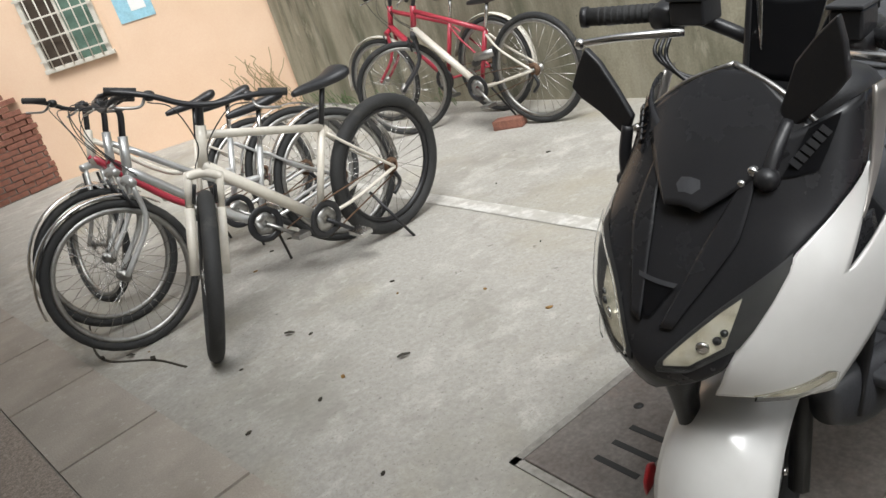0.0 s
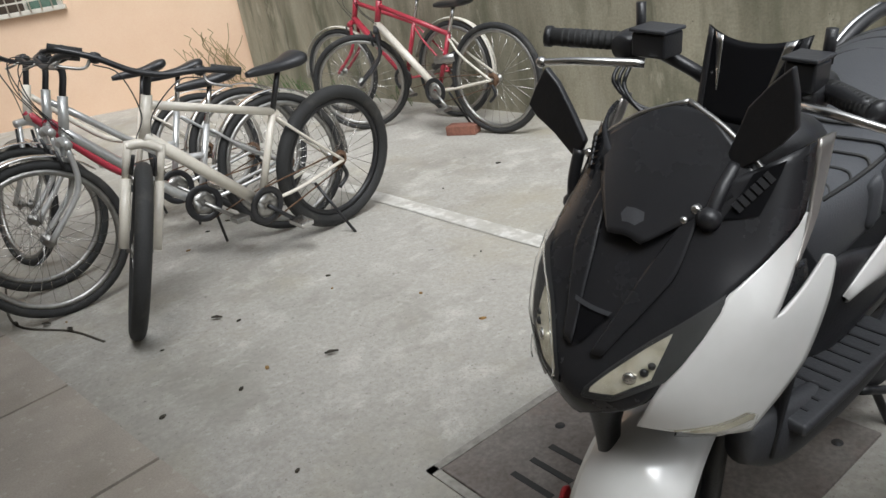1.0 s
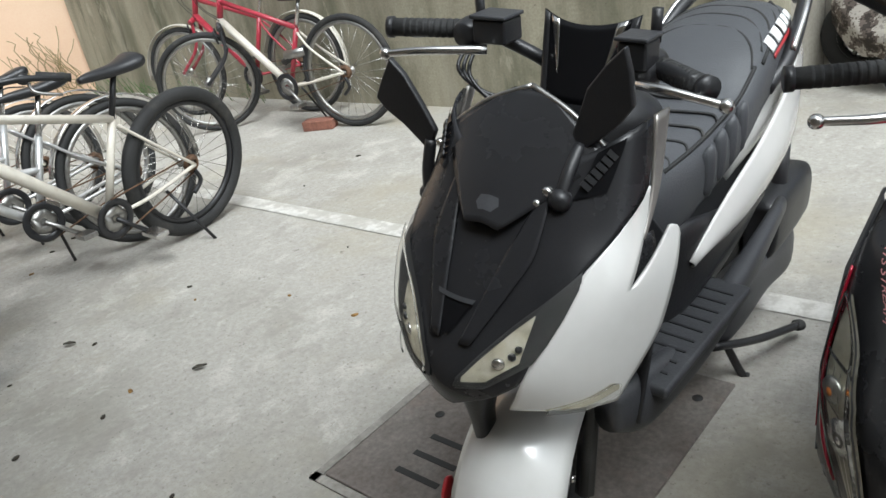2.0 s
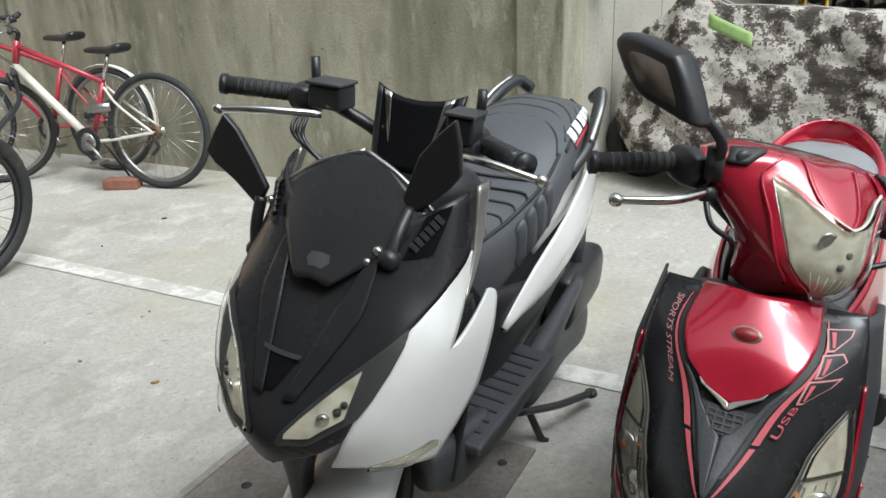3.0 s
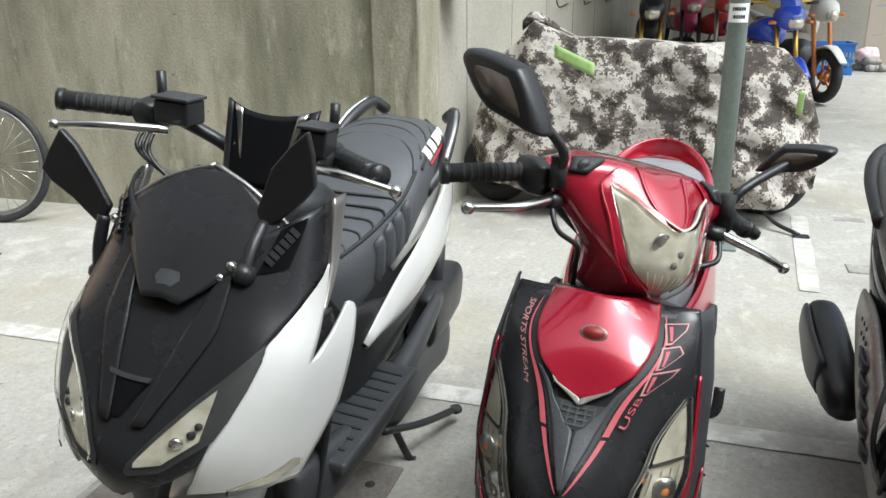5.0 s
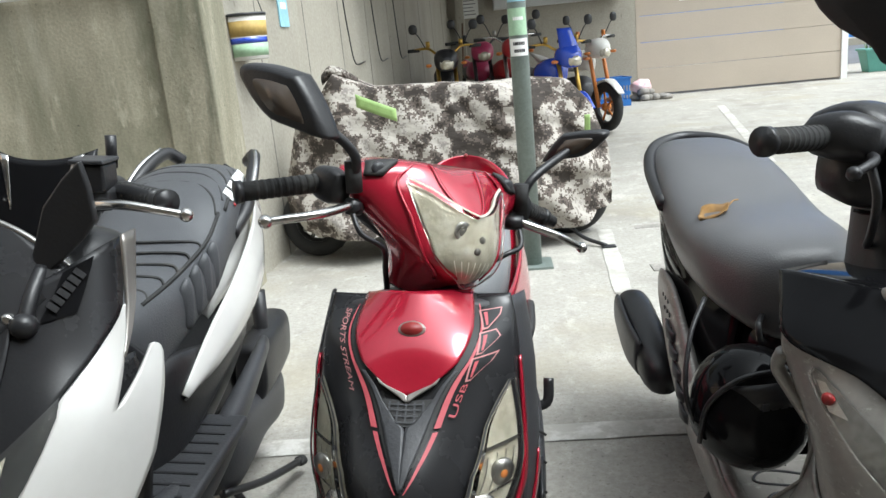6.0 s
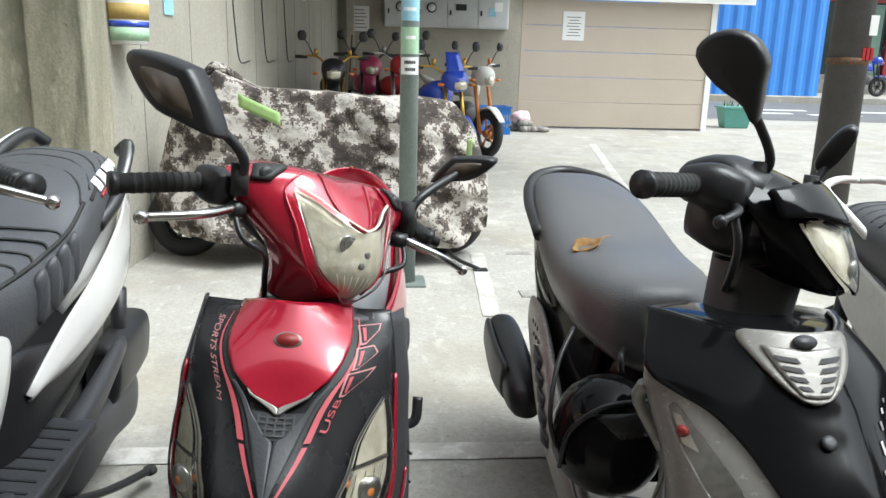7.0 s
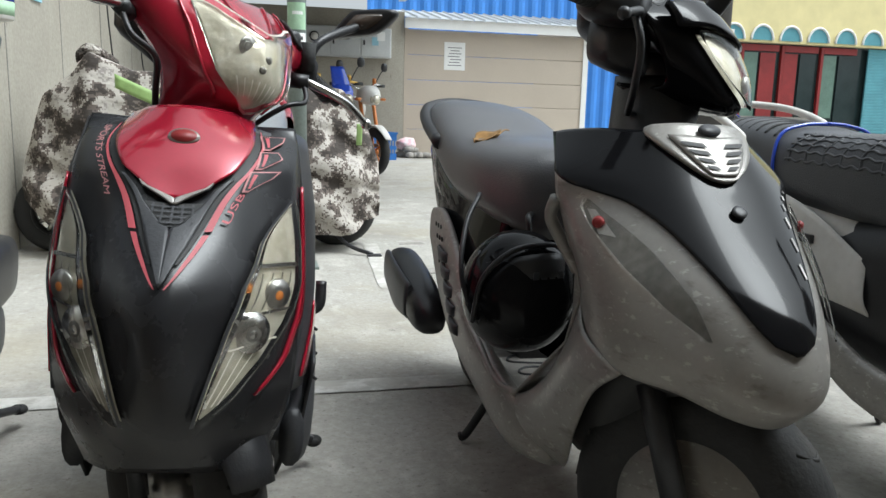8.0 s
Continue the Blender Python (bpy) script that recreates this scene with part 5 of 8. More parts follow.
        part("mirror_stalk", tubes([ball, ball.lerp(foot, 0.5) + Vector((0, -0.006, 0)), foot], r=0.011), PLASTIC, root)
        bb = bmesh.new()
        bmesh.ops.create_icosphere(bb, subdivisions=2, radius=0.019, matrix=Matrix.Translation(ball))
        part("mirror_ball", bb, PLASTIC, root)
        part("mirror_mount", tubes([ball, ball + Vector((-k * 0.035, 0.02, -0.015))], r=0.017), PLASTIC, root)
        for uu, vv, rr in ((0.23, 3.62, 0.009), (0.195, 3.45, 0.007)) if k > 0 else ((-0.52, 3.55, 0.008),):
            part("mount_bolt", turned([(0, rr), (0.008, rr), (0.012, rr * 0.5)], Matrix.Translation(at(uu, vv) + Vector((0, -0.006, 0.003))) @ pose(0, 0, 0, 0, 0, -90), 10), CHROME, root)
    # rear half
    seat = rear_half(root,
        WHITE_SEAT, VINYL,
        [(0.70, 0, 0.68, 0.13, 0.05), (0.9, 0, 0.74, 0.14, 0.07), (1.08, 0, 0.79, 0.11, 0.06), (1.2, 0, 0.82, 0.05, 0.03)],
        [[(0.160, 0.44, 0.600), (0.165, 0.58, 0.675), (0.172, 0.74, 0.745), (0.160, 0.92, 0.815), (0.11, 1.13, 0.86)], [(0.168, 0.445, 0.592), (0.182, 0.60, 0.63), (0.190, 0.78, 0.685), (0.175, 0.95, 0.75), (0.12, 1.14, 0.81)], [(0.160, 0.45, 0.585), (0.176, 0.62, 0.595), (0.184, 0.80, 0.635), (0.17, 0.98, 0.70), (0.11, 1.13, 0.77)]], WHITE,
        [(0.32, 0, 0.50, 0.08, 0.14), (0.42, 0, 0.52, 0.135, 0.17), (0.65, 0, 0.54, 0.155, 0.15), (0.9, 0, 0.60, 0.145, 0.12), (1.05, 0, 0.66, 0.10, 0.07)], 1.16, 0.22, tuck=0.03)
    # padding ribs and piping on the seat
    for k in (-1, 1):
        for j in range(4):
            y = 0.53 + 0.052 * j
            part("side_rib", shell([(y - 0.018, k * 0.146, 0.752 + 0.012 * j, 0.008, 0.04), (y, k * 0.151, 0.755 + 0.012 * j, 0.012, 0.055), (y + 0.02, k * 0.147, 0.76 + 0.012 * j, 0.008, 0.03)], 14, 3), VINYL, seat)
        part("side_cover", shell([(0.34, k * 0.11, 0.56, 0.02, 0.08), (0.44, k * 0.14, 0.57, 0.02, 0.11), (0.62, k * 0.155, 0.58, 0.016, 0.06), (0.80, k * 0.165, 0.60, 0.01, 0.02)], 16, 4), PLASTIC, root)
        part("grab_rail", tubes([(k * 0.14, 0.84, 0.82), (k * 0.155, 0.92, 0.87), (k * 0.142, 1.02, 0.935), (k * 0.12, 1.11, 0.968), (k * 0.09, 1.15, 0.945)], r=0.017), PLASTIC, root, "black grab rail")
        part("rail_trim", tubes([(k * 0.162, 0.92, 0.885), (k * 0.150, 1.02, 0.948), (k * 0.128, 1.10, 0.98)], r=0.007), CHROME, root)
        fb = part("footboard", block(k * 0.17 - 0.065, k * 0.17 + 0.065, 0.20, 0.60, 0.455, 0.48), GREYPLASTIC, root, "ribbed black footboard", smooth=False, bevel=0.008)
        for j in range(9):
            part("tread_strip", block(k * 0.17 - 0.045, k * 0.17 + 0.045, 0.24 + 0.038 * j, 0.246 + 0.038 * j, 0.4803, 0.4818), PLASTIC, fb, smooth=False)
        part("lower_cover", shell([(0.12, k * 0.16, 0.45, 0.025, 0.04), (0.22, k * 0.18, 0.43, 0.03, 0.065), (0.45, k * 0.19, 0.425, 0.03, 0.045), (0.70, k * 0.185, 0.46, 0.024, 0.035), (0.95, k * 0.17, 0.50, 0.014, 0.025)], 18, 4), GREYPLASTIC, root)
    st = WHITE_SEAT
    for j in range(4):
        y = 0.80 + 0.055 * j
        seam(seat, st, [(y - 0.03, 40), (y + 0.02, 55), (y + 0.06, 75), (y + 0.07, 90), (y + 0.06, 105), (y + 0.02, 125), (y - 0.03, 140)])
    for j in range(5):
        y = 0.42 + 0.062 * j
        seam(seat, st, [(y, 38), (y + 0.01, 50), (y - 0.015, 70), (y - 0.035, 90), (y - 0.015, 110), (y + 0.01, 130), (y, 142)])
    for d in (38, 142):
        seam(seat, st, [(0.40, d), (0.5, d), (0.6, d), (0.7, d), (0.78, d)], 0.0045)
        seam(seat, st, [(0.80, d - 8 if d < 90 else d + 8), (0.9, d), (1.0, d + 8 if d < 90 else d - 8), (1.07, 70 if d < 90 else 110)], 0.0045)
    # pale bars of lettering along the pillion's edge
    for j in range(5):
        part("lettering_bar", strip(lambda u, v, j=j: seat_point(st, 0.85 + 0.042 * j + 0.030 * v, 26 + 20 * u, out=0.004), 0, 1, [(0, 0.0)], [(0, 1.0)], 0, 4, 3), PAPER, seat, thick=0.002)
    part("lettering_bar", strip(lambda u, v: seat_point(st, 0.85 + 0.13 * v, 18 + 5 * u, out=0.004), 0, 1, [(0, 0.0)], [(0, 1.0)], 0, 3, 6), CRATERED, seat, thick=0.002)
    part("footrest_floor", block(-0.10, 0.10, 0.30, 0.55, 0.44, 0.50), PLASTIC, root, smooth=False, bevel=0.02)
    # front wheel and mudguard
    turn = Matrix.Translation((0, 0.22, 0)) @ Matrix.Rotation(radians(14), 4, "Z") @ Matrix.Translation((0, -0.22, 0))
    scooter_wheel(root, "front_wheel", turn @ Matrix.Translation((0, 0.10, 0.215)), 0.215, 0.055, PLASTIC)

    def mud(u, v):
        a = radians(200 - 150 * v)
        r = 0.262 - 0.055 * u * u + 0.02 * math.sin(math.pi * v)
        return turn @ Vector((0.105 * u, 0.10 + r * math.cos(a), 0.215 + r * math.sin(a)))
    part("front_mudguard", strip(mud, 0, 1, [(0, -0.55), (0.35, -1.0), (1, -0.8)], [(0, 0.55), (0.35, 1.0), (1, 0.8)], 0, 14, 22), WHITE, root, "pearl white front mudguard", thick=0.004)
    for k in (-1, 1):
        part("fork_leg", tubes([turn @ Vector((k * 0.082, 0.18, 0.56)), turn @ Vector((k * 0.082, 0.11, 0.215))], r=0.02), PLASTIC, root)
        part("mudguard_bolt", turned([(0, 0.009), (0.006, 0.006)], turn @ pose(k * 0.085, 0.02, 0.34, 0, 0, 0 if k > 0 else 180), 10), CHROME, root)
    part("reflector", shell([(-0.08, -0.075, 0.27, 0.004, 0.02), (-0.06, -0.08, 0.28, 0.006, 0.03), (-0.04, -0.082, 0.28, 0.004, 0.02)], 10), CRATERED, root, "red side reflector")
    side_stand(root, (0.12, 0.72, 0.20), (0.215, 1.10, 0.075))
    centre_stand(root, 0.86)
    return root


white_scooter()


# ---- red scooter ----
def text_on(at, body, u0, v0, u1, v1, size, off, name, material, root, shear=0.0, label=""):
    """Raised lettering laid on a surface, its base line from (u0, v0) to (u1, v1); size: letter height in units of u."""
    cu = bpy.data.curves.new("letters", "FONT")
    cu.body, cu.size, cu.shear = body, 1.0, shear
    tmp = new("letters", cu)
    me = bpy.data.meshes.new_from_object(tmp.evaluated_get(bpy.context.evaluated_depsgraph_get()))
    bpy.data.objects.remove(tmp)
    bm = bmesh.new()
    bm.from_mesh(me)
    wide = max(v.co.x for v in bm.verts)
    for v in bm.verts:
        t, h = v.co.x / wide, v.co.y * size
        u, w = u0 + (u1 - u0) * t - math.copysign(h, v1 - v0), v0 + (v1 - v0) * t
        du, dv = at(u + 0.01, w) - at(u - 0.01, w), at(u, w + 0.02) - at(u, w - 0.02)
        v.co = at(u, w) + du.cross(dv).normalized() * off
    return part(name, bm, material, root, label, smooth=False)


def red_scooter():
    root = thing("scooter", pose(-0.215, 1.0, 0, 0, 3.5, -3), "red and matte black scooter with its bars turned aside", "scooter", "parked scooters")
    at = mirrored_cage([
        [(0, 0.12, 0.315), (0.03, 0.122, 0.314), (0.06, 0.135, 0.308), (0.095, 0.175, 0.297), (0.128, 0.235, 0.280)],
        [(0, 0.06, 0.405), (0.05, 0.075, 0.41), (0.09, 0.115, 0.41), (0.13, 0.16, 0.405), (0.165, 0.21, 0.40)],
        [(0, 0.035, 0.50), (0.062, 0.080, 0.498), (0.105, 0.128, 0.50), (0.146, 0.18, 0.50), (0.172, 0.23, 0.495)],
        [(0, 0.052, 0.582), (0.075, 0.100, 0.578), (0.12, 0.155, 0.574), (0.154, 0.20, 0.570), (0.174, 0.245, 0.56)],
        [(0, 0.157, 0.674), (0.06, 0.163, 0.678), (0.10, 0.190, 0.678), (0.148, 0.240, 0.678), (0.168, 0.275, 0.676)],
        [(0, 0.212, 0.740), (0.065, 0.222, 0.742), (0.11, 0.250, 0.742), (0.150, 0.292, 0.742), (0.160, 0.32, 0.742)],
        [(0, 0.290, 0.805), (0.05, 0.308, 0.800), (0.085, 0.338, 0.786), (0.125, 0.342, 0.786), (0.150, 0.345, 0.786)]])
    part("front_shield", strip(at, 0, 6, [(0, -1.0)], [(0, 1.0)], 0, 40, 48), MATTE, root, "matte black front shield", thick=0.006)
    part("shield_top", shell([(0.285, 0, 0.765, 0.06, 0.03), (0.34, 0, 0.763, 0.14, 0.018), (0.40, 0, 0.75, 0.13, 0.02), (0.44, 0, 0.735, 0.09, 0.02)], 24, 3, 3), GREYPLASTIC, root, "grey plastic shelf behind the shield")
    red_u = [(4.08, 0.01), (4.25, 0.15), (4.6, 0.29), (5.2, 0.40), (6.0, 0.50)]
    groove = [(3.02, 0.0), (3.3, 0.055), (3.7, 0.15), (4.25, 0.275), (4.6, 0.365), (5.2, 0.465), (6.0, 0.545)]
    part("red_panel", strip(at, 4.08, 6.03, [(v, -u) for v, u in red_u], red_u, 0.009, 22, 26), RED, root, "metallic red centre panel", thick=0.005)
    bp = at(0, 5.30) + Vector((0, -0.0095, 0.007))
    bt = Matrix.Translation(bp) @ pose(0, 0, 0, -38, 0, 0) @ Matrix.Diagonal((1, 1, 0.6, 1)) @ pose(0, 0, 0, 0, 0, -90)
    part("badge", turned([(-0.003, 0.022), (0.0005, 0.021)], bt, 24), SILVERGREY, root, "worn oval badge")
    part("badge_centre", turned([(0.0, 0.018), (0.0012, 0.0175)], bt, 24), DOORRED, root)
    gr = part("grille", strip(at, 3.70, 4.02, [(3.70, -0.05), (3.9, -0.13), (4.02, -0.16)], [(3.70, 0.05), (3.9, 0.13), (4.02, 0.16)], 0.006, 10, 8), INK, root, "dark honeycomb grille")
    for j in range(4):
        part("grille_bar", strip(at, 3.73 + 0.07 * j, 3.75 + 0.07 * j, [(0, -0.05 - 0.02 * j)], [(0, 0.05 + 0.02 * j)], 0.0085, 6, 1), GREYPLASTIC, gr)
    for j in range(5):
        u = -0.10 + 0.05 * j
        part("grille_bar", strip(at, 3.74, 3.99, [(0, u - 0.006)], [(0, u + 0.006)], 0.0085, 1, 6), GREYPLASTIC, gr)
    for k in (-1, 1):
        part("v_trim", strip(at, 3.98, 4.34, [(3.98, 0.0), (4.08, 0.0), (4.25, k * 0.15), (4.34, k * 0.185)], [(3.98, k * 0.012), (4.06, k * 0.055), (4.25, k * 0.175), (4.34, k * 0.19)], 0.011, 4, 12), SILVERGREY, root, "grey V-shaped trim", thick=0.004)
        g = [(v, k * u) for v, u in groove]
        part("v_panel", strip(at, 3.04, 4.45, [(3.04, 0.0), (3.68, 0.0), (3.74, k * 0.05), (4.0, k * 0.155), (4.2, k * 0.20), (4.45, k * 0.275)], [(3.04, k * 0.004), (3.3, k * 0.042), (3.7, k * 0.125), (4.2, k * 0.232), (4.45, k * 0.30)], 0.007, 6, 24), GREYPLASTIC, root, "satin grey V-shaped inset", thick=0.004)
        part("v_groove", strip(at, 3.3, 5.98, [(3.3, k * 0.042), (3.7, k * 0.125), (4.2, k * 0.232), (4.6, k * 0.29), (5.2, k * 0.40), (5.98, k * 0.50)], g, 0.0035, 4, 30), INK, root)
        part("stripe", strip(at, 3.02, 3.62, [(v, u + k * 0.015) for v, u in g], [(3.02, k * 0.02), (3.3, k * 0.088), (3.62, k * 0.175)], 0.004, 3, 14), PINKRED, root, "faded red pinstripe")
        part("stripe", strip(at, 3.66, 5.80, [(v, u + k * 0.012) for v, u in g], [(3.66, k * 0.19), (4.25, k * 0.335), (4.6, k * 0.41), (5.2, k * 0.495), (5.8, k * 0.545)], 0.004, 3, 26), PINKRED, root, "faded red pinstripe")
    # decal beside the stripes: a lettered edge on one side, slanting shapes on the other
    text_on(at, "SPORTS STREAM", -0.625, 5.55, -0.445, 4.05, 0.085, 0.005, "lettering", PALERED, root, label="pale red lettering")
    text_on(at, "USB", 0.285, 3.72, 0.42, 4.18, 0.085, 0.005, "lettering", PINKRED, root, 0.2, "faded red lettering")
    for j, v in enumerate((4.22, 4.68, 5.14)):
        u = 0.385 + 0.11 * (v - 4.25)
        for mm, g, o in ((PALERED, 0.0, 0.0042), (MATTE, 0.016, 0.0054)):
            part("decal_shape", strip(at, v + g * 2, v + 0.42 - g * 2, [(v, u + g), (v + 0.42, u + 0.02 + g)], [(v, u + 0.05 - g), (v + 0.25, u + 0.20 - g), (v + 0.42, u + (0.25 if j != 1 else 0.17) - g)], o, 4, 10), mm, root)
        part("decal_shape", strip(at, v + 0.06, v + 0.34, [(v, u + 0.035), (v + 0.34, u + 0.05)], [(v, u + 0.05), (v + 0.34, u + 0.085)], 0.0062, 2, 6), PINKRED, root)
    # tall corner lamps
    for k in (-1, 1):
        inn = [(1.02, 0.20), (1.5, 0.235), (2.0, 0.275), (2.5, 0.29), (3.0, 0.33), (3.5, 0.50), (4.0, 0.735)]
        out = [(1.02, 0.24), (1.3, 0.43), (1.7, 0.60), (2.2, 0.72), (3.0, 0.81), (3.5, 0.80), (4.0, 0.755)]
        inn, out = [(v, k * u) for v, u in inn], [(v, k * u) for v, u in out]
        lp = part("corner_lamp", strip(at, 1.02, 4.0, inn, out, 0.003, 8, 36), REFLECTOR, root, "tall clear corner lamp with an amber bulb")
        part("lamp_rim", strip(at, 0.98, 4.03, [(v, u - k * 0.022) for v, u in inn], inn, 0.010, 2, 30), GREYPLASTIC, lp)
        part("lamp_rim", strip(at, 1.1, 4.03, out, [(v, u + k * 0.02) for v, u in out], 0.010, 2, 30), INK, lp)
        part("lens", strip(at, 1.0, 4.02, inn, out, 0.014, 8, 36), LENS, lp)
        for v, u, r, mm in ((2.85, 0.60, 0.022, DULLSTEEL), (2.84, 0.60, 0.012, AMBER), (2.20, 0.475, 0.030, CHROME), (2.19, 0.475, 0.021, LAMPGREY), (2.18, 0.475, 0.012, CHROME)):
            p = at(k * u, v)
            part("bulb", turned([(0, r), (0.004 + 0.1 * (0.030 - r), r * 0.95), (0.008 + 0.1 * (0.030 - r), r * 0.4)], Matrix.Translation(p + Vector((k * 0.003, -0.004, 0))) @ pose(0, 0, 0, 0, 0, -90 + k * 35), 18), mm, lp)
        for v, c, w in ((3.22, CHROME, 0.05), (2.50, CHROME, 0.06), (1.98, CREAMFRAME, 0.03)):
            part("lamp_step", strip(at, v, v + w, [(v, lerp(inn, v)), (v + w, lerp(inn, v + w))], [(v, lerp(out, v)), (v + w, lerp(out, v + w))], 0.007, 4, 2), c, lp)
        for j in range(4):
            a = 0.2 + 0.2 * j
            part("lens_rib", strip(at, 2.60, 3.15, [(v, lerp(inn, v) + (lerp(out, v) - lerp(inn, v)) * a) for v in (2.6, 3.15)], [(v, lerp(inn, v) + (lerp(out, v) - lerp(inn, v)) * a + k * 0.008) for v in (2.6, 3.15)], 0.0065, 1, 8), CHROME, lp)
        for j in range(3):
            a = 0.25 + 0.25 * j
            part("lens_rib", strip(at, 1.2, 1.95, [(v, lerp(inn, v) + (lerp(out, v) - lerp(inn, v)) * a) for v in (1.2, 1.95)], [(v, lerp(inn, v) + (lerp(out, v) - lerp(inn, v)) * a + k * 0.012) for v in (1.2, 1.95)], 0.006, 1, 8), CREAMFRAME, lp)
        part("red_edge", strip(at, 1.15, 4.3, [(1.15, k * 0.62), (1.6, k * 0.80), (2.2, k * 0.90), (3.0, k * 0.93), (4.3, k * 0.93)], [(1.15, k * 0.64), (1.6, k * 0.86), (2.2, k * 0.99), (3.0, k * 1.0), (4.3, k * 0.97)], 0.005, 3, 26), RED, root, "metallic red edge outside the lamp", thick=0.004)
        # flank behind the shield, with the wheel arch left open below

        def flank(u, v, kk=k):
            x = lerp([(0, 0.162), (1, 0.173), (2, 0.174), (3, 0.168), (4, 0.15)], v) + 0.022 * math.sin(2.2 * u)
            y = lerp([(0, 0.21), (1, 0.235), (2, 0.245), (3, 0.275), (4, 0.345)], v) + 0.15 * u
            return Vector((kk * x, y, lerp([(0, 0.40), (1, 0.49), (2, 0.56), (3, 0.676), (4, 0.78)], v) - 0.03 * u))
        part("flank", strip(flank, 0, 4, [(0, 0.0)], [(0, 0.9), (2, 1.0), (4, 0.6)], 0, 8, 20), GREYPLASTIC, root, "dark plastic flank", thick=0.005)
        part("flank_red", strip(flank, 0.2, 1.6, [(0.2, 0.25), (1.6, 0.45)], [(0.2, 0.85), (0.9, 0.75), (1.6, 0.5)], 0.004 * k, 5, 10), RED, root, "red flash on the flank", thick=0.003)
        part("arch_flank", strip(lambda u, v, kk=k: Vector((kk * lerp([(0, 0.15), (0.5, 0.19), (1, 0.205)], v), 0.35 + 0.10 * u, 0.20 + 0.20 * v + 0.02 * u)), 0, 1, [(0, 0.0)], [(0, 1.0)], 0, 4, 8), PLASTIC, root, thick=0.006)
    part("inner_shield", shell([(0.30, 0, 0.58, 0.11, 0.20), (0.37, 0, 0.59, 0.14, 0.20), (0.43, 0, 0.57, 0.11, 0.18)], 24, 3, 3.5), GREYPLASTIC, root)
    part("throat", shell([(0.16, 0, 0.37, 0.05, 0.04), (0.25, 0, 0.43, 0.12, 0.08), (0.34, 0, 0.46, 0.14, 0.12)], 20, 3, 2.6), INK, root)
    # steering head: everything here turns with the bars
    sm = Matrix.Translation((0.035, 0.415, 0.94)) @ Matrix.Rotation(radians(37), 4, "Z") @ Matrix.Rotation(radians(13), 4, "Y")
    hd = mirrored_cage([
        [(0, -0.03, -0.175), (0.045, -0.025, -0.175), (0.06, 0.0, -0.17), (0.07, 0.03, -0.165)],
        [(0, -0.104, -0.130), (0.035, -0.092, -0.128), (0.060, -0.045, -0.135), (0.078, 0.01, -0.135)],
        [(0, -0.128, -0.088), (0.062, -0.092, -0.092), (0.085, -0.045, -0.095), (0.095, 0.01, -0.09)],
        [(0, -0.118, -0.040), (0.080, -0.060, -0.035), (0.115, -0.025, -0.05), (0.140, 0.02, -0.045)],
        [(0, -0.098, -0.012), (0.090, -0.025, 0.012), (0.135, -0.005, 0.006), (0.185, 0.03, -0.002)],
        [(0, -0.020, 0.040), (0.055, -0.008, 0.046), (0.12, 0.015, 0.040), (0.182, 0.04, 0.022)],
        [(0, 0.07, 0.046), (0.07, 0.07, 0.046), (0.12, 0.07, 0.042), (0.17, 0.07, 0.022)]])

    def steered(name, bm, material, label="", parent=None, **kw):
        bm.transform(sm)
        return part(name, bm, material, parent or root, label, **kw)
    steered("handlebar_cowl", strip(hd, 0, 6, [(0, -1.0)], [(0, 1.0)], 0, 36, 40), RED, "metallic red handlebar cowl", thick=0.006)
    third = 1 / 3
    lo = [(-third, 4.0), (-0.31, 3.0), (-0.30, 2.2), (-0.24, 1.55), (-0.10, 1.08), (0, 1.0), (0.10, 1.08), (0.24, 1.55), (0.30, 2.2), (0.31, 3.0), (third, 4.0)]
    hi = [(-third, 4.05), (-0.2, 3.98), (-0.08, 3.72), (0, 3.5), (0.08, 3.72), (0.2, 3.98), (third, 4.05)]
    hl = steered("headlamp", panel(hd, -third, third, lo, hi, 0.003, 30, 16), REFLECTOR, "clear pointed headlamp")
    for p, r, mm in (((-0.10, 2.85), 0.016, CHROME), ((-0.10, 2.85), 0.010, LAMPGREY), ((0.03, 2.65), 0.006, LAMPGREY), ((-0.01, 2.3), 0.006, LAMPGREY)):
        steered("bulb", turned([(0, r), (0.001 + 0.1 * (0.016 - r), r * 0.9), (0.002 + 0.1 * (0.016 - r), r * 0.4)], Matrix.Translation(hd(*p) + Vector((0, -0.003, 0))) @ pose(0, 0, 0, 0, 0, -90), 22), mm, parent=hl)
    for j in range(7):
        u = -0.17 + 0.05 * j
        steered("lens_rib", strip(hd, 1.35, 1.95, [(0, u)], [(0, u + 0.006)], 0.006, 1, 6), CREAMFRAME, parent=hl)
    steered("lens", panel(hd, -third, third, lo, hi, 0.012, 30, 16), LENS, parent=hl)
    steered("lamp_rim", panel(hd, -third, third, hi, [(u, v + 0.10) for u, v in hi], 0.012, 30, 2), CREAMFRAME, parent=hl)
    steered("lamp_rim", panel(hd, -third, third, [(u, v - 0.10) for u, v in lo], lo, 0.010, 30, 2), DULLSTEEL, parent=hl)
    for k in (-1, 1):
        # sharp edges of the brow over the lamp
        steered("brow_edge", strip(hd, 3.6, 5.0, [(3.6, 0.0), (5.0, k * 0.26)], [(3.6, k * 0.02), (5.0, k * 0.29)], 0.003, 2, 12), RED, thick=0.003)
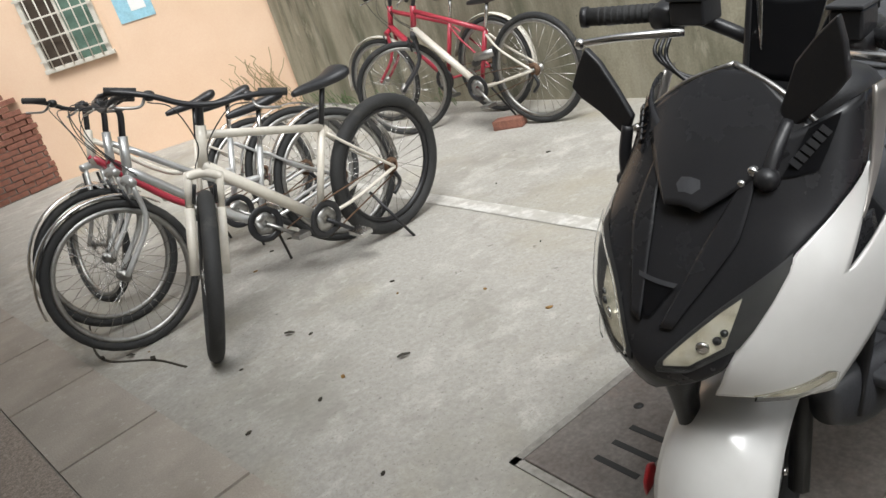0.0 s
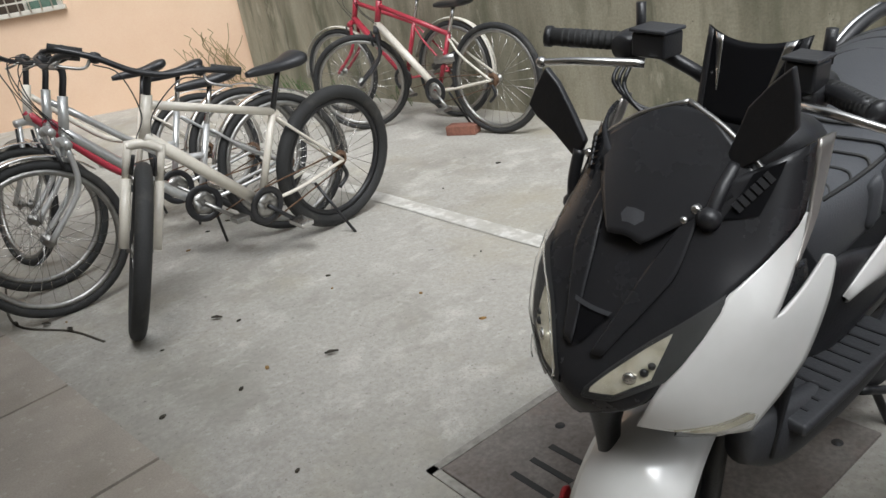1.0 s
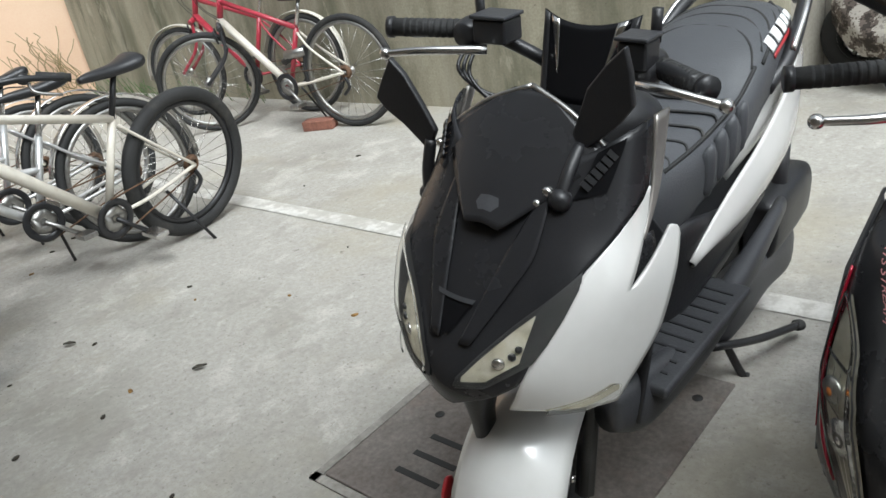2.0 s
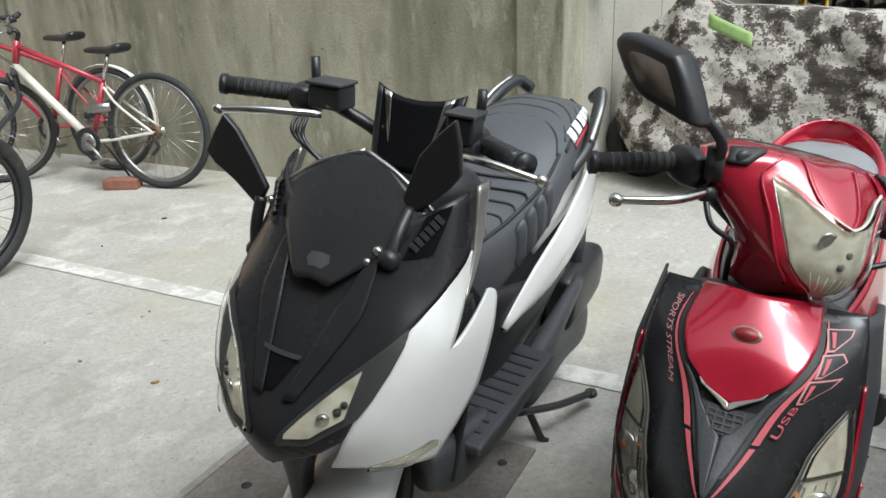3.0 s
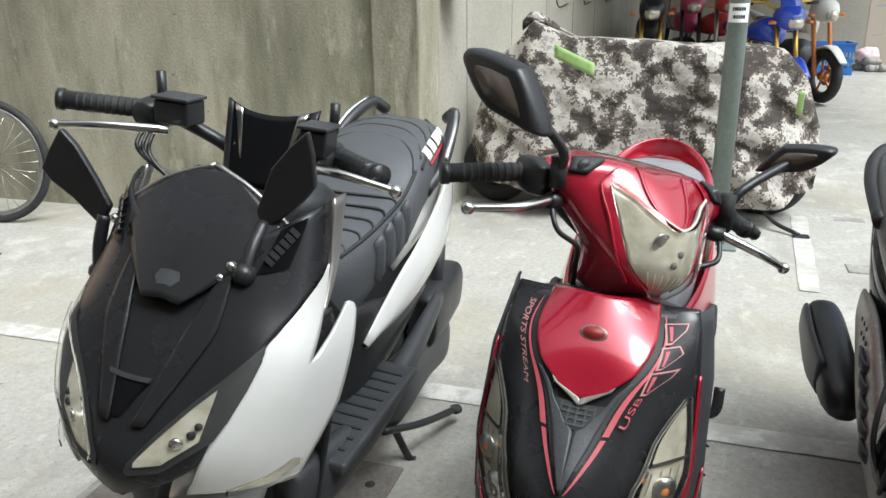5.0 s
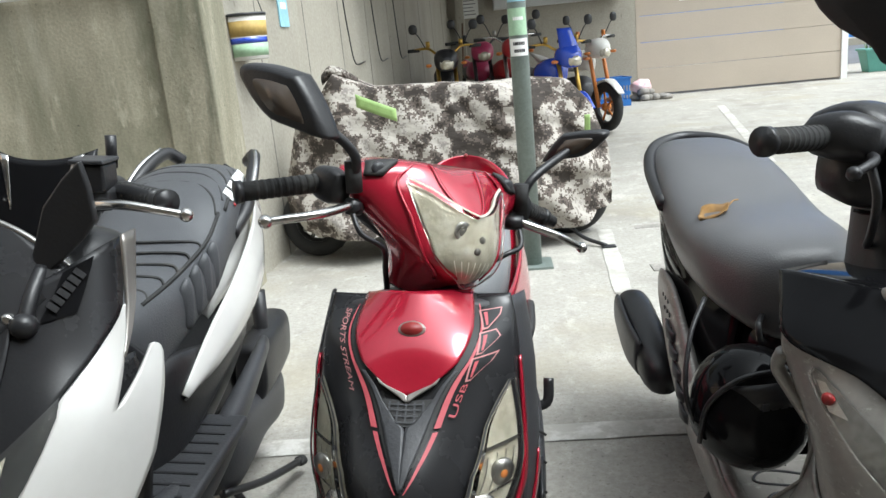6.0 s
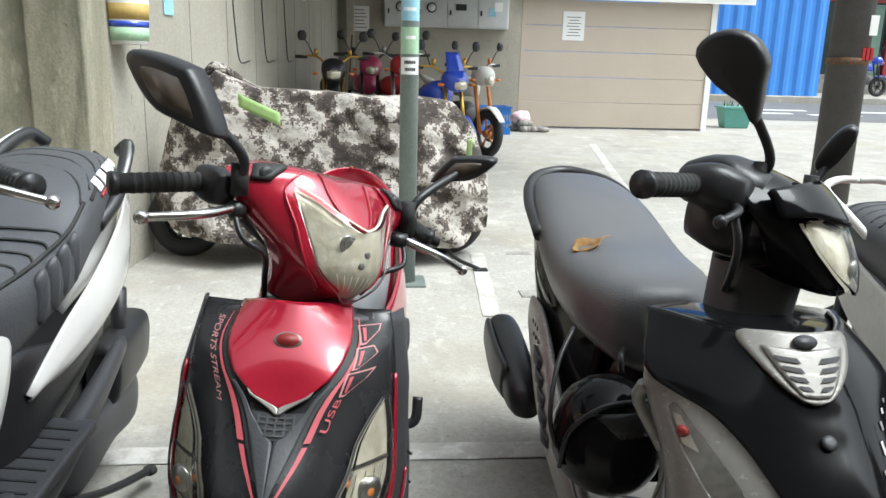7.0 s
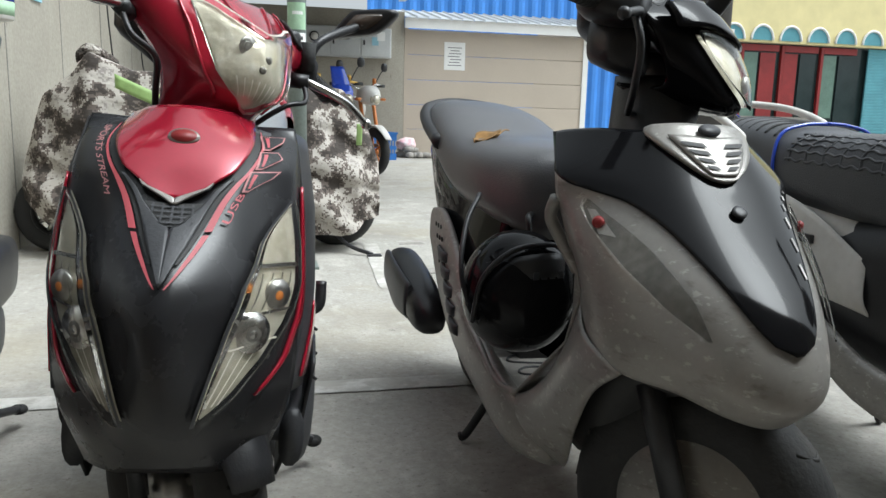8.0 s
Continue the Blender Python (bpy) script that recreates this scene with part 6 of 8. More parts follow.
        steered("cowl_edge", strip(hd, 1.0, 5.0, [(1.0, k * 0.40), (3.0, k * 0.375), (4.2, k * 0.40), (5.0, k * 0.42)], [(1.0, k * 0.44), (3.0, k * 0.40), (4.2, k * 0.425), (5.0, k * 0.44)], 0.004, 2, 18), RED, thick=0.003)
        steered("switch_button", strip(hd, 4.25, 5.0, [(4.25, k * 0.60), (5.0, k * 0.54)], [(4.25, k * 0.78), (5.0, k * 0.80)], 0.006, 4, 5), INK, thick=0.006)
        steered("switch_button", turned([(0, 0.013), (0.006, 0.012), (0.008, 0.006)], Matrix.Translation(hd(k * 0.68, 4.55)) @ pose(0, 0, 0, 0, 0, -90), 18), GREYPLASTIC)
        steered("handlebar", tubes([(k * 0.12, 0.05, 0.0), (k * 0.20, 0.055, -0.008), (k * 0.30, 0.06, -0.035)], r=0.012), PLASTIC)
        grip(root, (k * 0.20, 0.055, -0.008), (k * (0.335 if k < 0 else 0.275), 0.065, -0.040 if k < 0 else -0.028), sm, 0.0155)
        steered("switch_cowl", shell([(0.01, k * 0.185, -0.012, 0.015, 0.022), (0.035, k * 0.19, -0.01, 0.022, 0.030), (0.07, k * 0.195, -0.008, 0.022, 0.026), (0.09, k * 0.195, -0.008, 0.012, 0.012)], 18, 3, 3), PLASTIC)
        lever(root, (k * 0.17, 0.0, -0.035), (k * 0.24, -0.035, -0.05), (k * 0.315, -0.02, -0.070), CHROME, sm)
        steered("lever_bracket", tubes([(k * 0.15, 0.02, -0.04), (k * 0.175, -0.005, -0.036)], r=0.014), PLASTIC)
        steered("cable", tubes([(k * 0.17, 0.0, -0.04), (k * 0.16, -0.03, -0.075), (k * 0.12, -0.035, -0.095), (k * 0.09, 0.0, -0.14), (k * 0.06, 0.03, -0.20)], r=0.005, seg=6), PLASTIC)
    steered("dash", shell([(0.05, 0, 0.02, 0.09, 0.015), (0.08, 0, 0.028, 0.125, 0.018), (0.13, 0, 0.015, 0.11, 0.025), (0.16, 0, 0.005, 0.06, 0.02)], 20, 3, 3), PLASTIC)
    steered("cowl_rear", shell([(0.03, 0, -0.05, 0.10, 0.06), (0.09, 0, -0.03, 0.14, 0.045), (0.14, 0, -0.03, 0.09, 0.03)], 20, 3, 3), PLASTIC)
    part("steering_neck", shell([(0.70, 0.015, 0.40, 0.07, 0.075), (0.78, 0.025, 0.40, 0.06, 0.065), (0.86, 0.035, 0.415, 0.06, 0.06)], 20, 4, 2.4, "z"), RED, root, "red steering neck")
    mirror(root, (-0.098, 0.315, 0.985), (-0.095, 0.30, 1.035), (-0.180, 0.28, 1.118), (-26, 0, 8), (0.090, 0.050), shape=LEAF)
    mirror(root, (0.165, 0.53, 0.905), (0.19, 0.55, 0.945), (0.27, 0.64, 0.990), (-14, 0, -4), (-0.066, 0.030), shape=LEAF)
    # wheel
    scooter_wheel(root, "front_wheel", pose(0.0, 0.31, 0.205, 0, 0, 37), 0.205, 0.05, DULLSTEEL)

    def mud(u, v):
        a = radians(160 - 130 * v)
        r = 0.226 - 0.03 * u * u
        return Vector((0.06 * u, r * math.cos(a), r * math.sin(a)))
    mg = strip(mud, 0, 1, [(0, -0.6), (0.4, -1.0), (1, -0.8)], [(0, 0.6), (0.4, 1.0), (1, 0.8)], 0, 10, 18)
    mg.transform(pose(0.0, 0.31, 0.205, 0, 0, 37))
    part("front_mudguard", mg, PLASTIC, root, "black front mudguard", thick=0.004)
    for k in (-1, 1):
        fk = tubes([(k * 0.07, 0.08, 0.25), (k * 0.07, 0.0, 0.0)], r=0.016)
        fk.transform(pose(0.0, 0.31, 0.205, 0, 0, 37))
        part("fork_leg", fk, PLASTIC, root)
    # rear half
    rear_half(root,
        [(0.60, 0, 0.62, 0.07, 0.06), (0.65, 0, 0.64, 0.115, 0.085), (0.80, 0, 0.69, 0.135, 0.08), (0.98, 0, 0.735, 0.13, 0.075), (1.12, 0, 0.785, 0.12, 0.06), (1.20, 0, 0.80, 0.08, 0.04)], PALEVINYL,
        [(0.62, 0, 0.52, 0.12, 0.11), (0.85, 0, 0.60, 0.145, 0.10), (1.08, 0, 0.71, 0.14, 0.08), (1.24, 0, 0.78, 0.09, 0.05), (1.36, 0, 0.80, 0.03, 0.02)],
        [[(0.115, 0.60, 0.66), (0.145, 0.78, 0.68), (0.15, 0.98, 0.73), (0.10, 1.26, 0.82)], [(0.145, 0.58, 0.50), (0.175, 0.78, 0.55), (0.17, 0.98, 0.63), (0.11, 1.28, 0.77)], [(0.135, 0.58, 0.38), (0.16, 0.78, 0.44), (0.155, 0.98, 0.54), (0.10, 1.26, 0.72)]], RED,
        [(0.54, 0, 0.36, 0.10, 0.10), (0.68, 0, 0.40, 0.14, 0.15), (0.95, 0, 0.46, 0.13, 0.12), (1.15, 0, 0.54, 0.10, 0.07)], 1.14, 0.215)
    part("seat_front", shell([(0.53, 0, 0.50, 0.07, 0.10), (0.57, 0, 0.54, 0.115, 0.15), (0.63, 0, 0.55, 0.14, 0.14), (0.70, 0, 0.55, 0.14, 0.12)], 24, 3, 3), GREYPLASTIC, root, "grey plastic cover below the seat")
    for k in (-1, 1):
        part("black_flash", tubes([(k * 0.155, 0.60, 0.56), (k * 0.178, 0.70, 0.585), (k * 0.178, 0.82, 0.60)], r=0.012, seg=6), INK, root)

    def hoop(u, v):
        a = math.pi * v
        r = 0.128 + 0.014 * math.cos(u)
        return Vector((-r * math.cos(a), 1.06 + 0.20 * math.sin(a) ** 0.8, 0.775 + 0.085 * math.sin(a) + 0.024 * math.sin(u)))
    part("tail_rail", strip(hoop, 0, 1, [(0, 0.0)], [(0, 2 * math.pi)], 0, 12, 30), RED, root, "red tail hoop round the seat")
    part("tail_crease", tubes([(0, 1.236, 0.885), (0, 1.262, 0.884), (0, 1.28, 0.87)], r=0.005, seg=6), DOORRED, root)
    fl = part("floorboard", block(-0.17, 0.17, 0.40, 0.64, 0.235, 0.265), GREYPLASTIC, root, smooth=False, bevel=0.012)
    for j in range(6):
        part("floor_rib", block(-0.12, 0.12, 0.42 + 0.035 * j, 0.428 + 0.035 * j, 0.2655, 0.270), PLASTIC, fl, smooth=False)
    for k in (-1, 1):
        part("floor_skirt", shell([(0.34, k * 0.17, 0.27, 0.02, 0.05), (0.42, k * 0.185, 0.27, 0.022, 0.06), (0.56, k * 0.19, 0.32, 0.022, 0.06), (0.68, k * 0.185, 0.39, 0.018, 0.06), (0.82, k * 0.165, 0.42, 0.012, 0.04)], 14, 4), GREYPLASTIC, root, "grey floor skirt")
        for j in range(3):
            part("skirt_groove", tubes([(k * 0.15, 0.44 + 0.06 * j, 0.335 + 0.03 * j), (k * 0.19, 0.46 + 0.06 * j, 0.345 + 0.03 * j), (k * 0.212, 0.47 + 0.06 * j, 0.33 + 0.03 * j)], r=0.003, seg=5), INK, root)
        part("footpeg", tubes([(k * 0.17, 0.70, 0.40), (k * 0.215, 0.70, 0.41), (k * 0.22, 0.72, 0.46)], r=0.012), PLASTIC, root)
    side_stand(root, (0.10, 0.62, 0.18), (0.225, 0.78, 0.075))
    centre_stand(root, 0.80)
    return root


red_scooter()


# ---- silver and black scooter ----
def black_scooter():
    root = thing("scooter", pose(0.588, 1.0, 0, 0, 1.5, 0), "scratched silver and gloss black scooter with worn grey seat", "scooter", "parked scooters")
    at = mirrored_cage([
        [(0, -0.085, 0.405), (0.055, -0.07, 0.415), (0.105, -0.01, 0.432), (0.15, 0.06, 0.437), (0.155, 0.16, 0.455), (0.128, 0.27, 0.49)],
        [(0, -0.128, 0.455), (0.06, -0.105, 0.465), (0.120, -0.02, 0.485), (0.168, 0.08, 0.50), (0.165, 0.17, 0.515), (0.135, 0.26, 0.53)],
        [(0, -0.095, 0.540), (0.06, -0.065, 0.555), (0.115, 0.0, 0.57), (0.168, 0.09, 0.585), (0.18, 0.17, 0.59), (0.165, 0.25, 0.60)],
        [(0, 0.049, 0.671), (0.06, 0.062, 0.675), (0.115, 0.10, 0.675), (0.165, 0.16, 0.672), (0.188, 0.21, 0.672), (0.193, 0.25, 0.671)],
        [(0, 0.095, 0.715), (0.06, 0.108, 0.72), (0.115, 0.145, 0.718), (0.165, 0.19, 0.715), (0.190, 0.22, 0.712), (0.198, 0.245, 0.712)],
        [(0, 0.165, 0.790), (0.04, 0.172, 0.790), (0.080, 0.198, 0.785), (0.122, 0.255, 0.785), (0.15, 0.315, 0.78), (0.165, 0.35, 0.774)]])
    part("front_body", strip(at, 0, 5, [(0, -1.0)], [(0, 1.0)], 0, 44, 44), SILVER, root, "scratched silver front body", thick=0.006)
    be = [(1.72, 0.0), (1.76, 0.07), (1.9, 0.13), (2.3, 0.23), (2.7, 0.345), (3.1, 0.48), (3.5, 0.66), (3.8, 0.84), (4.0, 1.0), (5.0, 1.0)]
    part("front_panel", strip(at, 1.73, 5.02, [(v, -u) for v, u in be], be, 0.006, 30, 48), GLOSSBLACK, root, "gloss black centre panel", thick=0.005)
    part("panel_top", shell([(0.18, 0, 0.772, 0.04, 0.016), (0.25, 0, 0.770, 0.11, 0.016), (0.34, 0, 0.762, 0.155, 0.014), (0.39, 0, 0.755, 0.13, 0.014)], 24, 4, 3), GLOSSBLACK, root)
    ge = [(3.86, 0.02), (3.9, 0.06), (4.1, 0.135), (4.5, 0.265), (4.8, 0.37), (4.92, 0.385), (4.99, 0.34)]
    ap = part("apron_grille", strip(at, 3.86, 4.99, [(v, -u) for v, u in ge], ge, 0.014, 16, 20), SILVER, root, "silver shield-shaped grille plate", thick=0.006)
    gi = [(v, u * 0.72) for v, u in ge]
    part("grille_dish", strip(at, 3.98, 4.72, [(v, -u) for v, u in gi], gi, 0.0175, 12, 14), SILVER, ap, thick=0.002)
    for j in range(4):
        v = 4.08 + 0.14 * j
        for k in (-1, 1):
            a, w = 0.015 + 0.012 * j, 0.060 + 0.034 * j
            part("grille_slot", strip(at, v, v + 0.075, [(v, k * a), (v + 0.075, k * (a + 0.02))], [(v, k * w), (v + 0.05, k * (w + 0.03)), (v + 0.075, k * (w + 0.02))], 0.0195, 5, 4), INK, ap)
    bd = Matrix.Translation(at(0, 4.83) + Vector((0, -0.014, 0.012))) @ pose(0, 0, 0, -42, 0, 0) @ Matrix.Diagonal((1, 1, 0.6, 1)) @ pose(0, 0, 0, 0, 0, -90)
    part("badge", turned([(0, 0.019), (0.004, 0.018)], bd, 20), GREYPLASTIC, root)
    part("panel_bolt", turned([(0, 0.011), (0.004, 0.011), (0.005, 0.006)], Matrix.Translation(at(0.0, 3.0) + Vector((0, -0.008, 0.005))) @ pose(0, 0, 0, -45, 0, 0) @ pose(0, 0, 0, 0, 0, -90), 16), GREYPLASTIC, root)
    for k in (-1, 1):
        inn = [(1.55, 0.29), (2.0, 0.335), (2.4, 0.43), (2.8, 0.555), (3.05, 0.62)]
        out = [(1.55, 0.305), (1.75, 0.42), (2.1, 0.53), (2.6, 0.645), (2.9, 0.675), (3.05, 0.64)]
        inn, out = [(v, k * u) for v, u in inn], [(v, k * u) for v, u in out]
        lp = part("indicator", strip(at, 1.55, 3.05, inn, out, 0.004, 8, 22), LAMPGREY, root, "slim dusty indicator lamp")
        part("lens", strip(at, 1.53, 3.07, inn, out, 0.010, 8, 22), LENS, lp)
        part("lamp_rim", strip(at, 1.50, 3.10, [(v, u + k * 0.0) for v, u in out], [(v, u + k * 0.018) for v, u in out], 0.006, 2, 22), SILVER, lp)
        p = at(k * 0.60, 2.66)
        part("bulb", turned([(0, 0.010), (0.006, 0.007)], Matrix.Translation(p + Vector((k * 0.006, -0.006, 0.002))) @ pose(0, 0, 0, 0, 0, -90 + k * 40), 14), DOORRED, lp)
        part("bulb_collar", strip(at, 2.48, 2.86, [(2.48, k * 0.54), (2.86, k * 0.60)], [(2.48, k * 0.61), (2.86, k * 0.645)], 0.0055, 3, 4), DULLSTEEL, lp)
        # the leg shield sweeps from the nose to the floor in one curve

        def leg(u, v, kk=k):
            f = catmull([(0.150, 0.06, 0.437), (0.166, 0.12, 0.385), (0.158, 0.19, 0.29), (0.140, 0.25, 0.205), (0.13, 0.31, 0.185)], v * 4)
            b = catmull([(0.128, 0.27, 0.49), (0.135, 0.295, 0.42), (0.160, 0.33, 0.335), (0.188, 0.385, 0.288), (0.205, 0.46, 0.282)], v * 4)
            q = f + (b - f) * u
            q.x += 0.022 * math.sin(math.pi * u)
            q.x *= kk
            return q
        part("leg_shield", strip(leg, 0, 1, [(0, 0.0)], [(0, 1.0)], 0, 12, 26), SILVER, root, "scratched silver leg shield", thick=0.005)
        part("shield_back", strip(lambda u, v, kk=k: Vector((kk * (lerp([(0, 0.19), (1, 0.135), (2, 0.13), (3, 0.165), (4, 0.193), (5, 0.165)], v) - 0.09 * u), lerp([(0, 0.39), (1, 0.30), (2, 0.265), (3, 0.25), (4, 0.25), (5, 0.35)], v) + 0.04 * u, lerp([(0, 0.285), (1, 0.41), (2, 0.51), (3, 0.60), (4, 0.69), (5, 0.772)], v))), 0, 5, [(0, 0.0)], [(0, 1.0)], 0, 6, 20), SILVER, root, thick=0.005)
        part("glove_edge", tubes([at(k * 1.0, 3.0), at(k * 1.0, 2.5) + Vector((k * 0.012, 0.02, 0)), at(k * 1.0, 2.0) + Vector((k * 0.008, 0.015, 0)), at(k * 1.0, 1.3)], r=0.011), SILVER, root)
    for j in range(6):
        v = 2.3 + 0.22 * j
        part("decal_mark", strip(at, v, v + 0.13, [(0, 0.20 + 0.05 * j)], [(0, 0.217 + 0.052 * j)], 0.0075, 2, 2), SILVERGREY if j % 2 else TINWHITE, root)
    part("inner_shield", shell([(0.27, 0, 0.55, 0.10, 0.21), (0.32, 0, 0.56, 0.12, 0.22), (0.37, 0, 0.54, 0.09, 0.20)], 24, 3, 3.5), SILVER, root)
    part("wheel_well", shell([(0.02, 0, 0.42, 0.06, 0.02), (0.10, 0, 0.43, 0.12, 0.05), (0.20, 0, 0.38, 0.135, 0.14), (0.32, 0, 0.32, 0.13, 0.14)], 20, 3, 2.6), INK, root)
    # steering head
    sm = Matrix.Translation((0.045, 0.385, 0.915)) @ Matrix.Rotation(radians(44), 4, "Z") @ Matrix.Rotation(radians(11), 4, "Y")
    hd = mirrored_cage([
        [(0, 0.04, -0.075), (0.05, 0.04, -0.075), (0.075, 0.05, -0.07)],
        [(0, -0.125, -0.098), (0.045, -0.105, -0.092), (0.075, -0.03, -0.07)],
        [(0, -0.145, -0.060), (0.068, -0.115, -0.050), (0.110, -0.035, -0.030)],
        [(0, -0.110, 0.015), (0.085, -0.085, 0.015), (0.145, -0.02, 0.015)],
        [(0, -0.050, 0.075), (0.08, -0.035, 0.070), (0.150, 0.01, 0.045)],
        [(0, 0.03, 0.105), (0.075, 0.03, 0.100), (0.145, 0.04, 0.060)]])

    def steered(name, bm, material, label="", parent=None, **kw):
        bm.transform(sm)
        return part(name, bm, material, parent or root, label, **kw)
    steered("handlebar_cowl", strip(hd, 0, 5, [(0, -1.0)], [(0, 1.0)], 0, 30, 34), GLOSSBLACK, "gloss black handlebar cowl", thick=0.006)
    lo = [(-0.60, 2.8), (-0.5, 2.25), (-0.3, 1.75), (-0.1, 1.5), (0.1, 1.5), (0.3, 1.75), (0.5, 2.25), (0.60, 2.8)]
    hi = [(-0.60, 2.9), (-0.35, 3.0), (0, 2.9), (0.35, 3.0), (0.60, 2.9)]
    hl = steered("headlamp", panel(hd, -0.60, 0.60, lo, hi, 0.004, 26, 14), REFLECTOR, "yellowed clear headlamp")
    steered("lens", panel(hd, -0.60, 0.60, lo, hi, 0.014, 26, 14), LENS, parent=hl)
    steered("bulb", turned([(0, 0.016), (0.006, 0.014), (0.009, 0.006)], Matrix.Translation(hd(0, 2.2) + Vector((0, -0.004, 0))) @ pose(0, 0, 0, 0, 0, -90), 16), DULLSTEEL, parent=hl)
    steered("brow", panel(hd, -0.80, 0.80, [(u * 1.3, v + 0.02) for u, v in hi], [(-0.8, 3.6), (0, 3.9), (0.8, 3.6)], 0.012, 26, 8), GLOSSBLACK, "gloss black brow over the headlamp", thick=0.012)
    steered("cowl_rear", shell([(-0.02, 0, 0.035, 0.12, 0.05), (0.05, 0, 0.075, 0.14, 0.035), (0.12, 0, 0.06, 0.12, 0.035), (0.15, 0, 0.05, 0.06, 0.02)], 20, 3, 3), PLASTIC)
    part("steering_neck", shell([(0.70, 0.0, 0.33, 0.07, 0.07), (0.78, 0.02, 0.36, 0.07, 0.075), (0.88, 0.045, 0.385, 0.08, 0.07)], 20, 4, 2.4, "z"), PLASTIC, root)
    for k in (-1, 1):
        steered("handlebar", tubes([(k * 0.10, 0.05, 0.045), (k * 0.20, 0.06, 0.04), (k * 0.30, 0.075, 0.03)], r=0.012), PLASTIC)
        grip(root, (k * 0.19, 0.06, 0.042), (k * 0.335, 0.08, 0.025), sm, 0.019)
        steered("switch_cowl", shell([(-0.01, k * 0.15, 0.04, 0.025, 0.025), (0.03, k * 0.165, 0.045, 0.045, 0.038), (0.08, k * 0.17, 0.045, 0.035, 0.03), (0.10, k * 0.17, 0.045, 0.015, 0.015)], 18, 3, 3), PLASTIC)
        lever(root, (k * 0.15, 0.01, 0.02), (k * 0.22, -0.025, 0.01), (k * 0.27, -0.02, -0.01), PLASTIC, sm)
        steered("cable", tubes([(k * 0.21, -0.015, 0.01), (k * 0.205, -0.03, -0.04), (k * 0.15, -0.01, -0.09), (k * 0.08, 0.02, -0.12)], r=0.0065, seg=6), PLASTIC)
        steered("under_cover", shell([(0.0, k * 0.10, -0.02, 0.03, 0.04), (0.04, k * 0.11, -0.01, 0.045, 0.05), (0.09, k * 0.11, 0.0, 0.03, 0.04)], 16, 3, 2.6), PLASTIC)
    mirror(root, (0.0, 0.345, 1.0), (0.004, 0.335, 1.05), (-0.082, 0.33, 1.182), (-38, 4, 0), (0.056, 0.056), shape=TEAR)
    mirror(root, (0.165, 0.47, 0.965), (0.19, 0.48, 1.0), (0.215, 0.49, 1.045), (-30, 4, 30), (0.020, 0.052), outline=2.3)
    scooter_wheel(root, "front_wheel", pose(0.02, 0.09, 0.205, 0, 0, 40), 0.205, 0.055, DULLSTEEL, 3)
    part("wheel_plate", turned([(-0.045, 0.118), (-0.036, 0.122), (-0.028, 0.085), (-0.034, 0.060), (-0.04, 0.03)], pose(0.02, 0.09, 0.205, 0, 0, 40), 36), SILVER, root, "dull pressed steel wheel face")
    for j in range(6):
        a = 2 * math.pi * j / 6 + 0.3
        hole = turned([(-0.004, 0.017), (0.004, 0.017)], Matrix.Translation((-0.036, 0.080 * math.cos(a), 0.080 * math.sin(a))), 14)
        hole.transform(pose(0.02, 0.09, 0.205, 0, 0, 40))
        part("wheel_hole", hole, INK, root)
    for k in (-1, 1):
        fk = tubes([(k * 0.078, 0.09, 0.27), (k * 0.082, 0.0, 0.0)], r=0.022)
        fk.transform(pose(0.02, 0.09, 0.205, 0, 0, 40))
        part("fork_leg", fk, PLASTIC, root)
    # rear half
    rear_half(root,
        [(0.58, -0.02, 0.62, 0.06, 0.06), (0.62, -0.02, 0.635, 0.115, 0.095), (0.75, -0.025, 0.655, 0.165, 0.095), (0.95, -0.025, 0.675, 0.176, 0.085), (1.20, -0.025, 0.74, 0.165, 0.085), (1.40, -0.025, 0.775, 0.14, 0.072), (1.50, -0.03, 0.785, 0.10, 0.055), (1.53, -0.03, 0.785, 0.05, 0.03)], GREYVINYL,
        [(0.68, -0.02, 0.48, 0.12, 0.11), (0.95, -0.03, 0.56, 0.155, 0.10), (1.2, -0.03, 0.64, 0.15, 0.08), (1.46, -0.03, 0.72, 0.09, 0.045), (1.52, -0.03, 0.73, 0.04, 0.02)],
        [[(0.13, 0.66, 0.60), (0.165, 0.85, 0.61), (0.175, 1.10, 0.65), (0.13, 1.45, 0.735)], [(0.15, 0.66, 0.46), (0.185, 0.85, 0.49), (0.19, 1.10, 0.56), (0.14, 1.45, 0.69)], [(0.14, 0.66, 0.34), (0.175, 0.85, 0.39), (0.175, 1.10, 0.49), (0.12, 1.43, 0.64)]], GLOSSBLACK,
        [(0.60, 0, 0.30, 0.11, 0.09), (0.75, 0, 0.36, 0.14, 0.15), (1.0, 0, 0.44, 0.14, 0.12), (1.25, 0, 0.52, 0.11, 0.07)], 1.22, 0.21, reach=0.045)
    part("tail_rail", tubes([(-0.195, 1.10, 0.725), (-0.185, 1.32, 0.782), (-0.14, 1.48, 0.822), (-0.035, 1.555, 0.838), (0.085, 1.48, 0.822), (0.13, 1.32, 0.782), (0.135, 1.10, 0.725)], r=0.019), PLASTIC, root, "black grab rail behind the seat")
    fl = part("floorboard", block(-0.195, 0.195, 0.36, 0.70, 0.255, 0.285), SILVER, root, "grey moulded floorboard", smooth=False, bevel=0.014)
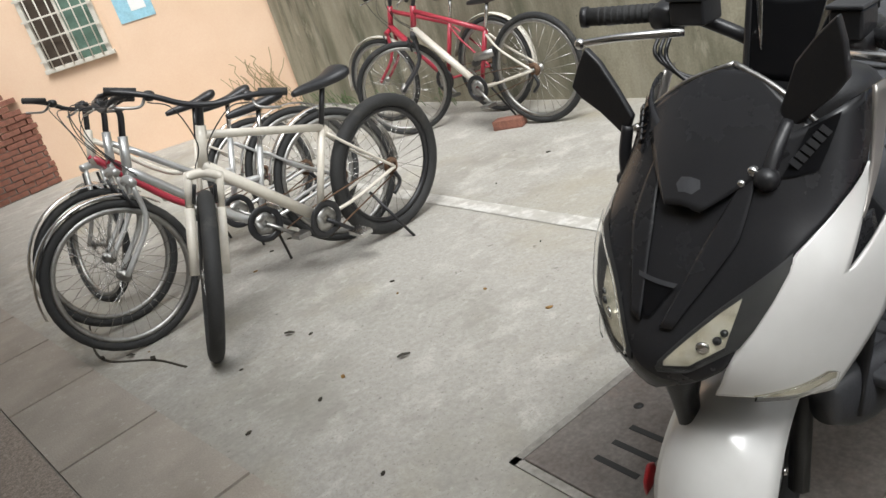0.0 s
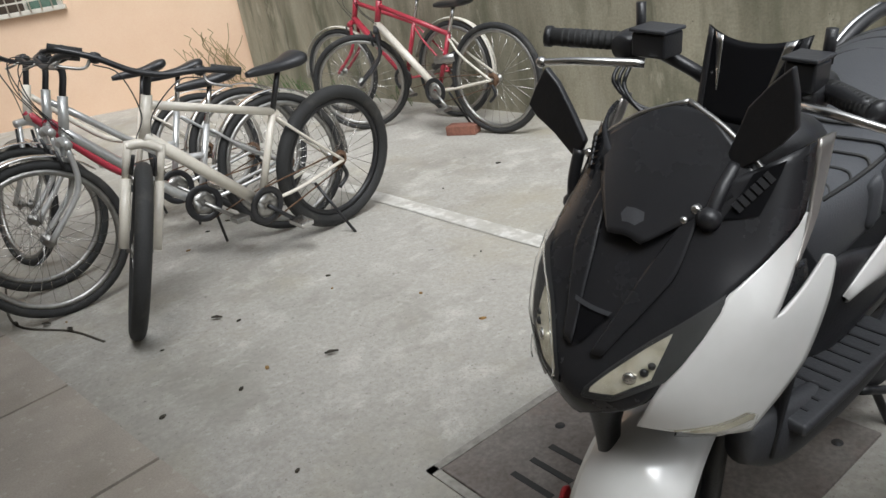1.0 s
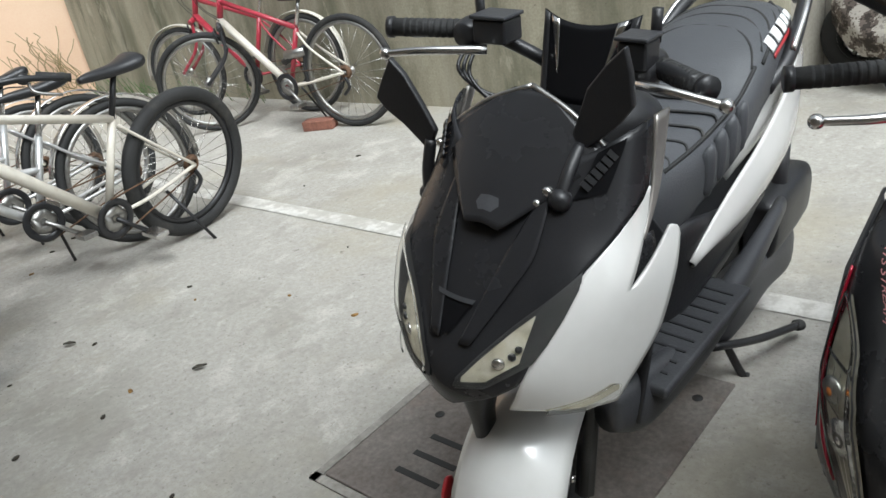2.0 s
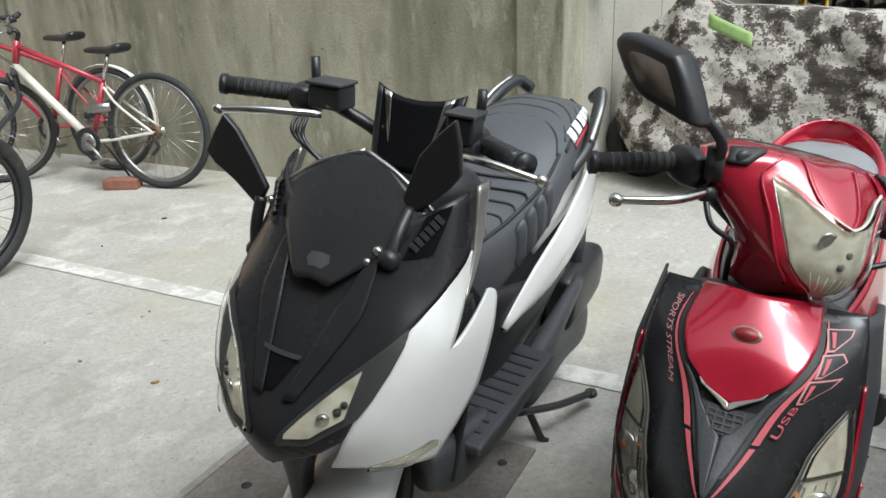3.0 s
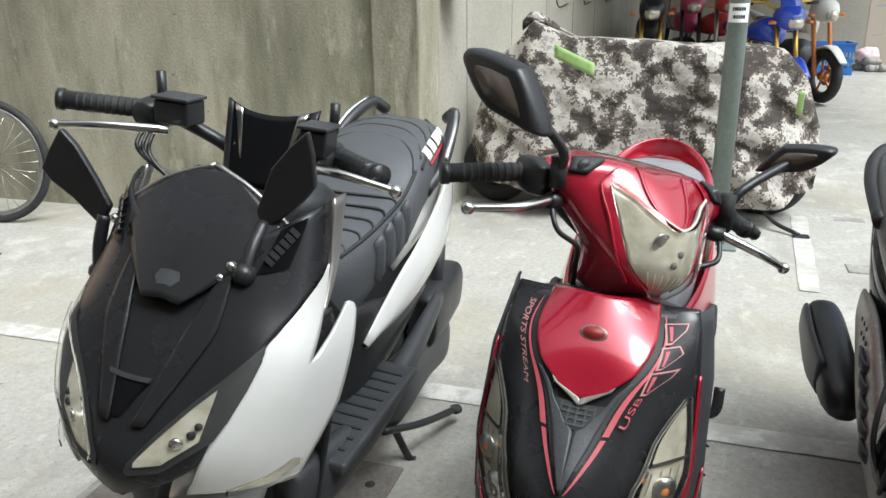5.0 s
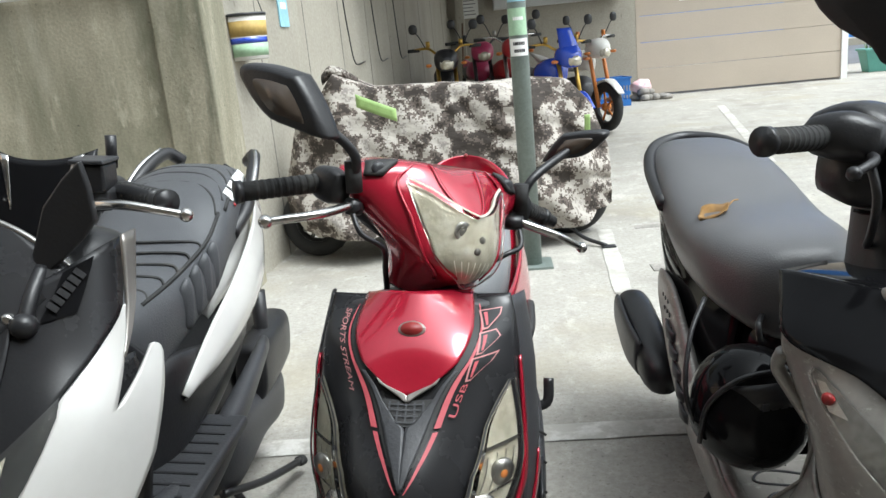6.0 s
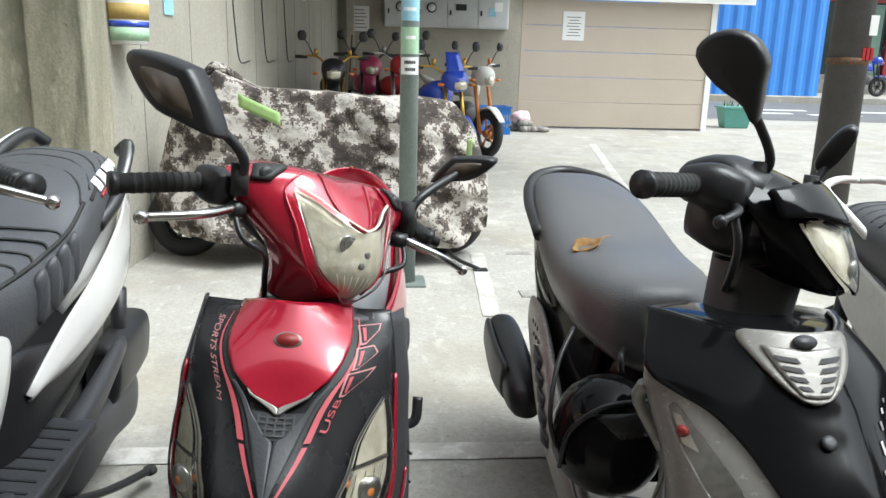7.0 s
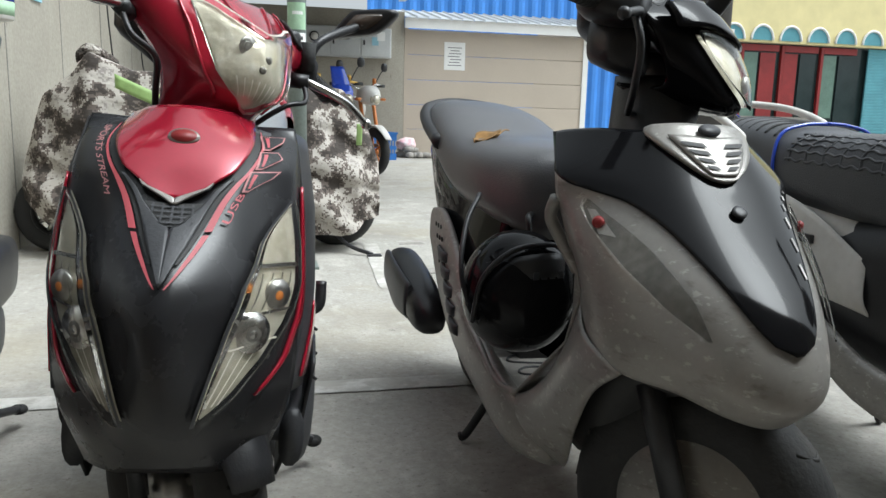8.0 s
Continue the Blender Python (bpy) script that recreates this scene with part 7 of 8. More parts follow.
    for k in (-1, 1):
        part("floor_skirt", shell([(0.30, k * 0.14, 0.21, 0.02, 0.03), (0.40, k * 0.185, 0.235, 0.022, 0.055), (0.62, k * 0.20, 0.29, 0.022, 0.06), (0.78, k * 0.205, 0.37, 0.02, 0.10), (0.94, k * 0.205, 0.45, 0.015, 0.11), (1.12, k * 0.195, 0.50, 0.01, 0.05)], 18, 5), SILVER, root, "grey lower skirt")
        part("skirt_lip", tubes([(k * 0.19, 0.385, 0.288), (k * 0.205, 0.46, 0.290), (k * 0.213, 0.62, 0.345), (k * 0.22, 0.72, 0.40)], r=0.008), SILVER, root)
        for j in range(5):
            part("skirt_louvre", shell([(0.70 + 0.035 * j, k * 0.224, 0.32 + 0.035 * j, 0.004, 0.012), (0.73 + 0.035 * j, k * 0.230, 0.322 + 0.035 * j, 0.007, 0.014), (0.78 + 0.035 * j, k * 0.224, 0.33 + 0.035 * j, 0.004, 0.010)], 10, 2), GREYPLASTIC, root)
        for j in range(12):
            y, z = 0.86 + 0.03 * (j % 3) + 0.02 * (j // 3), 0.44 + 0.028 * (j // 3)
            part("vent_hole", turned([(-0.001, 0.006), (0.001, 0.006)], pose(k * (0.223 - 0.03 * max(0, y - 0.9)), y, z), 8), INK, root)
        for j in range(3):
            part("floor_loop", tubes([(k * 0.03, 0.44 + 0.08 * j, 0.2865), (k * 0.11, 0.46 + 0.08 * j, 0.2865), (k * 0.14, 0.42 + 0.08 * j, 0.2865), (k * 0.06, 0.40 + 0.08 * j, 0.2865)], r=0.003, seg=4), GREYPLASTIC, fl)
    part("seat_front", shell([(0.60, 0, 0.42, 0.09, 0.14), (0.66, 0, 0.44, 0.13, 0.15), (0.74, 0, 0.46, 0.14, 0.14)], 20, 3, 3), GLOSSBLACK, root)
    part("bag_hook", tubes([(-0.10, 0.61, 0.60), (-0.13, 0.55, 0.60), (-0.13, 0.535, 0.57)], r=0.006), PLASTIC, root)
    centre_stand(root, 0.80, 0.15)
    # helmet hung on the hook, and the leaf on the seat
    he = thing("helmet", pose(0.432, 1.475, 0.335, 0, 0, 12) @ Matrix.Diagonal((0.86, 0.86, 0.86, 1)), "gloss black helmet hanging from the scooter seat hook", "helmet")
    bm = shell([(-0.128, 0, 0.15, 0.03, 0.03), (-0.115, 0, 0.15, 0.07, 0.075), (-0.07, 0, 0.155, 0.11, 0.12), (0.0, 0, 0.155, 0.128, 0.14), (0.07, 0, 0.15, 0.11, 0.125), (0.12, 0, 0.14, 0.06, 0.07), (0.13, 0, 0.14, 0.02, 0.02)], 32, 6, 2.0)
    part("shell", bm, GLOSSBLACK, he)
    part("rim_trim", tubes([(-0.125, -0.02, 0.10), (-0.12, -0.05, 0.20), (-0.07, -0.08, 0.262), (0, -0.09, 0.275), (0.07, -0.08, 0.262), (0.12, -0.05, 0.20), (0.125, -0.02, 0.10)], r=0.006), PLASTIC, he)
    part("visor_strip", strip(lambda u, v: Vector((0.10 * u, -0.03 - 0.085 * (1 - u * u) - 0.012 * v, 0.262 - 0.05 * v - 0.03 * u * u)), 0, 1, [(0, -1.0)], [(0, 1.0)], 0, 12, 3), PLASTIC, he, thick=0.003)
    part("strap", tubes([(-0.11, 0.0, 0.10), (-0.135, 0.02, 0.20), (-0.09, 0.09, 0.30), (-0.02, 0.16, 0.36)], r=0.006), PLASTIC, he)
    print_bars(he, (-0.04, -0.122, 0.215), (0.04, -0.122, 0.215), 4, 0.016, GREYPLASTIC, "print_bar")
    lf = thing("dry_leaf", pose(0.482, 1.885, 0.742, 4, -8, 20) @ Matrix.Diagonal((1.35, 1.35, 1.2, 1)), "curled dry brown leaf on the scooter seat", "leaf")
    part("blade", strip(lambda u, v: Vector((0.06 * v - 0.03, u * lerp([(0, 0.004), (0.4, 0.028), (0.75, 0.018), (1, 0.002)], v), 0.010 * abs(u) + 0.012 * v * v + 0.004 * math.sin(9 * v + 3 * u))), 0, 1, [(0, -1.0)], [(0, 1.0)], 0, 8, 12), LEAFBROWN, lf, thick=0.0012)
    part("stalk", tubes([(0.028, 0, 0.012), (0.045, 0.008, 0.016), (0.058, 0.012, 0.013)], r=0.0015, seg=5), LEAFBROWN, lf)
    return root


black_scooter()


# ---- covered motorcycle ----
def covered_motorcycle():
    root = thing("covered_motorcycle", pose(0, 0, 0), "motorcycle under a brown and cream camouflage cover", "motorcycle")
    top = [(-1.30, 0.50), (-1.18, 0.86), (-1.02, 0.98), (-0.93, 1.10), (-0.86, 1.07), (-0.72, 1.0), (-0.45, 0.99), (-0.1, 0.97), (0.2, 0.96), (0.42, 0.93), (0.54, 0.80), (0.64, 0.52)]
    hem = [(-1.30, 0.30), (-1.1, 0.17), (-0.6, 0.19), (0.0, 0.17), (0.4, 0.10), (0.64, 0.22)]
    wide = [(-1.30, 0.03), (-1.22, 0.14), (-0.9, 0.30), (-0.5, 0.28), (0.2, 0.26), (0.5, 0.18), (0.64, 0.03)]
    bm = bmesh.new()
    nx, na = 120, 56
    rows = []
    for i in range(nx + 1):
        x = -1.30 + 1.94 * i / nx
        t, h, w = lerp(top, x), lerp(hem, x), lerp(wide, x)
        row = []
        for j in range(na + 1):
            a = -1 + 2 * j / na
            k = abs(a)
            z = t - (t - h) * (max(0.0, k - 0.10) / 0.90) ** 1.15
            y = math.copysign(w * (0.18 + 0.82 * min(1, k / 0.85) ** 0.75) if k > 0.02 else 0, a)
            p = Vector((x, 4.72 + y, z))
            f = noise.noise(Vector((x * 3.1 + z * 1.7, y * 2.0, z * 1.3 + 5))) * 0.055 + noise.noise(Vector((x * 8 + z * 3, y * 5, z * 3.5))) * 0.022 - abs(noise.noise(Vector((x * 3.2 + z * 6, 2.0, z * 1.5 - x)))) * 0.13 * min(1, 2 * k) - abs(noise.noise(Vector((x * 7 - z * 4, 7.0, z * 2)))) * 0.05 * k
            p.y += math.copysign(f, a) * (1 if k > 0.08 else 0)
            p.z += 0.25 * f
            if k > 0.9:
                p.z += 0.035 * noise.noise(Vector((x * 5, a * 3, 1)))
            row.append(bm.verts.new(p))
        rows.append(row)
    for p, q in zip(rows, rows[1:]):
        for j in range(na):
            bm.faces.new((p[j], q[j], q[j + 1], p[j + 1]))
    part("cover", bm, CAMO, root, "wrinkled digital camouflage cover")
    part("cover_knot", shell([(-1.0, 4.66, 1.06, 0.03, 0.03), (-0.95, 4.67, 1.10, 0.045, 0.035), (-0.88, 4.68, 1.08, 0.05, 0.035), (-0.80, 4.70, 1.03, 0.03, 0.025)], 16, 4, 2.2, "x"), CAMO, root)
    part("reflective_strip", strip(lambda u, v: Vector((-0.78 + 0.22 * v, 4.455 - 0.012 * math.sin(3 * v), 0.935 - 0.10 * v + 0.036 * u)), 0, 1, [(0, -1.0)], [(0, 1.0)], 0, 3, 8), NEON, root, "neon green reflective strip", thick=0.004)
    part("reflective_strip", strip(lambda u, v: Vector((0.50 + 0.016 * u, 4.50 + 0.03 * v, 0.74 - 0.12 * v)), 0, 1, [(0, -1.0)], [(0, 1.0)], 0, 3, 6), NEON, root, "neon green reflective strip", thick=0.004)
    scooter_wheel(root, "front_wheel", pose(-1.15, 4.68, 0.22, 0, 0, 82), 0.22, 0.05, DULLSTEEL, 10)
    scooter_wheel(root, "rear_wheel", pose(0.40, 4.78, 0.24, 0, 0, 82), 0.24, 0.06, PLASTIC, 5, False)
    part("side_stand", tubes([(0.28, 4.62, 0.22), (0.42, 4.48, 0.06), (0.56, 4.36, 0.012)], r=0.012), PLASTIC, root)
    part("stand_foot", block(0.53, 0.61, 4.33, 4.38, 0.004, 0.014), PLASTIC, root, smooth=False, bevel=0.003)


covered_motorcycle()


# ---- silver scooter with a quilted seat ----
SILVER_SEAT = [(0.30, 0, 0.62, 0.06, 0.06), (0.35, 0, 0.64, 0.11, 0.10), (0.55, 0, 0.67, 0.145, 0.11), (0.80, 0, 0.68, 0.16, 0.105), (0.95, 0, 0.715, 0.155, 0.09), (1.15, 0, 0.745, 0.135, 0.075), (1.25, 0, 0.755, 0.07, 0.04)]


def silver_scooter():
    root = thing("scooter", pose(1.42, 1.0, 0), "silver scooter with a quilted black seat", "scooter", "parked scooters")
    seat = rear_half(root,
        SILVER_SEAT, VINYL,
        [(0.55, 0, 0.50, 0.14, 0.09), (0.9, 0, 0.60, 0.15, 0.08), (1.2, 0, 0.68, 0.11, 0.06), (1.36, 0, 0.73, 0.04, 0.03)],
        [[(0.150, 0.52, 0.50), (0.170, 0.70, 0.60), (0.170, 0.92, 0.66), (0.12, 1.26, 0.76)], [(0.168, 0.50, 0.42), (0.185, 0.72, 0.50), (0.182, 0.96, 0.59), (0.13, 1.27, 0.72)], [(0.155, 0.49, 0.38), (0.176, 0.74, 0.42), (0.172, 1.0, 0.53), (0.12, 1.26, 0.68)]], TINWHITE,
        [(0.28, 0, 0.40, 0.11, 0.17), (0.42, 0, 0.42, 0.15, 0.20), (0.75, 0, 0.44, 0.16, 0.16), (1.05, 0, 0.54, 0.13, 0.10)], 1.15, 0.215)
    for k in (-1, 1):
        # quilted cells on the front seat, straight channels on the pillion
        side = (lambda d: d) if k > 0 else (lambda d: 180 - d)
        for j in range(8):
            y = 0.40 + 0.058 * j
            seam(seat, SILVER_SEAT, material=VINYL, path=[(y, side(8)), (y + 0.004, side(25)), (y - 0.004, side(45)), (y, side(66))])
        for d in (10, 22, 34, 46, 58):
            seam(seat, SILVER_SEAT, material=VINYL, path=[(0.38 + 0.02 * i, side(d + (1.5 if i % 2 else -1.5))) for i in range(23)])
        part("seat_piping", tubes([(k * 0.158, 0.84, 0.60), (k * 0.165, 0.86, 0.70), (k * 0.14, 0.87, 0.775), (k * 0.07, 0.875, 0.80), (0, 0.875, 0.805)], r=0.005, seg=6), BLUEPAINT, seat, "dark blue piping")
        part("grab_rail", tubes([(k * 0.135, 1.0, 0.74), (k * 0.165, 1.08, 0.80), (k * 0.15, 1.22, 0.845), (k * 0.07, 1.30, 0.86), (0, 1.31, 0.86)], r=0.012), TINWHITE, root, "pale grab rail")
        part("floorboard", block(k * 0.12 - 0.07, k * 0.12 + 0.07, 0.02, 0.42, 0.235, 0.26), GREYPLASTIC, root, smooth=False, bevel=0.01)
        part("floor_skirt", shell([(-0.06, k * 0.15, 0.27, 0.02, 0.05), (0.06, k * 0.185, 0.235, 0.02, 0.05), (0.40, k * 0.19, 0.235, 0.02, 0.05), (0.60, k * 0.18, 0.30, 0.018, 0.05), (0.75, k * 0.165, 0.36, 0.012, 0.03)], 16, 4), SILVER, root, "silver floor skirt")
        part("footpeg", tubes([(k * 0.16, 0.62, 0.33), (k * 0.20, 0.63, 0.33)], r=0.012), PLASTIC, root)
    for j in range(7):
        y = 0.90 + 0.042 * j
        seam(seat, SILVER_SEAT, [(y, 35), (y + 0.005, 60), (y + 0.008, 90), (y + 0.005, 120), (y, 145)], 0.004, "pillion_channel")
    part("key_catch", block(-0.19, -0.178, 0.66, 0.70, 0.52, 0.54), PLASTIC, root, smooth=False)
    part("tail_lamp", shell([(1.28, 0, 0.73, 0.07, 0.03), (1.36, 0, 0.735, 0.05, 0.025), (1.39, 0, 0.735, 0.02, 0.012)], 16), CRATERED, root, "red tail lamp")
    # front end
    at = mirrored_cage([
        [(0, -0.30, 0.36), (0.10, -0.25, 0.36), (0.16, -0.10, 0.33)],
        [(0, -0.32, 0.50), (0.13, -0.26, 0.50), (0.19, -0.08, 0.48)],
        [(0, -0.22, 0.68), (0.12, -0.17, 0.68), (0.18, -0.04, 0.67)],
        [(0, -0.10, 0.84), (0.10, -0.07, 0.84), (0.15, 0.0, 0.83)]])
    part("front_body", strip(at, 0, 3, [(0, -1.0)], [(0, 1.0)], 0, 26, 24), SILVER, root, thick=0.006)
    part("inner_shield", shell([(-0.06, 0, 0.58, 0.13, 0.22), (0.0, 0, 0.60, 0.15, 0.22), (0.05, 0, 0.58, 0.12, 0.20)], 22, 3, 3.5), GREYPLASTIC, root)
    part("handlebar_cowl", shell([(-0.16, 0, 0.93, 0.05, 0.04), (-0.10, 0, 0.95, 0.13, 0.06), (0.0, 0, 0.95, 0.15, 0.05), (0.05, 0, 0.94, 0.08, 0.03)], 22, 4), SILVER, root)
    part("handlebar", tubes([(-0.32, 0.06, 0.97), (-0.15, 0.0, 0.96), (0.15, 0.0, 0.96), (0.32, 0.06, 0.97)], r=0.013), PLASTIC, root)
    for k in (-1, 1):
        grip(root, (k * 0.22, 0.03, 0.965), (k * 0.34, 0.07, 0.97))
    part("front_mudguard", shell([(-0.36, 0, 0.40, 0.05, 0.02), (-0.22, 0, 0.46, 0.07, 0.03), (-0.05, 0, 0.42, 0.06, 0.03)], 16), SILVER, root)
    scooter_wheel(root, "front_wheel", pose(0, -0.2, 0.21), 0.21, 0.05, DULLSTEEL)
    centre_stand(root, 0.72, 0.15)
    return root


silver_scooter()


# ---- the next scooter along, its tail in view ----
def pale_scooter():
    root = thing("scooter", pose(2.40, 1.25, 0), "pale bronze scooter with a red tail lamp", "scooter", "parked scooters")
    rear_half(root,
        [(0.35, 0, 0.66, 0.10, 0.08), (0.6, 0, 0.69, 0.15, 0.08), (0.9, 0, 0.72, 0.15, 0.07), (1.2, 0, 0.76, 0.11, 0.05), (1.26, 0, 0.77, 0.05, 0.02)], VINYL,
        [(0.5, 0, 0.52, 0.13, 0.09), (0.9, 0, 0.62, 0.14, 0.08), (1.2, 0, 0.72, 0.09, 0.05), (1.42, 0, 0.80, 0.03, 0.02)],
        [[(0.14, 0.5, 0.52), (0.16, 0.75, 0.62), (0.15, 1.0, 0.70), (0.08, 1.38, 0.81)], [(0.16, 0.5, 0.44), (0.175, 0.78, 0.54), (0.165, 1.02, 0.63), (0.09, 1.38, 0.77)], [(0.15, 0.5, 0.38), (0.165, 0.8, 0.46), (0.155, 1.04, 0.57), (0.08, 1.36, 0.73)]], SILVERGREY,
        [(0.3, 0, 0.40, 0.11, 0.16), (0.5, 0, 0.43, 0.15, 0.18), (0.9, 0, 0.48, 0.14, 0.12), (1.1, 0, 0.56, 0.11, 0.08)], 1.15, 0.215)
    part("tail_lamp", shell([(1.16, -0.10, 0.765, 0.02, 0.03), (1.26, -0.085, 0.785, 0.03, 0.035), (1.36, -0.05, 0.80, 0.02, 0.02)], 16), CRATERED, root, "red tail lamp")
    part("rack", tubes([(-0.10, 1.0, 0.82), (-0.10, 1.3, 0.89), (0, 1.42, 0.90), (0.10, 1.3, 0.89), (0.10, 1.0, 0.82)], r=0.012), TINWHITE, root)
    part("front_body", shell([(-0.25, 0, 0.50, 0.08, 0.10), (-0.12, 0, 0.58, 0.17, 0.24), (0.02, 0, 0.62, 0.15, 0.24), (0.08, 0, 0.60, 0.10, 0.18)], 22, 4, 2.8), SILVERGREY, root)
    part("floorboard", block(-0.16, 0.16, 0.03, 0.40, 0.24, 0.27), GREYPLASTIC, root, smooth=False, bevel=0.01)
    part("handlebar", tubes([(-0.32, 0.06, 0.97), (0, 0.0, 0.95), (0.32, 0.06, 0.97)], r=0.013), PLASTIC, root)
    part("steering_column", tubes([(0, 0.0, 0.95), (0, -0.04, 0.7)], r=0.03), PLASTIC, root)
    scooter_wheel(root, "front_wheel", pose(0, -0.2, 0.21), 0.21, 0.05, DULLSTEEL)
    centre_stand(root, 0.72, 0.15)


pale_scooter()


# ---- motorcycles parked at the back ----
def back_motorcycle(x, y, yaw, body, accent, label, bars=GOLD, high=0.0, screen=False):
    z = rise(y)
    root = thing("motorcycle", pose(x, y, z, 0, 0, yaw), label, "motorcycle", "motorcycles at the back")
    scooter_wheel(root, "front_wheel", pose(0, -0.62, 0.27), 0.27, 0.05, accent, 5)
    scooter_wheel(root, "rear_wheel", pose(0, 0.62, 0.27), 0.27, 0.055, accent, 5, False)
    part("tank", shell([(-0.36, 0, 0.72, 0.06, 0.06), (-0.25, 0, 0.78, 0.13, 0.11), (-0.02, 0, 0.76, 0.13, 0.10), (0.10, 0, 0.71, 0.08, 0.05)], 20), body, root)
    part("seat", shell([(0.02, 0, 0.72, 0.08, 0.03), (0.2, 0, 0.72, 0.13, 0.05), (0.48, 0, 0.77, 0.11, 0.04), (0.62, 0, 0.80, 0.05, 0.02)], 20), VINYL, root)
    part("tail", shell([(0.35, 0, 0.70, 0.09, 0.05), (0.65, 0, 0.80, 0.07, 0.045), (0.90, 0, 0.88, 0.02, 0.015)], 18), body, root)
    part("engine", shell([(-0.30, 0, 0.42, 0.10, 0.10), (-0.15, 0, 0.45, 0.15, 0.16), (0.12, 0, 0.42, 0.15, 0.15), (0.24, 0, 0.40, 0.08, 0.08)], 18, 4, 3), GREYPLASTIC, root)
    part("front_cowl", shell([(-0.66, 0, 0.86 + high, 0.05, 0.06), (-0.56, 0, 0.90 + high, 0.12, 0.11), (-0.42, 0, 0.90 + high, 0.11, 0.09), (-0.36, 0, 0.88 + high, 0.05, 0.04)], 20), body, root)
    part("headlamp", shell([(-0.68, 0, 0.85 + high, 0.035, 0.035), (-0.64, 0, 0.86 + high, 0.07, 0.06), (-0.62, 0, 0.86 + high, 0.07, 0.06)], 18), REFLECTOR, root)
    part("mudguard", shell([(-0.90, 0, 0.42, 0.04, 0.01), (-0.70, 0, 0.56, 0.06, 0.014), (-0.48, 0, 0.52, 0.06, 0.012)], 14), body, root)
    part("handlebar", tubes([(-0.36, -0.30, 1.02 + high), (-0.18, -0.36, 1.03 + high), (-0.08, -0.42, 0.97 + high), (0.08, -0.42, 0.97 + high), (0.18, -0.36, 1.03 + high), (0.36, -0.30, 1.02 + high)], r=0.013), bars, root)
    for k in (-1, 1):
        part("fork_leg", tubes([(k * 0.09, -0.44, 0.95), (k * 0.09, -0.61, 0.27)], r=0.022), accent, root)
        part("grip", tubes([(k * 0.26, -0.33, 1.02 + high), (k * 0.38, -0.29, 1.02 + high)], r=0.018), RUBBER, root)
        part("reservoir", tubes([(k * 0.17, -0.38, 1.04 + high), (k * 0.17, -0.38, 1.10 + high)], r=0.022), accent, root)
        part("mirror_stalk", tubes([(k * 0.20, -0.36, 1.04 + high), (k * 0.26, -0.38, 1.16 + high), (k * 0.30, -0.38, 1.20 + high)], r=0.006, seg=6), PLASTIC, root)
        part("mirror_head", shell([(-0.40, k * 0.31, 1.23 + high, 0.02, 0.03), (-0.385, k * 0.31, 1.23 + high, 0.045, 0.05), (-0.37, k * 0.31, 1.23 + high, 0.04, 0.045)], 14), PLASTIC, root)
        part("swing_arm", tubes([(k * 0.10, 0.15, 0.38), (k * 0.10, 0.62, 0.27)], r=0.025), accent, root)
        part("shock_absorber", tubes([(k * 0.11, 0.34, 0.68), (k * 0.11, 0.56, 0.34)], r=0.025), accent, root)
        part("indicator", shell([(-0.58, k * 0.17, 0.86 + high, 0.02, 0.012), (-0.55, k * 0.18, 0.86 + high, 0.03, 0.018), (-0.52, k * 0.17, 0.86 + high, 0.02, 0.012)], 12), AMBER, root)
    part("silencer", tubes([(-0.13, 0.0, 0.30), (-0.15, 0.3, 0.32), (-0.17, 0.75, 0.45)], r=0.045), CHROME, root)
    part("side_stand", tubes([(0.10, 0.0, 0.3), (0.22, 0.06, 0.012)], r=0.012), PLASTIC, root)
    if screen:
        part("fly_screen", strip(lambda u, v: Vector((0.11 * u, -0.60 + 0.13 * v + 0.06 * u * u, 0.97 + high + 0.20 * v)), 0, 1, [(0, -1.0), (1, -0.7)], [(0, 1.0), (1, 0.7)], 0, 8, 6), body, root, thick=0.005)
    return root


back_motorcycle(-0.52, 8.7, 5, PLASTIC, GOLD, "black motorcycle with gold anodised bars", GOLD, 0.06)
back_motorcycle(-0.20, 9.5, 10, PINK, PLASTIC, "black motorcycle with pink trim", PLASTIC, 0.08)
back_motorcycle(0.10, 9.15, 15, CRATERED, DULLSTEEL, "red motorcycle with chrome bars", CHROME, 0.10)
back_motorcycle(0.52, 8.3, 24, BLUEPAINT, GOLD, "blue sport scooter with gold fork", GOLD, 0.0, True)
back_motorcycle(0.92, 9.4, 28, TINWHITE, AMBER, "white and orange motorcycle", CHROME, 0.0)
back_motorcycle(13.0, 20.6, 95, BLUEPAINT, PLASTIC, "dark blue scooter parked across the street", CHROME, 0.05).location.z = 0.47

# ---- smaller things at the back ----
crate = thing("plastic_crate", pose(1.62, 11.35, rise(11.35), 0, 0, 8), "blue plastic stacking crate with slotted sides", "crate")
for nm, b in (("side", (-0.24, -0.225, -0.17, 0.17)), ("side", (0.225, 0.24, -0.17, 0.17)), ("end", (-0.225, 0.225, -0.17, -0.155)), ("end", (-0.225, 0.225, 0.155, 0.17))):
    for z0, z1 in ((0.0, 0.09), (0.15, 0.20), (0.28, 0.40)):
        part(nm, block(b[0], b[1], b[2], b[3], z0, z1), CRATEBLUE, crate, smooth=False)
for k in range(11):
    part("rib", block(-0.22 + 0.042 * k, -0.20 + 0.042 * k, -0.168, -0.157, 0.085, 0.285), CRATEBLUE, crate, smooth=False)
part("base", block(-0.225, 0.225, -0.155, 0.155, 0, 0.012), CRATEBLUE, crate, smooth=False)
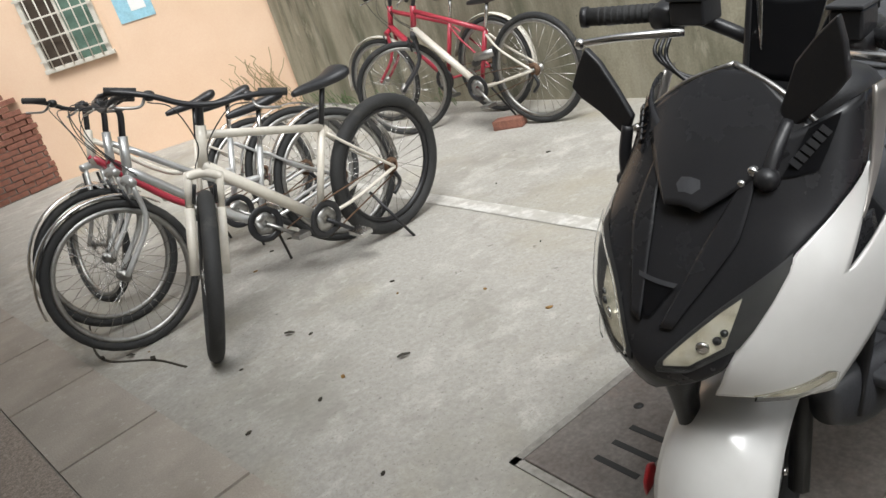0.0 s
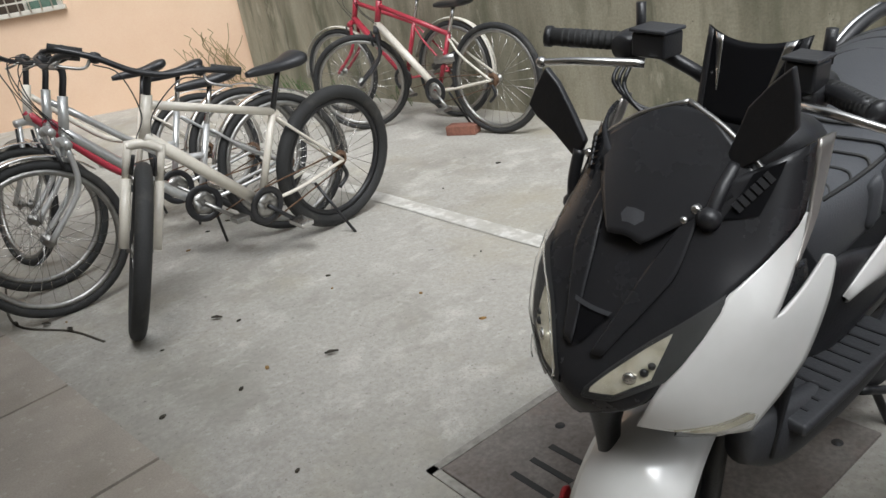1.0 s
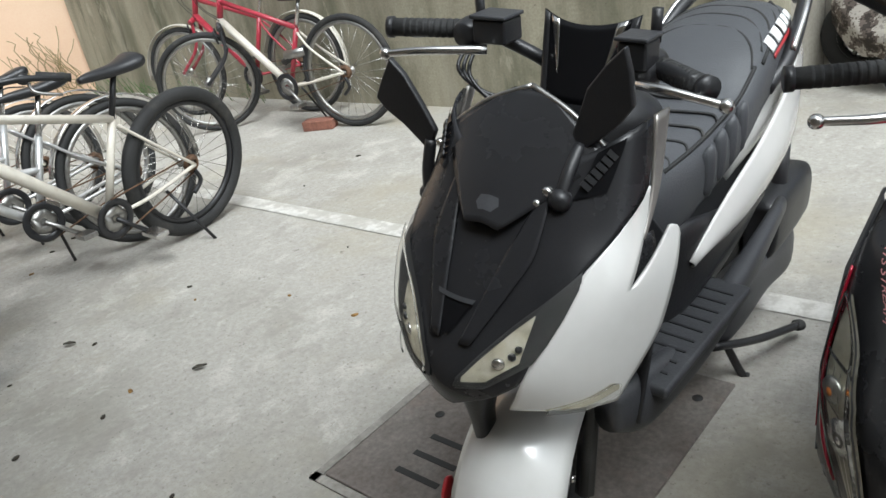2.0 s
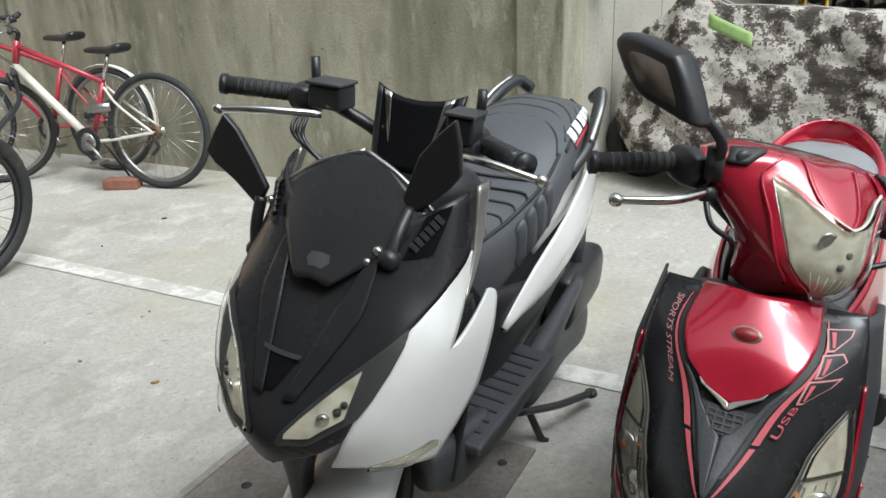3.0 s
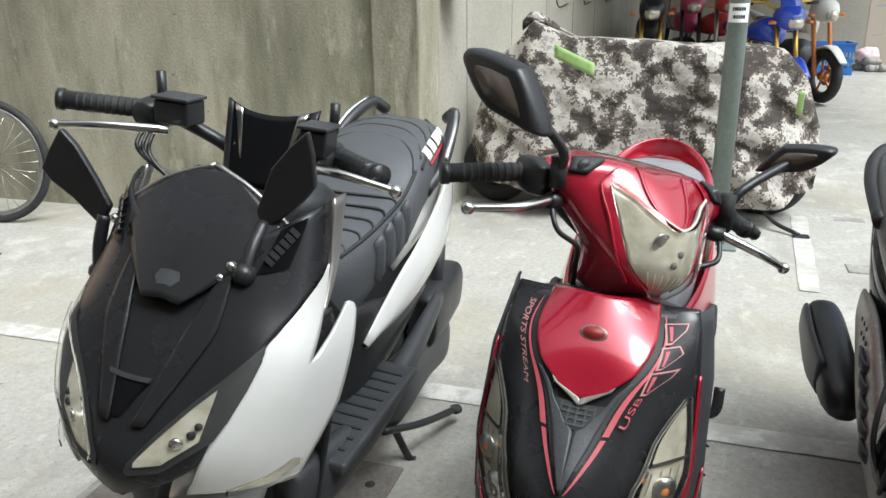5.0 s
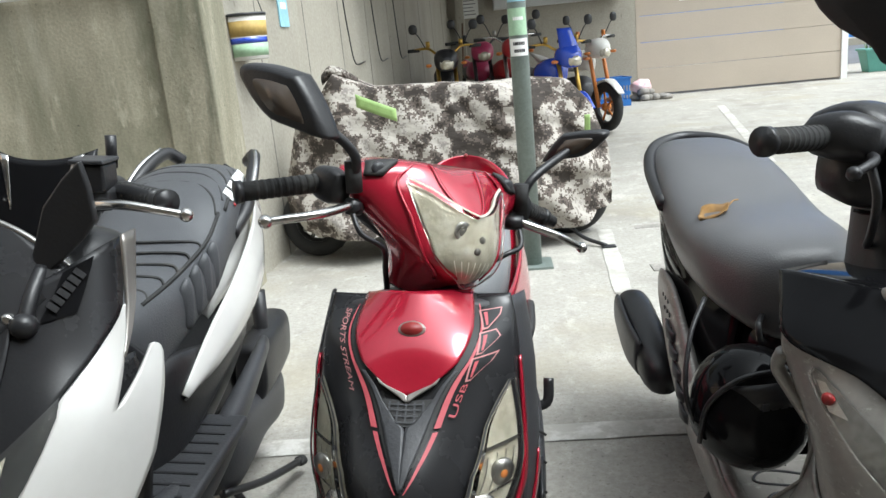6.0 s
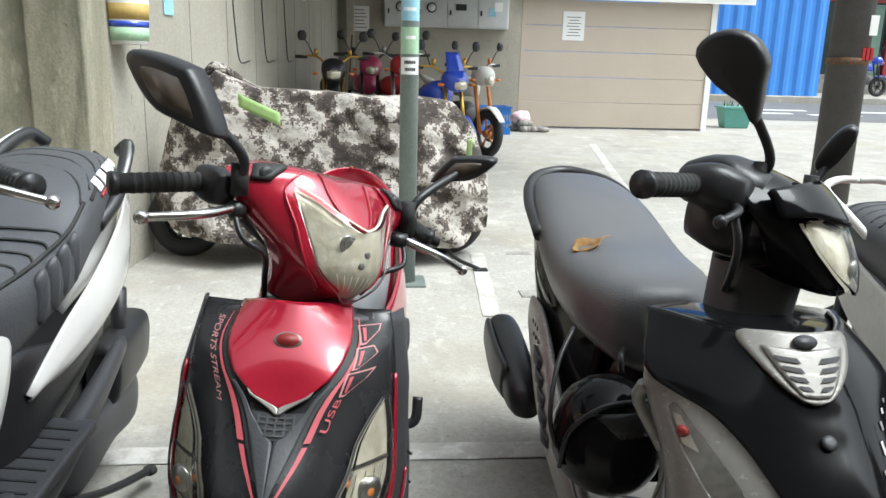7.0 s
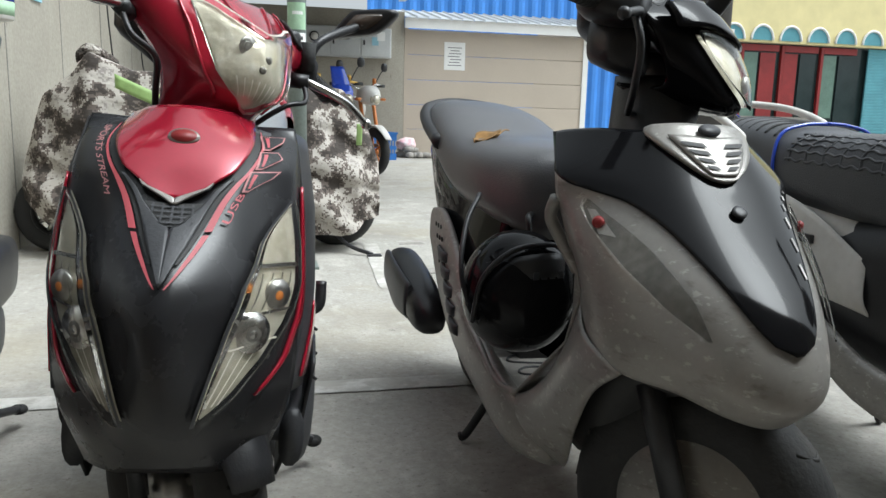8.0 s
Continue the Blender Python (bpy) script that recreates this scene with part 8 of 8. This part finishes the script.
part("rim", block(-0.255, 0.255, -0.185, -0.17, 0.375, 0.40), CRATEBLUE, crate, smooth=False)

random.seed(5)
for k in range(9):
    x, y = 2.05 + 0.085 * (k % 6) + random.uniform(-0.02, 0.02), 11.75 + random.uniform(-0.1, 0.1)
    zz = rise(y) + (0.0 if k < 6 else 0.085)
    st = bmesh.new()
    bmesh.ops.create_icosphere(st, subdivisions=2, radius=1)
    sc = Vector((random.uniform(0.06, 0.10), random.uniform(0.06, 0.09), random.uniform(0.045, 0.06)))
    for v in st.verts:
        v.co = Vector((v.co.x * sc.x, v.co.y * sc.y, max(v.co.z, -0.8) * sc.z)) * (1 + 0.22 * noise.noise(v.co * 1.7 + Vector((k * 3, 0, 0))))
    o = tagged(part("rock", st, STONE), "rough grey rock in a small heap", "rock", "rock heap")
    o.location = (x, y, zz + sc.z * 0.75)
bagm = bmesh.new()
bmesh.ops.create_icosphere(bagm, subdivisions=3, radius=0.13)
for v in bagm.verts:
    v.co = Vector((v.co.x * 1.2, v.co.y, v.co.z * 0.8)) * (1 + 0.25 * noise.noise(v.co * 12))
bag = tagged(part("plastic_bag", bagm, mat("pink_white_bag", (0.72, 0.34, 0.38), 0.5, 0, 0.2, 14, 60, 0.2, col2=(0.75, 0.70, 0.70))), "crumpled pink and white plastic bag on rocks", "bag")
bag.location = (2.14, 11.78, rise(11.8) + 0.20)

pot = thing("plant_pot", pose(6.0, 12.9, rise(12.9)), "rectangular green planter with a few leaves", "planter")
pb = bmesh.new()
v = [pb.verts.new((x * s, y * s, z)) for z, s in ((0, 0.75), (0.34, 1.0)) for x, y in ((-0.27, -0.16), (0.27, -0.16), (0.27, 0.16), (-0.27, 0.16))]
for f in ((0, 1, 5, 4), (1, 2, 6, 5), (2, 3, 7, 6), (3, 0, 4, 7), (3, 2, 1, 0), (4, 5, 6, 7)):
    pb.faces.new([v[i] for i in f])
part("tub", pb, mat("sea_green_plastic", (0.10, 0.30, 0.25), 0.5, 0, 0.06, 6, 60, 0.0), pot, smooth=False, bevel=0.012)
part("rim", block(-0.29, 0.29, -0.18, 0.18, 0.325, 0.36), mat("sea_green_rim", (0.12, 0.33, 0.28), 0.5, 0, 0.06, 6, 60, 0.0), pot, smooth=False, bevel=0.008)
for k in range(16):
    a = k * 2.4
    x0, y0 = random.uniform(-0.18, 0.12), random.uniform(-0.08, 0.08)
    part("leaf", strip(lambda u, v, a=a, x0=x0, y0=y0: Vector((x0 + math.cos(a) * 0.12 * v + 0.012 * u * math.sin(a) * (1 - v), y0 + math.sin(a) * 0.12 * v - 0.012 * u * math.cos(a) * (1 - v), 0.35 + 0.20 * v - 0.08 * v * v)), 0, 1, [(0, -1.0)], [(0, 1.0)], 0, 2, 6), PLANTGREEN, pot)

# paint bucket and small plate on the wall
bk = thing("paint_bucket", pose(-1.325, 4.42, 1.21, 0, 0, 0), "old paint bucket with ochre label hanging on the wall", "bucket")
part("tub", turned([(0.0, 0.092), (0.005, 0.096), (0.235, 0.108)], pose(0, 0, 0, 0, -90, 0), 28), TINWHITE, bk)
part("label_band", turned([(0.125, 0.1035), (0.205, 0.1075)], pose(0, 0, 0, 0, -90, 0), 28), OCHRE, bk, "ochre label band")
part("label_band", turned([(0.02, 0.0975), (0.085, 0.1015)], pose(0, 0, 0, 0, -90, 0), 28), GREENSTICKER, bk, "green label band")
part("label_band", turned([(0.088, 0.1018), (0.118, 0.1032)], pose(0, 0, 0, 0, -90, 0), 28), BLUEPAINT, bk, "blue label band")
part("rim", turned([(0.232, 0.113), (0.246, 0.113)], pose(0, 0, 0, 0, -90, 0), 28), GREYPLASTIC, bk)
part("handle", tubes([(-0.10, 0, 0.24), (-0.07, 0, 0.33), (0, 0, 0.37), (0.07, 0, 0.33), (0.10, 0, 0.24)], r=0.003, seg=5), PLASTIC, bk)
part("hook", tubes([(0, 0, 0.365), (-0.02, 0, 0.41), (-0.08, 0, 0.41)], r=0.004, seg=5), PLASTIC, bk)
pt = thing("wall_plate", pose(-1.318, 5.20, 1.40, 0, 0, -5.7), "small blue plate fixed to the pale wall", "plate")
part("plate", block(0.0, 0.008, -0.08, 0.08, 0, 0.2), STICKER, pt, smooth=False)
part("print_bar", block(0.0085, 0.0095, -0.05, 0.05, 0.11, 0.15), PAPER, pt, smooth=False)
for k in range(3):
    y0 = 6.4 + 0.9 * k
    x0 = -1.40 + 0.1 * (y0 - 4.2)
    tagged(part("hanging_cable", tubes([(x0 + 0.04, y0, 1.66 + 0.04 * k), (x0 + 0.05, y0 + 0.04, 1.35), (x0 + 0.05, y0 + 0.20, 1.12), (x0 + 0.05, y0 + 0.7, 1.12)], r=0.006, seg=6), PLASTIC), "loose black cable hanging down the wall", "cable", "wall cables")
tagged(part("hanging_cable", tubes([(-1.36, 4.30, 2.0), (-1.33, 4.40, 1.7), (-1.31, 4.43, 1.58)], r=0.005, seg=6), PLASTIC), "loose black cable hanging down the wall", "cable", "wall cables")

# electricity meters
mb = thing("meter_cabinet", pose(0.06, 12.19, 1.63), "grey steel electricity meter cabinet with round dials", "meter cabinet")
part("body", block(0, 1.86, -0.16, 0, 0, 0.44), GALV, mb, smooth=False, bevel=0.01)
for k in range(4):
    d = part("door", block(0.02 + 0.46 * k, 0.46 + 0.46 * k, -0.175, -0.162, 0.02, 0.42), GREYPLASTIC if k == 9 else GALV, mb, smooth=False, bevel=0.004)
    part("lock", block(0.05 + 0.46 * k, 0.075 + 0.46 * k, -0.185, -0.176, 0.18, 0.25), PLASTIC, d, smooth=False)
    if k < 2:
        part("dial", turned([(0, 0.075), (0.02, 0.07)], pose(0.24 + 0.46 * k, -0.176, 0.28, 0, 0, -90), 24), PLASTIC, mb)
        part("dial_face", turned([(0.02, 0.055), (0.022, 0.055)], pose(0.24 + 0.46 * k, -0.176, 0.28, 0, 0, -90), 24), TINWHITE, mb)
part("display", block(1.06, 1.22, -0.185, -0.177, 0.25, 0.34), PLASTIC, mb, smooth=False)
part("sticker", block(1.56, 1.66, -0.182, -0.177, 0.18, 0.30), STICKER, mb, smooth=False)
part("sticker", block(1.64, 1.76, -0.184, -0.178, 0.25, 0.38), PAPER, mb, smooth=False)
ns = thing("notice", pose(-0.42, 12.19, 1.55), "white printed notice on the far wall", "notice")
part("sheet", block(0, 0.26, -0.008, -0.002, 0, 0.36), PAPER, ns, smooth=False)
for k in range(6):
    part("text_line", block(0.04, 0.22 - 0.02 * (k % 3), -0.0095, -0.0082, 0.05 + 0.05 * k, 0.06 + 0.05 * k), GREYPLASTIC, ns, smooth=False)
sk = thing("broom", pose(-0.50, 12.08, rise(12.0), 8, 4, 0), "dark broom leaning on the far wall", "broom")
part("handle", tubes([(0, 0, 0.2), (0, 0, 1.35)], r=0.012), RUST, sk)
part("head", shell([(-0.04, 0, 0.10, 0.08, 0.09), (0, 0, 0.10, 0.13, 0.10), (0.04, 0, 0.10, 0.08, 0.09)], 16), PLASTIC, sk)

# ---- litter on the ground ----
random.seed(9)
for k in range(24):
    x, y = random.uniform(-4.2, -1.1), random.uniform(0.55, 3.0)
    r = random.uniform(0.004, 0.012)
    bm = bmesh.new()
    bmesh.ops.create_icosphere(bm, subdivisions=1, radius=1)
    for v in bm.verts:
        v.co = Vector((v.co.x * r * 1.6, v.co.y * r, v.co.z * 0.004)) * (1 + 0.4 * noise.noise(v.co * 3 + Vector((k, 0, 0))))
    o = tagged(part("debris", bm, DIRT if k % 3 else LEAFBROWN), "dark bit of dead leaf on concrete", "debris", "litter on the ground")
    o.matrix_world = pose(x, y, 0.004, 0, 0, random.uniform(0, 360))
for x, y, a in ((-3.77, 0.40, 20), (-3.62, 0.50, 35), (-2.95, 1.02, 40), (-3.45, 0.56, 10), (-2.28, 1.17, 60)):
    lb = strip(lambda u, v: Vector((0.05 * v - 0.025, u * lerp([(0, 0.002), (0.4, 0.013), (1, 0.001)], v), 0.008 + 0.006 * abs(u))), 0, 1, [(0, -1.0)], [(0, 1.0)], 0, 4, 8)
    o = tagged(part("dead_leaf", lb, DIRT, thick=0.001), "dark dead leaf lying on the concrete", "leaf", "dead leaves")
    o.matrix_world = pose(x, y, 0.002, 0, 0, a)
ck = bmesh.new()
tube(ck, [(-4.35, 0.46, 0.0), (-3.95, 0.40, 0.001), (-3.7, 0.42, 0.001), (-3.45, 0.56, 0.001), (-3.2, 0.63, 0.0)], 0.006, 5)
tagged(part("crack", ck, DIRT), "dirt-filled crack along the paving edge", "crack", kind="structure")

# dry twigs growing up the corner of the peach wall
random.seed(17)
vine = bmesh.new()
for k in range(26):
    f = random.uniform(0, 0.75)
    x, y, z = -8.50 - 0.42 * f, 3.88 - 0.72 * f, random.uniform(0.0, 0.25)
    pts = [Vector((x, y, z))]
    for j in range(5):
        pts.append(pts[-1] + Vector((random.uniform(-0.06, 0.06), random.uniform(-0.10, 0.06), random.uniform(0.02, 0.16))))
    tube(vine, [p + Vector((0.05, -0.03, 0)) for p in pts], 0.0045, 4, 2)
tagged(part("dry_vine", vine, mat("dry_grass_stem", (0.34, 0.27, 0.14), 0.9, 0, 0.15, 12, 60, 0.0)), "dry brown twigs growing up the peach wall", "vine", kind="stuff")
weeds = bmesh.new()
for k in range(60):
    x, y = random.uniform(-8.2, -5.2), 3.84 - random.uniform(0, 0.06)
    tube(weeds, [(x, y, 0), (x + random.uniform(-0.04, 0.04), y - 0.03, random.uniform(0.04, 0.10)), (x + random.uniform(-0.09, 0.09), y - 0.06, random.uniform(0.06, 0.20))], 0.003, 4, 2)
tagged(part("weeds", weeds, PLANTGREEN), "thin green weeds along the foot of the wall", "weeds", kind="stuff")
